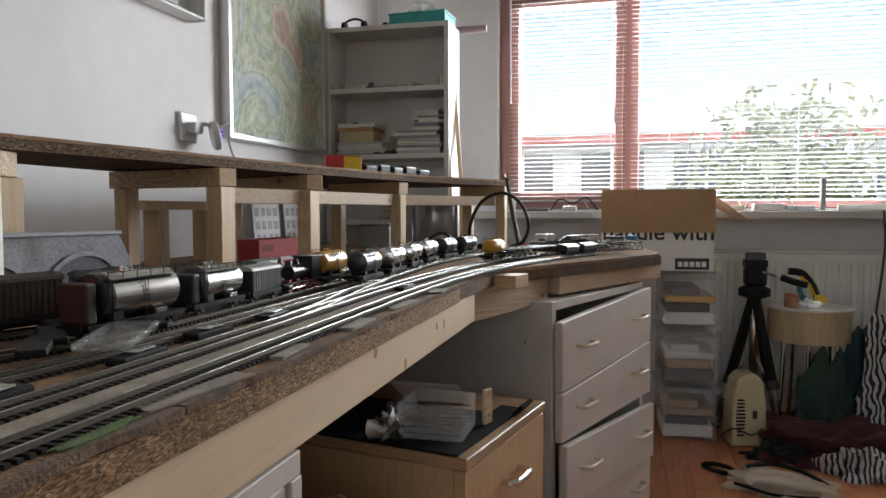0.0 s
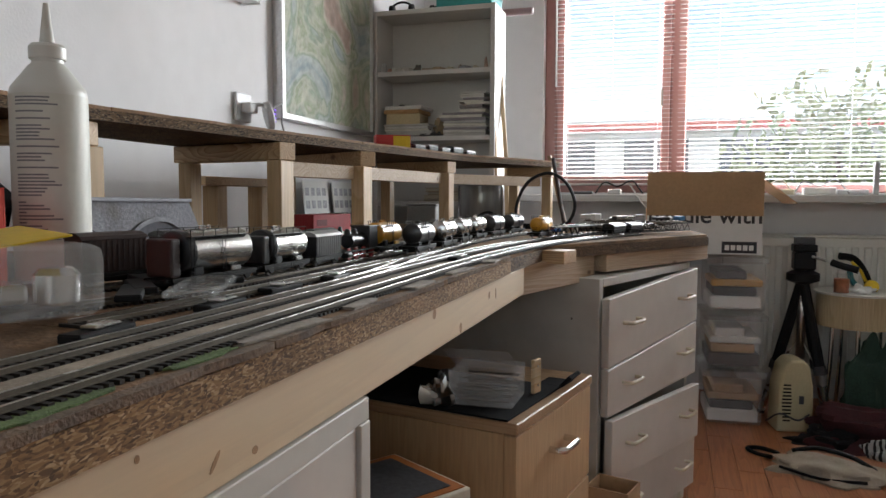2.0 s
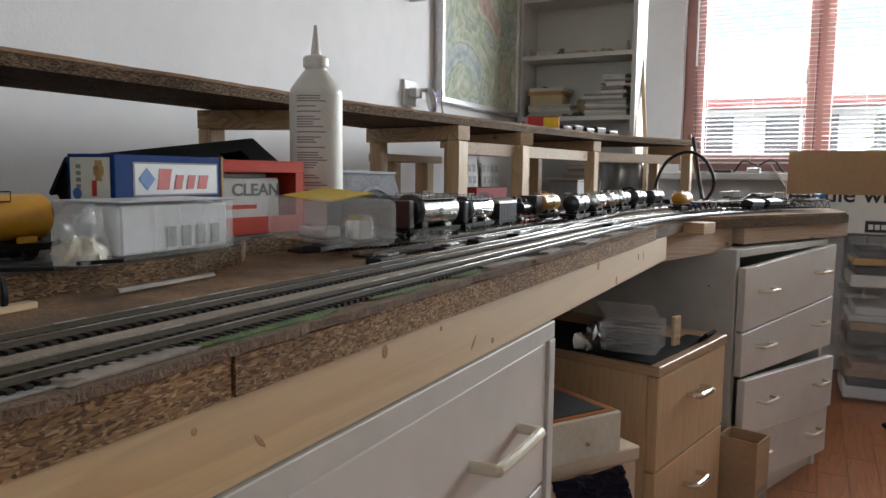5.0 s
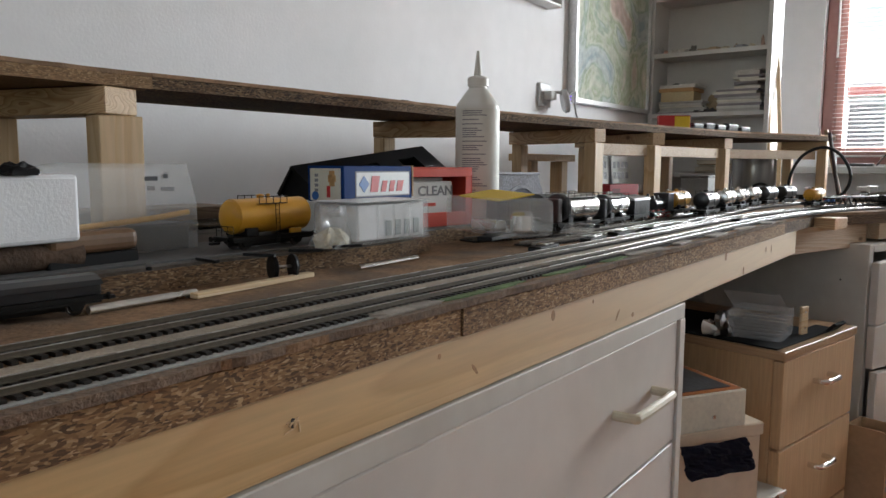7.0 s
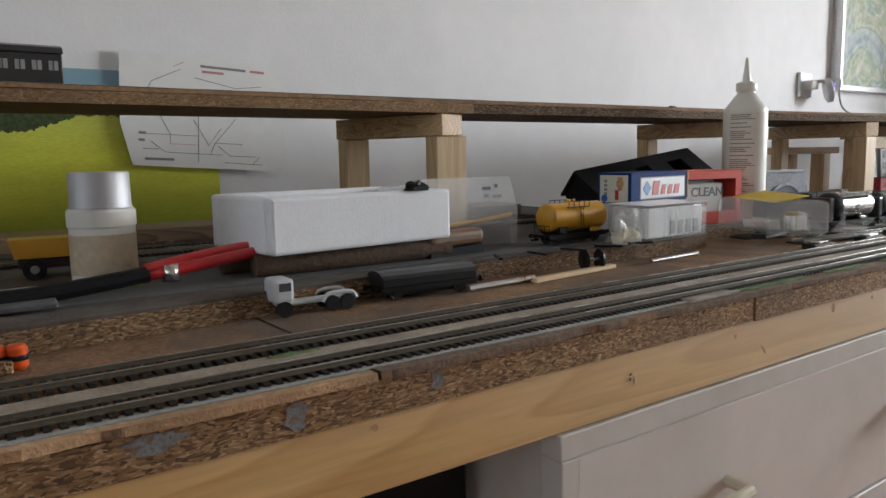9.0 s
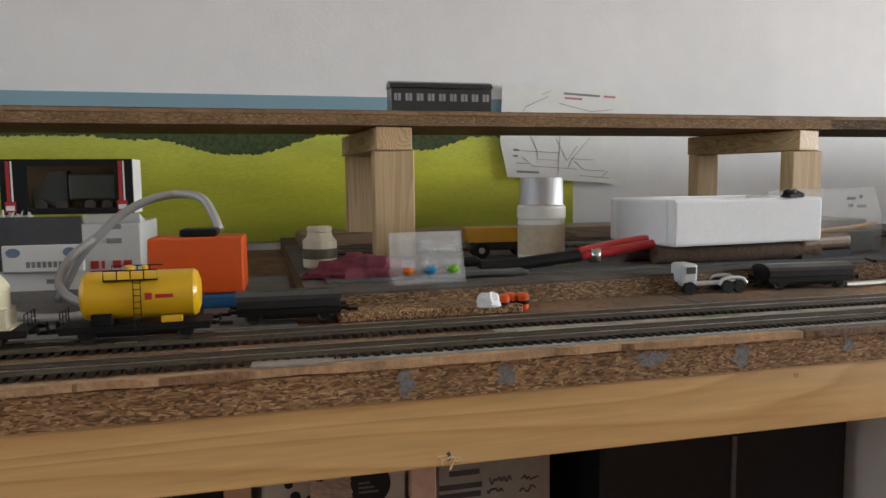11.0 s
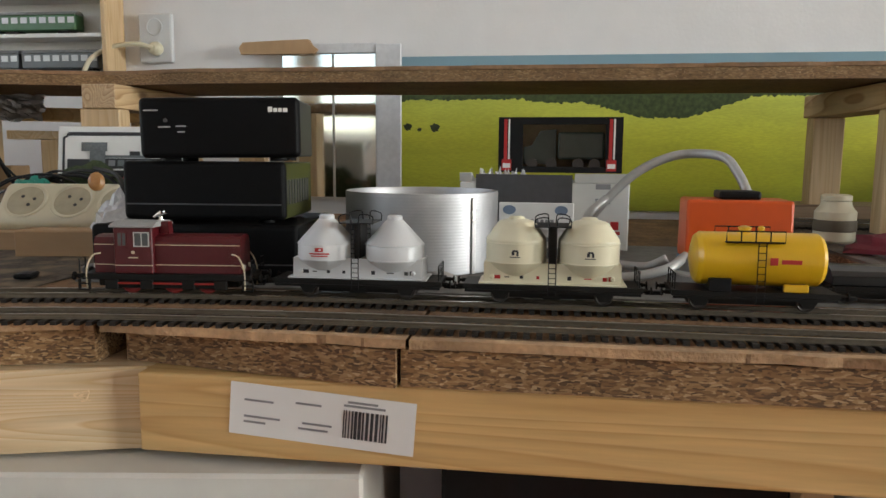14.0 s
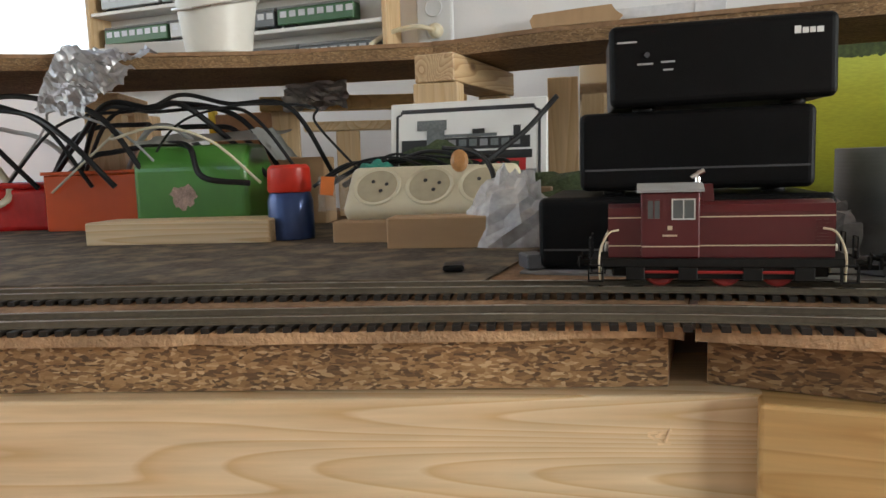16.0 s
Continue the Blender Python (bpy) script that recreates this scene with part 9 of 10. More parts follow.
for i in range(9):
    x0, y0, z0 = r.uniform(-0.37, -0.33), r.uniform(-0.52, -0.47), ZS + r.uniform(0.050, 0.066)
    pts = [(x0, y0, ZS + 0.045)]
    for k in range(4):
        x0, y0 = x0 + r.uniform(-0.012, 0.012), y0 + r.uniform(0.025, 0.045)
        pts.append((max(-0.375, min(-0.325, x0)), y0, z0 + r.uniform(-0.006, 0.010)))
    pts.append((x0, y0 + 0.02, ZS + 0.040))
    tagged(part("cable", tube(pts, r.choice((0.0012, 0.0018, 0.0024)), 7, smooth=6), RUBBER), "black cable lying over the heap before the picture", "cable", group="loose black cables")
yb2 = thing("yellow_edged_board", "brown cardboard panel with a yellow edge behind the cables", "board", pose(-0.60, -0.830, ZS + 0.0015))
part("panel", box(-0.004, 0.004, 0.0122, 0.118, 0.0, 0.140, 0.001), mat("brown_card", (0.30, 0.145, 0.06), 0.8, var=0.12), yb2)
part("edge_strip", box(-0.004, 0.004, 0.0, 0.012, 0.0, 0.150, 0.001), YEL_P, yb2, "yellow edge strip")

# label and splintered spots on the beams
lb_ = thing("barcode_label", "white paper label with a barcode stuck on the beam", "label", pose(0.0003, -0.043, 0.573))
part("paper", box(0, 0.0004, -0.05, 0.05, 0, 0.0285), PAPER, lb_, m=pose(0, 0, 0.0015, -4.2))
r = random.Random(2)
y = 0.012
while y < 0.036:
    w_ = r.choice((0.0006, 0.0009, 0.0015))
    part("barcode_bar", box(0.0004, 0.0007, y, y + w_, 0.0055, 0.0205), INK, lb_, m=pose(0, 0, 0.0015, -4.2))
    y += w_ + r.choice((0.0006, 0.001))
for a, b, c in ((0.012, 0.034, 0.0225), (0.014, 0.030, 0.0245), (-0.042, -0.026, 0.019), (-0.042, -0.022, 0.010), (-0.042, -0.030, 0.007), (-0.012, 0.004, 0.007), (-0.010, 0.006, 0.010), (-0.014, 0.0, 0.0205)):
    part("text_bar", box(0.0004, 0.0007, a, b, c, c + 0.0011), INKG, lb_, m=pose(0, 0, 0.0015, -4.2))
SPL = mat("raw_splinter", (0.72, 0.54, 0.33), 0.8, var=0.15, scale=90)
for k, (x, y, z) in enumerate(((0.0, 0.372, 0.571), (0.0, 0.83, 0.59), (-0.0022, -0.177, 0.594))):
    sp = thing("splinter", "splintered screw hole in the beam", "splinter", pose(x, y, z, 0, 0, 15.9 if y < -0.15 else 0))
    part("hole", cyl(0.0016, 0.0001, 0.0004, 10, m=Matrix.Rotation(math.pi / 2, 4, "Y") @ Matrix.Scale(1.8, 4, (1, 0, 0))), DGREY, sp)
    r = random.Random(k)
    for i in range(7):
        a = r.gauss(0, 0.35)
        L = r.uniform(0.0012, 0.004)
        part("chip", box(0.0001, r.uniform(0.0004, 0.0012), -L, L, -0.0005, 0.0005, 0.0001), SPL, sp, m=Matrix.Translation((0, r.gauss(0, 0.003), r.gauss(0, 0.0025))) @ Matrix.Rotation(a + (1.3 if i % 3 == 0 else 0), 4, "X"))

# grey card under the packs, dark stock behind the train
# dark sheet added over the bare board to bring its tone down
tagged(part("dark_sheet", slab([(-0.085, -0.272), (-0.078, -0.36), (-0.015, -0.60), (0.075, -0.85), (0.18, -1.1), (-0.45, -1.1), (-0.45, -0.272)], ZS + 0.0002, ZS + 0.0012), mat("darkening_sheet", (0.10, 0.083, 0.064), 0.95, var=0.45, scale=60, bump=0.5, spot=(0.25, 0.185, 0.12), spot_scale=38, spot_amt=0.8, spec=0.2)), "added dark mottled sheet toning down the board under the heap", "felt sheet")
tagged(part("grey_sheet", slab([(-0.118, -0.26), (-0.112, -0.05), (-0.115, 0.29), (-0.40, 0.295), (-0.40, -0.27)], ZS + 0.0002, ZS + 0.0016), mat("grey_card_sheet", (0.17, 0.165, 0.16), 0.85, var=0.25, scale=30, bump=0.3, spot=(0.10, 0.085, 0.07), spot_scale=10, spot_amt=0.6)), "dark grey card sheet under the packs", "card sheet")
for pts in ([(-0.283, 0.124, 0.690), (-0.268, 0.108, 0.676), (-0.240, 0.104, 0.657), (-0.217, 0.122, 0.645), (-0.206, 0.148, 0.643), (-0.202, 0.163, 0.650)], [(-0.20, 0.078, ZS + 0.006), (-0.175, 0.10, ZS + 0.006), (-0.165, 0.13, ZS + 0.007), (-0.170, 0.158, ZS + 0.013), (-0.190, 0.174, ZS + 0.02)]):
    tagged(part("hose", tube(pts, 0.0036, 12, smooth=6), MATS["grey_hose"]), "thin grey hose lying round the orange pump", "hose")
van("black flat wagon standing behind the running lines", pose(-0.128, 0.285, ZS + 0.0018, 0, 0, 88), 0.085, 0.006, TARBLACK, TARBLACK, group="", boards=False)
r = random.Random(404)
for k in range(14):
    y = -0.30 + 0.043 * k
    x = -0.118 - r.uniform(0, 0.05)
    tagged(part("small_part", box(-0.006, 0.006, -r.uniform(0.006, 0.02), r.uniform(0.006, 0.02), 0, r.uniform(0.003, 0.009), 0.001), (BLACK, DGREY, OLDWOOD, GCABLE)[k % 4], m=pose(x, y, ZS + 0.0018, 0, 0, r.uniform(0, 180))), "small dark part lying behind the track", "small part")

# ---- far corner of the layout ----
gj = thing("glass_jar", "large smoky plastic jar of odds and ends on the layout", "jar", pose(-0.275, 2.86, ZS))
# upright grey streaks paint reflections into the jar's colour
part("jar", lathe([(0.05, 0), (0.060, 0.003), (0.062, 0.010), (0.062, 0.112), (0.061, 0.118), (0.058, 0.118), (0.057, 0.012), (0, 0.010)], 40), mat("smoky_jar_sheen", (0.24, 0.24, 0.24), 0.16, 0.35, var=0.35, scale=16, stretch=(1, 1, 0.15), coat=0.6), gj)
part("content", lump(0.050, 0.050, 0.085, 91, 0.25), DGREY, gj, "dark odds and ends", m=pose(0, 0, 0.0125))
for k, (pts, rr) in enumerate((([(-0.15, 2.74, ZS + 0.005), (-0.152, 2.745, 0.70), (-0.125, 2.75, 0.757), (-0.075, 2.755, 0.780), (-0.03, 2.75, 0.757), (-0.006, 2.745, 0.705), (-0.02, 2.74, 0.66), (-0.06, 2.72, ZS + 0.006)], 0.0042), ([(-0.24, 2.66, ZS + 0.004), (-0.235, 2.67, 0.668), (-0.21, 2.68, 0.682), (-0.185, 2.68, 0.668), (-0.18, 2.68, ZS + 0.004)], 0.0042))):
    tagged(part("cable_loop", tube(pts, rr, 10, smooth=8), RUBBER), "thick black cable looped upright on the board", "cable")
tagged(part("leaning_rod", tube([(-0.04, 2.82, ZS + 0.003), (-0.075, 2.83, 0.822)], 0.005, 8), TANKBR), "dark brown rod leaning at the board's far end", "rod")
rb2 = thing("red_loco_carton", "red loco carton with white bars under the raised line", "box", pose(-0.395, 2.20, ZS, 0, 0, -12))
part("carton", box(-0.05, 0, -0.06, 0.055, 0, 0.052, 0.001), mat("crimson_card", (0.42, 0.02, 0.03), 0.45), rb2)
decal(rb2, 0.0, 0.0, 0.045, 0.012, 0.018, PAPER, "text_bar")
decal(rb2, 0.0, -0.05, -0.02, 0.03, 0.042, mat("dark_red_print", (0.2, 0.01, 0.02), 0.5), "print")
gb2 = thing("grey_storage_box", "grey storage box at the far wall end", "storage box", pose(-0.43, 2.92, ZS, 0, 0, -8))
part("box", box(-0.06, 0.03, -0.05, 0.05, 0, 0.06, 0.003, 2), mat("box_grey", (0.36, 0.36, 0.35), 0.6), gb2)
part("lid", box(-0.063, 0.033, -0.053, 0.053, 0.0602, 0.067, 0.002), mat("box_grey2", (0.30, 0.30, 0.29), 0.6), gb2)
for k, (y0, y1) in enumerate(((2.72, 2.87), (2.90, 3.06))):
    ca = thing("calendar", "white year calendar sheet leaning on the wall", "calendar", pose(WX + 0.012, y0, ZS + 0.005))
    part("sheet", box(0, 0.001, 0, y1 - y0, 0, 0.125), PAPER, ca, m=pose(0.015, 0, 0, 0, -5))
    for i in range(4):
        for j in range(3):
            part("month_block", box(0.0011, 0.0016, 0.012 + i * 0.034, 0.034 + i * 0.034, 0.012 + j * 0.036, 0.034 + j * 0.036), mat("calendar_print", (0.42, 0.42, 0.45), 0.7, var=0.4, scale=180), ca, m=pose(0.015, 0, 0, 0, -5))
r = random.Random(91)
for i in range(26):
    x, y = r.uniform(-0.22, 0.20), r.uniform(2.45, 2.95)
    if x > 0.05 and y < 2.55 + (x - 0.05) * 1.2:
        continue
    L = r.uniform(0.02, 0.07)
    if i % 3 == 0:
        tagged(part("rail_piece", box(-0.0015, 0.0015, -L / 2, L / 2, 0, 0.003), STEEL, m=pose(x, y, ZS + 0.0065 + 0.0004 * i, 0, 0, r.uniform(0, 180))), "loose length of bright rail", "rail piece")
    elif i % 3 == 1:
        tagged(part("wire_scrap", tube([(x, y, ZS + 0.008), (x + r.uniform(-0.04, 0.04), y + 0.03, ZS + 0.02), (x + r.uniform(-0.06, 0.06), y + 0.07, ZS + 0.008)], 0.0014, 6, smooth=5), RUBBER if i % 2 else RED_P), "scrap of thin wire", "wire")
    else:
        tagged(part("small_part", box(-0.007, 0.007, -0.011, 0.011, 0, r.uniform(0.005, 0.014), 0.002), (BLACK, STEEL, BLUE_P, PAPER)[i % 4], m=pose(x, y, ZS + 0.0065, 0, 0, r.uniform(0, 180))), "small model railway part", "small part")
for k, y in enumerate((2.62, 2.70)):
    van("black flat model wagon near the window", on_track(TA, y - 0.08), 0.07, 0.007, TARBLACK, TARBLACK, group="far stock", boards=False)

# loose curved track piled near the window
for k, (cx, cy, rad, a0, a1, z) in enumerate(((-0.16, 2.98, 0.34, -62, -6, 0.0062), (-0.20, 2.93, 0.37, -58, 0, 0.0122), (-0.10, 3.02, 0.29, -70, -18, 0.0182), (-0.22, 2.90, 0.30, -50, 10, 0.0062), (-0.05, 2.56, 0.28, 20, 78, 0.0242), (0.34, 2.86, 0.26, 150, 215, 0.0302), (0.02, 2.95, 0.24, -85, -20, 0.0242))):
    arc = [(cx + rad * math.cos(radians(a0 + (a1 - a0) * i / 10)), cy + rad * math.sin(radians(a0 + (a1 - a0) * i / 10))) for i in range(11)]
    track(arc, ZS + z, "loose curved piece of black-sleepered track in a pile", "loose curved track")

for k, (x, y, z, lx, ly, h, yaw, c) in enumerate(((0.05, 2.70, 0.031, 0.018, 0.03, 0.016, 20, (0.62, 0.62, 0.60)), (0.10, 2.77, 0.031, 0.016, 0.045, 0.010, -30, (0.02, 0.02, 0.02)), (0.15, 2.74, 0.031, 0.02, 0.02, 0.014, 10, (0.45, 0.45, 0.46)), (0.20, 2.80, 0.031, 0.014, 0.05, 0.008, 60, (0.03, 0.03, 0.03)), (0.02, 2.80, 0.031, 0.03, 0.022, 0.012, -12, (0.66, 0.66, 0.64)), (0.24, 2.78, 0.031, 0.016, 0.026, 0.011, 35, (0.03, 0.14, 0.32)))):
    tagged(part("track_fitting", box(-lx / 2, lx / 2, -ly / 2, ly / 2, 0, h, 0.002, 2), mat("fitting_%d" % k, c, 0.3, var=0.15), m=pose(x, y, ZS + z, 0, 0, yaw)), "small plastic fitting lying on the piled track", "track fitting")

# ---- bookcase contents ----
r = random.Random(14)
BOOKC = [(0.55, 0.50, 0.40), (0.30, 0.22, 0.14), (0.62, 0.61, 0.58), (0.20, 0.20, 0.22), (0.45, 0.33, 0.2), (0.5, 0.5, 0.52), (0.25, 0.10, 0.08)]


def book_pile(x, y, z, n, w, d, seed, name="book", label="worn book lying in a pile on a shelf"):
    r = random.Random(seed)
    for i in range(n):
        t = r.uniform(0.006, 0.018)
        ww, dd = w * r.uniform(0.8, 1.0), d * r.uniform(0.8, 1.0)
        k = r.randrange(len(BOOKC))
        b = thing(name, label, "book", pose(x + r.uniform(-0.008, 0.008), y, z, 0, 0, r.uniform(-7, 7)), group="books on the shelves")
        cm = mat("book_cover_%d" % k, BOOKC[k], 0.6, var=0.1)
        part("cover", box(-ww / 2, ww / 2, -dd / 2, dd / 2, 0, 0.0015), cm, b)
        part("page_block", box(-ww / 2 + 0.002, ww / 2 - 0.002, -dd / 2 + 0.002, dd / 2 - 0.002, 0.0016, t - 0.0016), mat("old_pages", (0.50, 0.46, 0.38), 0.8, var=0.15, scale=90, stretch=(1, 1, 6)), b)
        part("cover", box(-ww / 2, ww / 2, -dd / 2, dd / 2, t - 0.0015, t), cm, b)
        z += t + 0.0003
    return z


def paper_stack(x, y, z, n, w, d, seed, skew=6.0, tones=((0.56, 0.55, 0.53), (0.42, 0.41, 0.40), (0.60, 0.58, 0.52), (0.24, 0.22, 0.24))):
    """Magazines and papers lying askew on one another."""
    r = random.Random(seed)
    for i in range(n):
        t = r.uniform(0.003, 0.010)
        k = r.randrange(len(tones))
        o = part("magazine", box(-w / 2 * r.uniform(0.85, 1.05), w / 2, -d / 2, d / 2 * r.uniform(0.8, 1.0), 0, t, 0.0006), mat("magazine_%d" % k, tones[k], 0.55, var=0.2, scale=60, stretch=(1, 1, 8)), m=pose(x + r.uniform(-0.012, 0.012), y + r.uniform(-0.008, 0.008), z, 0, 0, r.uniform(-skew, skew)))
        tagged(o, "worn magazine lying askew in a pile on a shelf", "magazine", group="papers on the shelves")
        z += t + 0.0004
    return z


zt_ = paper_stack(-0.635, 3.30, 0.9208, 6, 0.165, 0.13, 21, 4)
for h, w, c, lb in ((0.036, 0.118, (0.50, 0.40, 0.24), "tan cardboard box on a pile of papers"), (0.013, 0.128, (0.46, 0.27, 0.12), "thick orange-brown book on a tan box"), (0.012, 0.134, (0.60, 0.58, 0.55), "white book lying on a brown one")):
    tagged(part("flat_box" if h > 0.03 else "book", box(-w / 2, w / 2, -0.055, 0.055, 0, h, 0.0015), mat("shelf_%d" % int(h * 1000), c, 0.65, var=0.12, scale=40), m=pose(-0.650 + 0.006 * (h < 0.0125), 3.30, zt_, 0, 0, 4 if h > 0.03 else -3)), lb, "box" if h > 0.03 else "book")
    zt_ += h + 0.0004
tagged(part("black_scrap", lump(0.016, 0.012, 0.008, 33), BLACK, m=pose(-0.665, 3.28, zt_)), "small black oddment on a white book", "oddment")
tagged(part("paper_heap", lump(0.042, 0.045, 0.062, 35, 0.3), mat("brown_paper", (0.36, 0.28, 0.18), 0.85, var=0.25, scale=30, bump=0.5), m=pose(-0.520, 3.31, 0.9208)), "crumpled brown paper heaped on the shelf", "paper heap")
tagged(part("dark_cloth", lump(0.036, 0.030, 0.020, 38, 0.35), DGREY, m=pose(-0.555, 3.26, 0.9208)), "dark rag lying on the shelf", "rag")
zt_ = paper_stack(-0.435, 3.30, 0.9208, 9, 0.150, 0.13, 22, 5)
zt_ = paper_stack(-0.405, 3.30, zt_, 9, 0.085, 0.12, 23, 12)
book_pile(-0.50, 3.31, 0.7058, 4, 0.16, 0.13, 4)
book_pile(-0.45, 3.30, 0.4858, 5, 0.2, 0.13, 5)
for k, (x, L, h, c) in enumerate(((-0.715, 0.014, 0.034, (0.42, 0.42, 0.42)), (-0.700, 0.02, 0.016, (0.5, 0.3, 0.25)), (-0.655, 0.075, 0.018, (0.60, 0.60, 0.58)), (-0.640, 0.055, 0.012, (0.5, 0.48, 0.45)), (-0.598, 0.026, 0.022, (0.12, 0.11, 0.10)), (-0.562, 0.05, 0.011, (0.34, 0.28, 0.22)), (-0.52, 0.03, 0.010, (0.4, 0.3, 0.2)), (-0.487, 0.026, 0.013, (0.48, 0.42, 0.32)), (-0.455, 0.018, 0.018, (0.30, 0.20, 0.12)), (-0.43, 0.03, 0.010, (0.25, 0.25, 0.27)), (-0.40, 0.026, 0.013, (0.52, 0.46, 0.36)), (-0.368, 0.013, 0.040, (0.50, 0.34, 0.28)))):
    shape = lump(L / 2, 0.016, h, 200 + k, 0.25, 18, 8) if k % 3 == 1 or L < 0.02 else box(-L / 2, L / 2, -0.02, 0.02, 0, h, 0.003, 2)
    tagged(part("shelf_trinket", shape, mat("trinket_%d" % k, c, 0.5, var=0.25, scale=70), m=pose(x, 3.25 + 0.012 * (k % 3), 1.1358, 0, 0, 14 * (k % 3) - 14)), "small trinket on the bookcase shelf", "trinket")
tl = thing("teal_box", "flat teal box on top of the bookcase", "box", pose(-0.43, 3.31, BH, 0, 0, -3))
part("box", box(-0.10, 0.09, -0.06, 0.06, 0, 0.035, 0.001), mat("teal_card", (0.03, 0.30, 0.30), 0.5), tl)
part("lid", box(-0.102, 0.092, -0.062, 0.062, 0.0352, 0.042, 0.001), MATS["teal_card"], tl)
tagged(part("white_bag", lump(0.05, 0.04, 0.04, 66, 0.3), FILM, m=pose(-0.44, 3.31, BH + 0.0422)), "crumpled white plastic bag on the teal box", "plastic bag")
hp = thing("headphones", "black headphones lying on the bookcase", "headphones", pose(-0.67, 3.30, BH))
part("band", tube([(-0.035, 0, 0.01), (-0.03, 0, 0.035), (0, 0, 0.045), (0.03, 0, 0.035), (0.035, 0, 0.01)], 0.004, 8, smooth=5), BLACK, hp)
for s in (-1, 1):
    part("ear_cup", lathe([(0.012, -0.008), (0.018, -0.006), (0.018, 0.006), (0.012, 0.008)], 18, m=Matrix.Translation((s * 0.035, 0, 0.019)) @ Matrix.Rotation(math.pi / 2, 4, "Y")), BLACK, hp)
tagged(part("black_pouch", lump(0.02, 0.02, 0.025, 61), BLACK, m=pose(-0.55, 3.29, BH)), "small black pouch on the bookcase", "pouch")
tagged(part("wooden_stick", tube([(-0.300, 3.24, 0.002), (-0.322, 3.235, 0.75), (-0.338, 3.235, 1.15)], 0.007, 8), PINE_PALE), "long pale wooden stick leaning on the bookcase", "stick")
tagged(part("rolled_poster", cyl(0.012, -0.22, 0.22, 14, m=Matrix.Translation((-0.46, 3.41, BH + 0.0555)) @ Matrix.Rotation(math.pi / 2, 4, "Y")), mat("dull_red_paper", (0.30, 0.20, 0.21), 0.6)), "faded red rolled poster on top of the bookcase", "rolled poster").location.z = -0.043

# ---- window sill clutter ----
ZW = WIN[2] - 0.008
for k, (x, lx, ly, h, mt) in enumerate(((0.175, 0.06, 0.04, 0.030, WHITE_S), (0.395, 0.025, 0.02, 0.075, RED_P), (0.29, 0.10, 0.02, 0.012, GCABLE), (0.60, 0.05, 0.04, 0.02, CREAM_P), (0.70, 0.10, 0.05, 0.025, PAPER), (0.80, 0.10, 0.03, 0.018, WHITE_S), (0.99, 0.14, 0.06, 0.02, PAPER), (-0.10, 0.08, 0.05, 0.012, DGREY), (-0.2, 0.03, 0.03, 0.05, PAPER), (0.02, 0.05, 0.03, 0.02, STEEL))):
    tagged(part("sill_oddment", box(-lx / 2, lx / 2, -ly / 2, ly / 2, 0, h, min(0.004, h * 0.3), 2), mt, m=pose(x, 3.70, ZW, 0, 0, 12 * (k % 3) - 12)), ("white", "red", "grey", "cream", "white", "white", "white", "dark grey", "white", "steel")[k] + " oddment lying on the window sill", "oddment")
tagged(part("sill_post", box(-0.008, 0.008, -0.01, 0.01, 0, 0.11, 0.002), GCABLE, m=pose(0.872, 3.70, ZW)), "slim grey upright holder on the sill", "holder")
for k, x in enumerate((0.45, 0.62, -0.05)):
    tagged(part("cable", tube([(x, 3.68, ZW + 0.004), (x + 0.03, 3.70, ZW + 0.045), (x + 0.08, 3.69, ZW + 0.03), (x + 0.13, 3.70, ZW + 0.05), (x + 0.17, 3.68, ZW + 0.004)], 0.003, 7, smooth=6), (CREAM_P, GCABLE, RUBBER)[k]), ("cream", "grey", "black")[k] + " cable coiled on the sill", "cable")
tagged(part("radiator_cable", tube([(1.03, WY - 0.20, ZW), (1.035, WY - 0.20, 0.60), (1.03, WY - 0.135, 0.30), (1.05, WY - 0.14, 0.02)], 0.004, 7, smooth=5), DGREY), "dark cable hanging down before the radiator", "cable")

# ---- the stack beside the chest ----
dw = thing("plastic_drawer_tower", "tower of three clear plastic drawers full of odds and ends", "drawer tower", pose(0.415, 3.50, 0, 0, 0, 3))
FROST = clear("frosted_plastic", (0.75, 0.76, 0.77), 0.25, 0.2)
for k in range(3):
    z = 0.004 + k * 0.181
    d_ = part("drawer", box(-0.085, 0.085, -0.13, 0.11, z, z + 0.150, 0.006, 2), FROST, dw)
    d_.visible_shadow = False
    part("rim", box(-0.094, 0.094, -0.138, 0.115, z + 0.1502, z + 0.168, 0.003, 2), MILKY, dw)
    for q, (a, b, c, e, mt) in enumerate(((-0.078, 0.075, 0.006, 0.045, (PAPER, DGREY, PAPER)[k]), (-0.07, 0.06, 0.046, 0.075, (DGREY, CARD, BLACK)[k]), (-0.075, 0.078, 0.076, 0.098, (CARD, PAPER, OCHRE)[k]), (-0.06, 0.03, 0.099, 0.125, (CARD, PAPER, DGREY)[k]))):
        part("content", box(a, b, -0.121, 0.09, z + c, z + e, 0.004), mt, dw)
cbx = thing("open_carton", "open brown and white shipping carton with a black logo bar", "cardboard box", pose(0.312, 3.50, 0.5435, 0, 0, 3))
part("side", box(-0.172, 0.172, -0.13, -0.126, 0, 0.142), PAPER, cbx, "white printed side")
part("side", box(-0.172, -0.168, -0.1258, 0.12, 0, 0.142), CARD, cbx)
part("side", box(0.168, 0.172, -0.1258, 0.12, 0, 0.142), PAPER, cbx)
part("side", box(-0.172, 0.172, 0.1202, 0.124, 0, 0.142), CARD, cbx)
part("bottom", box(-0.1678, 0.1678, -0.1258, 0.12, 0.0, 0.004), CARD, cbx)
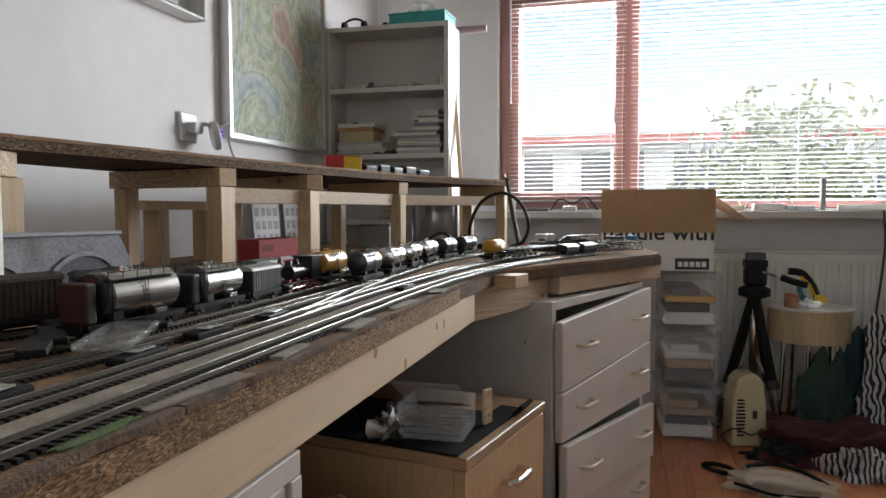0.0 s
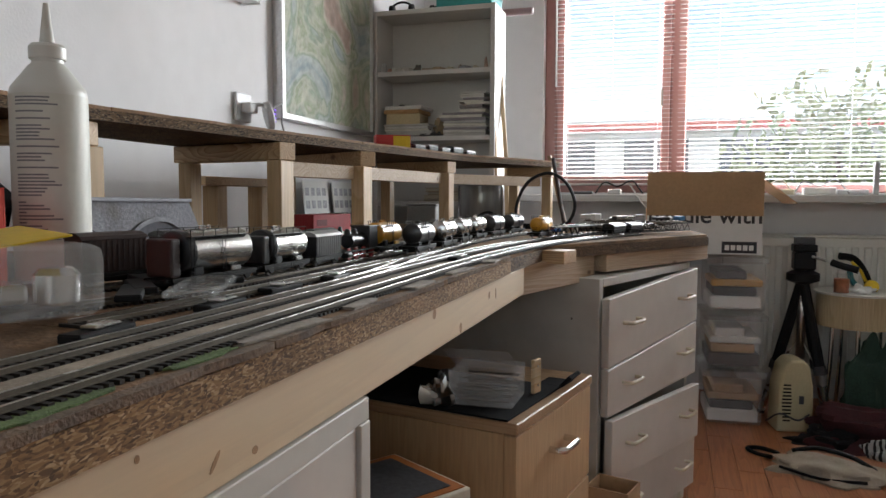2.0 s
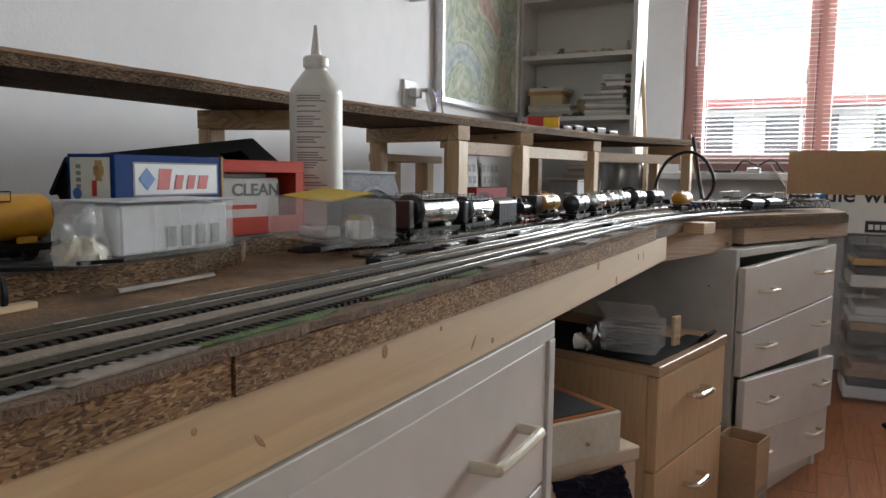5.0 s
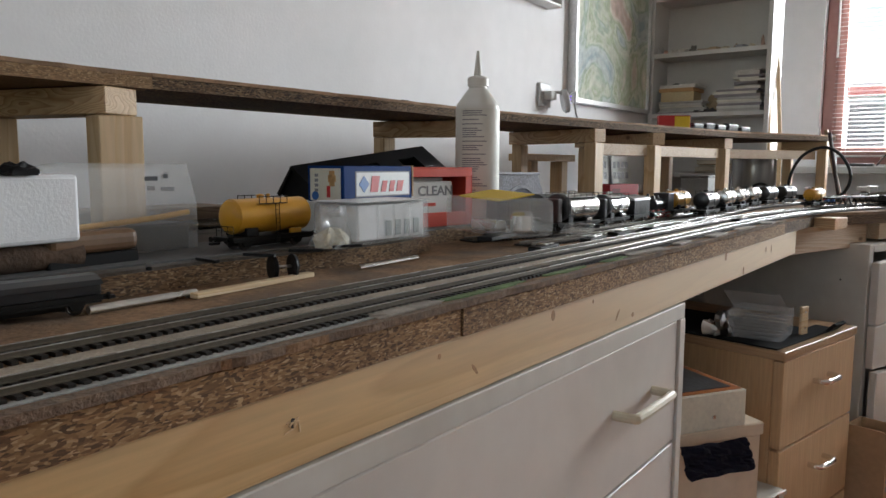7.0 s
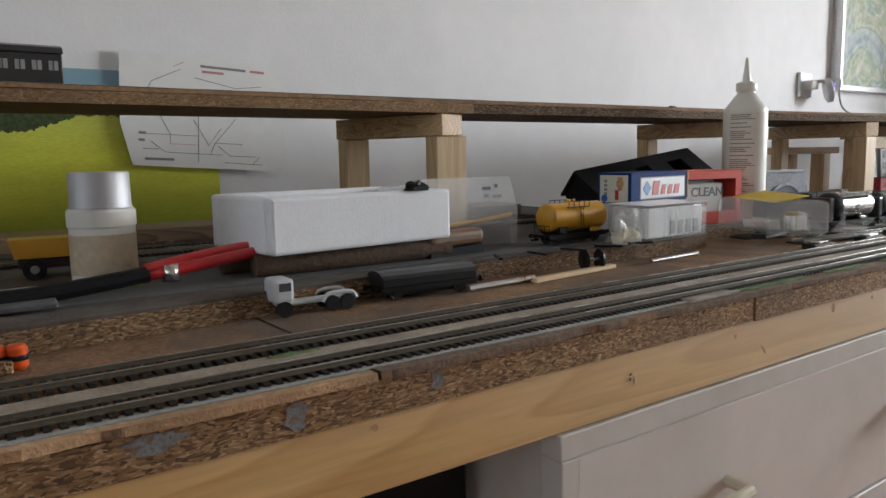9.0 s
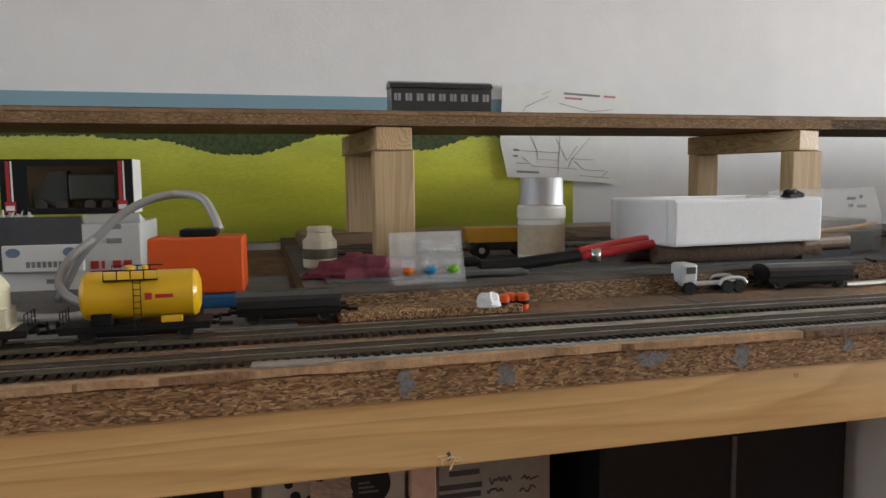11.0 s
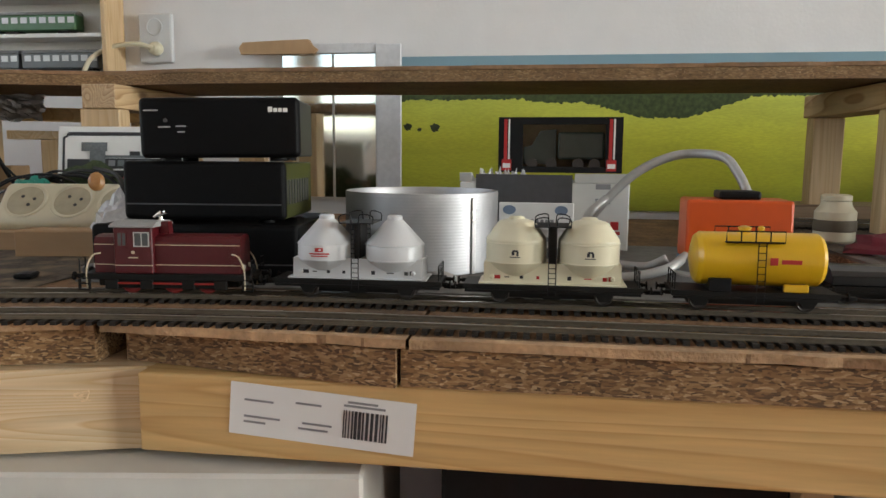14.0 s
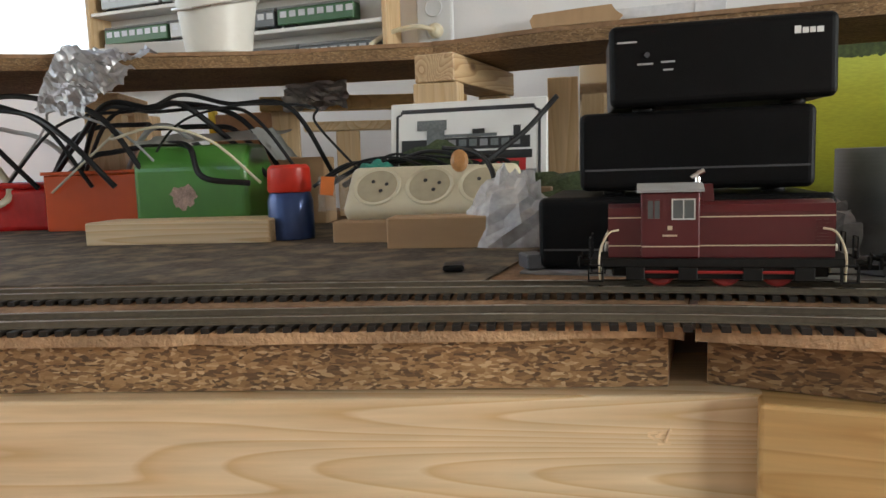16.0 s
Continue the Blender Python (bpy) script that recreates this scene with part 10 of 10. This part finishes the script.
part("flap", box(-0.174, 0.174, -0.004, 0.0, 0.0, 0.137), CARD, cbx, "brown front flap standing up", m=pose(0, -0.1318, 0.1205, 1.5))
part("flap", box(0.0, 0.125, -0.12, 0.12, 0, 0.003), CARD, cbx, m=pose(0.172, 0, 0.236, 0, 38)).location = (0.172, 0, 0.236)
part("flap", box(-0.003, 0.0, -0.12, 0.12, -0.0, 0.10), PAPER, cbx, m=pose(-0.172, 0, 0.1425, 0, -35))
part("logo", box(0.055, 0.158, -0.1306, -0.1302, 0.004, 0.040), INK, cbx)
for i in range(5):
    part("logo_block", box(0.064 + i * 0.0178, 0.064 + i * 0.0178 + 0.0135, -0.1310, -0.1307, 0.013, 0.029), PAPER, cbx)
words("handle with", 0.0735, INK, cbx, Matrix.Translation((-0.170, -0.1304, 0.098)) @ Matrix.Rotation(math.pi / 2, 4, "X"), bold=0.0012)

# tripod, sprayer, side table
tp = thing("camera_tripod", "folded black camera tripod with a pan handle", "tripod", pose(0.632, 3.52, 0) @ Matrix.Scale(1.0, 4))
hub = Vector((0, 0, 0.46))
for (x, y) in ((-0.11, 0.03), (0.085, -0.06), (0.10, 0.12)):
    a = Vector((x, y, 0.0))
    lg1 = part("leg", tube([hub + (a - hub) * 0.02, hub + (a - hub) * 0.62], 0.017, 10), BLACK, tp)
    part("leg_tube", tube([hub + (a - hub) * 0.62, hub + (a - hub) * 0.985], 0.011, 10), STEEL, lg1)
    part("clamp", tube([hub + (a - hub) * 0.60, hub + (a - hub) * 0.66], 0.020, 10), DGREY, lg1)
    part("rubber_foot", tube([hub + (a - hub) * 0.975, a + Vector((0, 0, 0.001))], 0.012, 10), RUBBER, lg1)
    part("strut", tube([Vector((0, 0, 0.27)), hub + (a - hub) * 0.66], 0.004, 8), STEEL, tp)
part("column", cyl(0.014, 0.20, 0.50, 16), STEEL, tp)
part("shoulder", lathe([(0.025, 0.445), (0.05, 0.455), (0.05, 0.478), (0.03, 0.488), (0, 0.489)], 20), BLACK, tp)
hd = part("head", box(-0.032, 0.034, -0.03, 0.03, 0.49, 0.548, 0.006, 2), BLACK, tp)
part("plate", box(-0.034, 0.036, -0.03, 0.03, 0.5482, 0.572, 0.003, 2), BLACK, hd)
part("quick_release", box(-0.028, 0.03, -0.022, 0.022, 0.5722, 0.595, 0.003, 2), DGREY, hd)
part("pan_handle", tube([(0.02, -0.03, 0.535), (0.07, -0.06, 0.520)], 0.004, 8), STEEL, hd)
part("grip", tube([(0.07, -0.06, 0.520), (0.10, -0.075, 0.510), (0.14, -0.09, 0.500)], 0.011, 10), BLACK, hd)
spr = thing("fan_heater", "cream plastic fan heater with dark slots on the floor", "fan heater", pose(0.590, 3.40, 0, 0, 0, 10) @ Matrix.Scale(0.78, 4, (1, 0, 0)))
CRY = mat("aged_cream", (0.60, 0.53, 0.33), 0.4, var=0.06)
bm = prism([(-0.068, 0.0), (-0.064, 0.14), (-0.045, 0.205), (-0.02, 0.225), (0.03, 0.225), (0.052, 0.205), (0.066, 0.14), (0.068, 0.0)], -0.05, 0.05)
bmesh.ops.bevel(bm, geom=bm.edges[:], offset=0.009, segments=3, profile=0.5, affect="EDGES")
part("shell", bm, CRY, spr)
for i in range(11):
    part("slot", box(-0.052 + 0.001 * abs(i - 5), -0.015 - 0.001 * abs(i - 5), -0.0515, -0.0499, 0.035 + i * 0.011, 0.040 + i * 0.011), DARKM, spr)
part("badge", box(0.012, 0.03, -0.0512, -0.0499, 0.09, 0.115), DGREY, spr)
part("cable", tube([(0.05, -0.055, 0.06), (0.0, -0.07, 0.045), (-0.06, -0.055, 0.06), (-0.09, 0.0, 0.02)], 0.003, 8, smooth=5), DGREY, spr)
st = thing("side_table", "small round table with a pale deep rim and chrome legs", "side table", pose(0.80, 3.53, 0))
VEN = wood("birch_veneer", (0.56, 0.45, 0.28), (0.47, 0.36, 0.21), "z", 0.4, 12, knots=False)
part("top", cyl(0.132, 0.418, 0.424, 48, bevel=0.001), mat("table_white", (0.62, 0.60, 0.55), 0.4), st)
part("apron", lathe([(0.116, 0.315), (0.121, 0.315), (0.124, 0.4178), (0.119, 0.4178)], 48), VEN, st)
for a in (0.6, 1.9, 3.6, 4.5, 5.6):
    part("leg", tube([(0.09 * math.cos(a), 0.09 * math.sin(a), 0.4175), (0.095 * math.cos(a), 0.095 * math.sin(a), 0.2), (0.115 * math.cos(a), 0.115 * math.sin(a), 0.001)], 0.007, 10, smooth=3), CHROME, st)
jr = thing("screw_jar", "glass jar of copper-coloured screws on the side table", "jar", pose(0.735, 3.47, 0.4243))
part("content", lathe([(0, 0.002), (0.022, 0.002), (0.022, 0.045), (0, 0.047)], 20), mat("copper_bits", (0.40, 0.15, 0.07), 0.35, 0.6, var=0.5, scale=180, bump=0.8), jr)
part("jar", lathe([(0.024, 0), (0.026, 0.003), (0.026, 0.055), (0.022, 0.06), (0.022, 0.062)], 24), glass, jr).visible_shadow = False
sw = thing("hand_saw", "hand saw with a black and yellow grip stuck upright", "hand saw", pose(0.83, 3.58, 0.4243, 0, -24, 10))
part("grip", tube([(0.012, 0, 0.01), (0.014, 0, 0.06), (0.0, 0, 0.11), (-0.035, 0, 0.135)], 0.012, 10, smooth=5), BLACK, sw)
part("grip_inlay", tube([(0.004, -0.011, 0.03), (0.002, -0.011, 0.07), (-0.012, -0.011, 0.105)], 0.005, 8, smooth=4), YEL_P, sw)
part("trigger", tube([(-0.02, 0, 0.012), (-0.03, 0, 0.05), (-0.022, 0, 0.085)], 0.009, 10, smooth=4), mat("teal_grip", (0.03, 0.20, 0.22), 0.4), sw)
tagged(part("yellow_roll", lathe([(0.008, -0.008), (0.02, -0.008), (0.02, 0.008), (0.008, 0.008)], 22, m=Matrix.Rotation(math.pi / 2, 4, "X")), YEL_P, m=pose(0.825, 3.50, 0.4445)), "small roll of yellow tape on the side table", "tape roll")
tagged(part("white_cloth", lump(0.045, 0.03, 0.024, 71, 0.35), PAPER, m=pose(0.79, 3.47, 0.4243)), "crumpled white tissue on the side table", "tissue")

# clothes and a bag on the floor
def cloth(name, label, x, y, rx, ry, rz, seed, material, yaw=0.0, amp=0.35, freq=2.6):
    return tagged(part(name, lump(rx, ry, rz, seed, amp, 40, 18, freq=freq), material, m=pose(x, y, 0.0002, 0, 0, yaw)), label, "clothes")


def zebra(name):
    m = bpy.data.materials.new(name)
    m.use_nodes = True
    n, l = m.node_tree.nodes, m.node_tree.links
    tc, w, rp = n.new("ShaderNodeTexCoord"), n.new("ShaderNodeTexWave"), n.new("ShaderNodeValToRGB")
    w.inputs["Scale"].default_value, w.inputs["Distortion"].default_value, w.inputs["Detail"].default_value = 22, 7, 2
    l.new(tc.outputs["Object"], w.inputs["Vector"]), l.new(w.outputs["Fac"], rp.inputs["Fac"])
    rp.color_ramp.elements[0].position, rp.color_ramp.elements[1].position = 0.42, 0.52
    rp.color_ramp.elements[0].color, rp.color_ramp.elements[1].color = (0.015, 0.015, 0.017, 1), (0.5, 0.5, 0.5, 1)
    l.new(rp.outputs["Color"], n["Principled BSDF"].inputs["Base Color"])
    n["Principled BSDF"].inputs["Roughness"].default_value = 0.8
    return m


ZEB = zebra("zebra_cloth")
cloth("green_coat", "dark green coat heaped under the side table", 0.83, 3.43, 0.085, 0.07, 0.29, 81, mat("green_cloth", (0.025, 0.055, 0.04), 0.9, var=0.3, scale=40, bump=0.5), 10, 0.22)
cloth("teal_jacket", "dark teal jacket hanging against the radiator", 0.96, 3.52, 0.08, 0.06, 0.33, 82, mat("teal_cloth", (0.03, 0.07, 0.075), 0.9, var=0.3, scale=40, bump=0.5), 0, 0.22)
cloth("maroon_blanket", "dark maroon blanket lying in folds on the floor", 0.86, 3.31, 0.23, 0.09, 0.11, 83, mat("maroon_cloth", (0.06, 0.016, 0.02), 0.9, var=0.35, scale=60, bump=0.6), 8, 0.35)
cloth("black_jumper", "black jumper thrown on the floor", 0.70, 3.27, 0.11, 0.05, 0.045, 84, mat("black_cloth", (0.012, 0.012, 0.014), 0.9, var=0.3, bump=0.6), 5, 0.35)
cloth("zebra_shirt", "black and white striped shirt on the floor", 0.875, 3.16, 0.115, 0.055, 0.075, 85, ZEB, -10, 0.3)
cloth("striped_coat", "black and white patterned coat hanging in folds", 1.03, 3.40, 0.11, 0.09, 0.46, 86, ZEB, 0, 0.2)
cloth("dark_coat", "dark coat dropped beside the radiator", 1.14, 3.25, 0.13, 0.12, 0.20, 87, mat("dark_cloth", (0.03, 0.02, 0.025), 0.9, var=0.3, bump=0.6), 20, 0.35)
bg = thing("canvas_bag", "flat beige canvas bag with black straps on the floor", "bag", pose(0.62, 3.015, 0.0002, 0, 0, -14))
CANV = mat("beige_canvas", (0.40, 0.34, 0.27), 0.9, var=0.12, scale=60, bump=0.5, bscale=900)
part("bag", lump(0.135, 0.085, 0.04, 90, 0.25, 40, 16), CANV, bg)
part("strap", tube([(-0.08, 0.03, 0.036), (-0.02, 0.05, 0.047), (0.06, 0.025, 0.045), (0.12, 0.0, 0.026)], 0.006, 8, smooth=5), BLACK, bg)
part("strap", tube([(-0.13, 0.03, 0.008), (-0.17, 0.05, 0.004), (-0.20, 0.075, 0.007), (-0.17, 0.10, 0.006), (-0.125, 0.085, 0.005), (-0.12, 0.05, 0.012)], 0.006, 8, smooth=5), BLACK, bg)
part("zip_edge", tube([(-0.10, -0.06, 0.016), (0.0, -0.088, 0.012), (0.10, -0.06, 0.012)], 0.004, 8, smooth=5), BLACK, bg)

# ---- under the layout ----
FM = pose(0.039, 1.835, 0.428, 0, 0, -11.9)
mt_ = thing("rubber_mat", "thin black rubber mat on the drawer cabinet", "mat", FM)
MATT = mat("matt_rubber", (0.012, 0.012, 0.013), 0.9, var=0.2, spec=0.1)
part("mat", box(-0.30, -0.012, 0.0, 0.20, 0.0004, 0.0032, 0.001), MATT, mt_)
part("curl", prism([(-0.05, 0.0), (-0.012, 0.0), (0.004, 0.016), (-0.002, 0.019), (-0.016, 0.003), (-0.05, 0.003)], 0.2002, 0.245), MATT, mt_)
cbo = thing("parts_box", "open clear plastic box full of thin metal rods", "plastic box", FM @ pose(-0.075, 0.082, 0.0035, 0, 0, 12))
for b in ((-0.05, 0.04, -0.045, -0.043), (-0.05, 0.04, 0.043, 0.045), (-0.05, -0.048, -0.0428, 0.0428), (0.038, 0.04, -0.0428, 0.0428)):
    part("wall", box(*b, 0.001, 0.046, 0.0006), CLEAR, cbo).visible_shadow = False
part("floor", box(-0.05, 0.04, -0.045, 0.045, 0, 0.0009), CLEAR, cbo)
part("lid", box(-0.046, 0.044, 0, 0.003, 0, 0.078, 0.001), CLEAR, cbo, m=pose(0, -0.02, 0.049, 62, 0, 0)).visible_shadow = False
r = random.Random(5)
for i in range(26):
    z = 0.003 + 0.0011 * i
    y = r.uniform(-0.036, 0.036)
    part("rod", tube([(-0.042, y, z), (0.034, y + r.uniform(-0.006, 0.006), z + r.uniform(-0.001, 0.001))], 0.0011, 5), mat("dull_rod", (0.13, 0.11, 0.085), 0.45, 0.6), cbo)
wp = thing("switch_plate", "small wooden plate with two screws standing on the mat", "wood plate", FM @ pose(-0.028, 0.142, 0.0035, 0, 0, -8))
part("plate", box(-0.006, 0.0, -0.010, 0.010, 0, 0.050, 0.001), PINE_PALE, wp)
for z in (0.012, 0.04):
    part("screw", cyl(0.002, 0, 0.001, 10, m=Matrix.Translation((0.0, 0, z)) @ Matrix.Rotation(math.pi / 2, 4, "Y")), STEEL, wp)
for k, (x, y, h) in enumerate(((-0.13, 0.03, 0.03), (-0.16, 0.10, 0.02), (-0.12, -0.0 + 0.14, 0.012))):
    tagged(part("metal_scrap", lump(0.018, 0.02, h, 100 + k, 0.5), STEEL if k == 0 else DGREY, m=FM @ pose(x, y, 0.0035)), "small heap of metal scraps on the mat", "metal scraps")
pbox = thing("paper_carton", "pale cardboard carton on the floor below the board", "cardboard box", pose(-0.06, 1.66, 0, 0, 0, -32))
part("carton", box(-0.15, 0.05, -0.10, 0.10, 0, 0.325, 0.002), mat("pale_card", (0.76, 0.62, 0.47), 0.8, var=0.08, scale=12), pbox)
part("lid", box(-0.153, 0.053, -0.103, 0.103, 0.3252, 0.345, 0.002), MATS["pale_card"], pbox)
bko = thing("picture_box", "cream box with an orange-edged dark picture on its lid", "box", pose(-0.065, 1.645, 0.3452, 0, 0, -32))
part("body", box(-0.09, 0.050, -0.085, 0.080, 0, 0.055, 0.0015), mat("cream_card", (0.72, 0.68, 0.57), 0.6), bko)
part("lid_edge", box(-0.085, 0.045, -0.08, 0.075, 0.0552, 0.0562), mat("orange_edge", (0.45, 0.14, 0.02), 0.5), bko)
part("lid_picture", box(-0.075, 0.035, -0.068, 0.063, 0.0564, 0.0572), mat("dark_picture", (0.07, 0.07, 0.075), 0.4, var=0.5, scale=40), bko)
part("clasp", cyl(0.003, 0, 0.002, 12, m=Matrix.Translation((0.050, 0.02, 0.02)) @ Matrix.Rotation(math.pi / 2, 4, "Y")), STEEL, bko)
tagged(part("blue_cloth", crumple(0.045, 0.12, 33, 0.012, 14, 0.002), mat("navy_cloth", (0.012, 0.012, 0.03), 0.9, var=0.2, bump=0.5), m=pose(0.006, 1.60, 0.318, 0, 64, -32)), "dark blue cloth hanging over the carton", "cloth")
wb = thing("white_crate", "white plastic crate with a metal edge on the floor", "crate", pose(0.01, 1.80, 0, 0, 0, -15))
part("crate", box(-0.20, 0.03, -0.06, 0.045, 0, 0.200, 0.002), WHITE_EDGE, wb)
part("edge", box(0.0302, 0.034, -0.06, 0.045, 0.192, 0.201, 0.001), STEEL, wb)
cdb = thing("open_cardboard_box", "open brown cardboard box beside the chest", "cardboard box", pose(0.135, 2.215, 0, 0, 0, -15))
for b in ((-0.03, 0.045, -0.055, -0.052), (-0.03, 0.045, 0.010, 0.013), (-0.03, -0.027, -0.0518, 0.0098), (0.042, 0.045, -0.0518, 0.0098)):
    part("side", box(*b, 0.002, 0.225), CARD, cdb)
part("bottom", box(-0.03, 0.045, -0.055, 0.013, 0, 0.0018), CARD, cdb)
bars(cdb, 0.0453, -0.05, 0.005, 0.10, 0.135, 2, 6, INKG)
# audio gear below the beam
sp_ = thing("control_panel", "pale panel with round black dials and dots under the beam", "audio panel", pose(-0.10, 0.3135, 0.0))
part("panel", box(-0.10, 0.0, -0.0525, 0.0520, 0.30, 0.548, 0.002), mat("panel_beige", (0.34, 0.31, 0.26), 0.5, var=0.08), sp_)
for y, z, rr in ((0.0235, 0.516, 0.0165), (-0.0045, 0.493, 0.017), (-0.0295, 0.513, 0.0038), (-0.0195, 0.510, 0.0028), (-0.0265, 0.503, 0.0018), (0.0035, 0.501, 0.0026), (0.0175, 0.499, 0.0015), (0.0235, 0.498, 0.0015), (-0.0115, 0.506, 0.0034), (-0.034, 0.5225, 0.003), (-0.012, 0.523, 0.0025), (0.040, 0.4885, 0.004), (-0.036, 0.487, 0.0045)):
    dl = part("dial", lathe([(rr, 0), (rr, 0.0008), (rr * 0.85, 0.001), (0, 0.001)], 24, m=Matrix.Translation((0, y, z)) @ Matrix.Rotation(math.pi / 2, 4, "Y")), BLACK, sp_)
    if rr > 0.01:
        for k in range(3):
            part("dial_mark", box(0.0011, 0.0013, y - rr * 0.45, y + rr * (0.45 - 0.2 * k), z - 0.006 + 0.0035 * k, z - 0.0045 + 0.0035 * k), DGREY, dl)
tagged(part("tape_scrap", crumple(0.016, 0.030, 44, 0.004, 8), mat("pinkish_tape", (0.50, 0.36, 0.28), 0.35, var=0.2, scale=60), m=pose(-0.0955, 0.309, 0.517, 0, 84, 8)), "crumpled pinkish tape stuck on the panel", "tape")
tagged(part("cardboard_strip", box(-0.05, 0.0, -0.010, 0.010, 0.0, 0.55, 0.001), mat("pink_card", (0.46, 0.30, 0.22), 0.8, var=0.15, scale=30), m=pose(-0.095, 0.3775, 0.0)), "upright strip of pinkish cardboard", "cardboard")
tagged(part("cardboard_strip", box(-0.05, 0.0, -0.0095, 0.0095, 0.0, 0.55, 0.001), CARD, m=pose(-0.102, 0.244, 0.0)), "upright strip of brown cardboard", "cardboard")
tx = thing("printed_carton", "grey carton with black print and scrawled marks under the beam", "carton", pose(-0.101, 0.435, 0.0))
part("carton", box(-0.12, 0.0, -0.046, 0.047, 0, 0.548, 0.002), mat("grey_card", (0.20, 0.18, 0.145), 0.7, var=0.1), tx)
for y0, y1, z in ((-0.036, -0.012, 0.514), (-0.044, -0.010, 0.5035), (-0.044, -0.011, 0.4965), (-0.044, -0.020, 0.489)):
    part("text_bar", box(0.0, 0.0005, y0, y1, z, z + 0.0042), INK, tx)
r = random.Random(52)
for y0, z0, w_ in ((-0.004, 0.507, 0.018), (0.022, 0.508, 0.014), (-0.006, 0.498, 0.013), (0.021, 0.498, 0.013)):
    pts = [(0.0006, y0 + w_ * k / 9, z0 + r.uniform(-0.003, 0.003)) for k in range(10)]
    part("scrawl", tube(pts, 0.0006, 5, smooth=3), INK, tx)
# two plain black cases added to darken the gaps below the beam
bkc = thing("gap_darkener", "added black case darkening the gap under the layout", "equipment case", pose(-0.12, 0.10, 0))
part("case", box(-0.30, 0.0, -0.095, 0.135, 0.0, 0.548, 0.003), BLACK, bkc)
for z in (0.18, 0.36):
    part("shelf_line", box(0.0, 0.002, -0.09, 0.13, z, z + 0.004), DGREY, bkc)
bkd = thing("gap_darkener", "added black case darkening the gap beside the white cabinet", "equipment case", pose(-0.08, 0.62, 0))
part("case", box(-0.30, 0.0, -0.105, 0.125, 0.0, 0.545, 0.003), BLACK, bkd)
part("door_line", box(0.0, 0.002, 0.01, 0.014, 0.02, 0.53), DGREY, bkd)
wcb = thing("white_cabinet", "white painted cabinet with dark-lined door under the angled beam", "cabinet", pose(0.0, -0.02, 0, 0, 0, 8))
part("carcass", box(-0.35, 0.0, -0.80, 0.0, 0.002, 0.5585, 0.002), WHITE_EDGE, wcb)
dr = part("door", box(0.0005, 0.016, -0.50, -0.018, 0.02, 0.5455, 0.002), WHITE_CAB, wcb)
for b in ((-0.492, -0.026, 0.5385, 0.5415), (-0.029, -0.026, 0.03, 0.5385), (-0.492, -0.489, 0.03, 0.5385)):
    part("dark_line", box(0.0160, 0.0166, *b), DARKM, dr)
part("door", box(0.0005, 0.016, -0.79, -0.504, 0.02, 0.5455, 0.002), WHITE_CAB, wcb)

# ---- floor planks ----
PL = plank_mesh(0.066, 0.42, 0.0085)
PL.materials.append(LAM)
for i in range(16):
    for j in range(5):
        if 1.56 + (j + 1) * 0.4205 + (i % 3) * 0.14 > WY:
            continue
        o = bpy.data.objects.new("plank", PL)
        scene.collection.objects.link(o)
        o.matrix_basis = pose(0.14 + i * 0.0665, 1.56 + j * 0.4205 + (i % 3) * 0.14, 0)
        o.parent = floor
vs, fs = [], []
for i in range(-13, 37):
    y0 = 1.56 + (i % 3) * 0.14 - 10 * 0.4205
    while y0 < WY:
        ya, yb = max(y0, SY), min(y0 + 0.42, WY)
        done = 0 <= i < 16 and y0 > 1.55 and y0 + 0.4205 <= WY
        y0 += 0.4205
        if yb - ya < 0.01 or done:
            continue
        x0 = 0.14 + i * 0.0665
        k = len(vs)
        vs += [(x0, ya, 0), (x0 + 0.066, ya, 0), (x0 + 0.066, yb, 0), (x0, yb, 0), (x0, ya, -0.0085), (x0 + 0.066, ya, -0.0085), (x0 + 0.066, yb, -0.0085), (x0, yb, -0.0085)]
        fs += [(k, k + 1, k + 2, k + 3), (k + 1, k, k + 4, k + 5), (k + 2, k + 1, k + 5, k + 6), (k + 3, k + 2, k + 6, k + 7), (k, k + 3, k + 7, k + 4)]
me = bpy.data.meshes.new("plank_rest")
me.from_pydata(vs, [], fs)
me.materials.append(LAM)
o = new("plank_rest", me)
o.parent = floor
tagged(o, "reddish laminate planks out of the way", kind="stuff")

# thin battens leaning in the far corner
tagged(part("leaning_batten", tube([(-0.265, 3.20, 0.0005), (-0.298, 3.28, 0.823), (-0.334, 3.33, 1.155)], 0.009, 4), PINE_PALE), "thin pale wooden batten leaning beside the bookcase", "batten")
tagged(part("leaning_stick", tube([(-0.055, 2.95, ZS + 0.001), (-0.105, 2.955, 0.835)], 0.007, 4), OLDWOOD), "dark wooden stick standing at the end of the board", "stick")
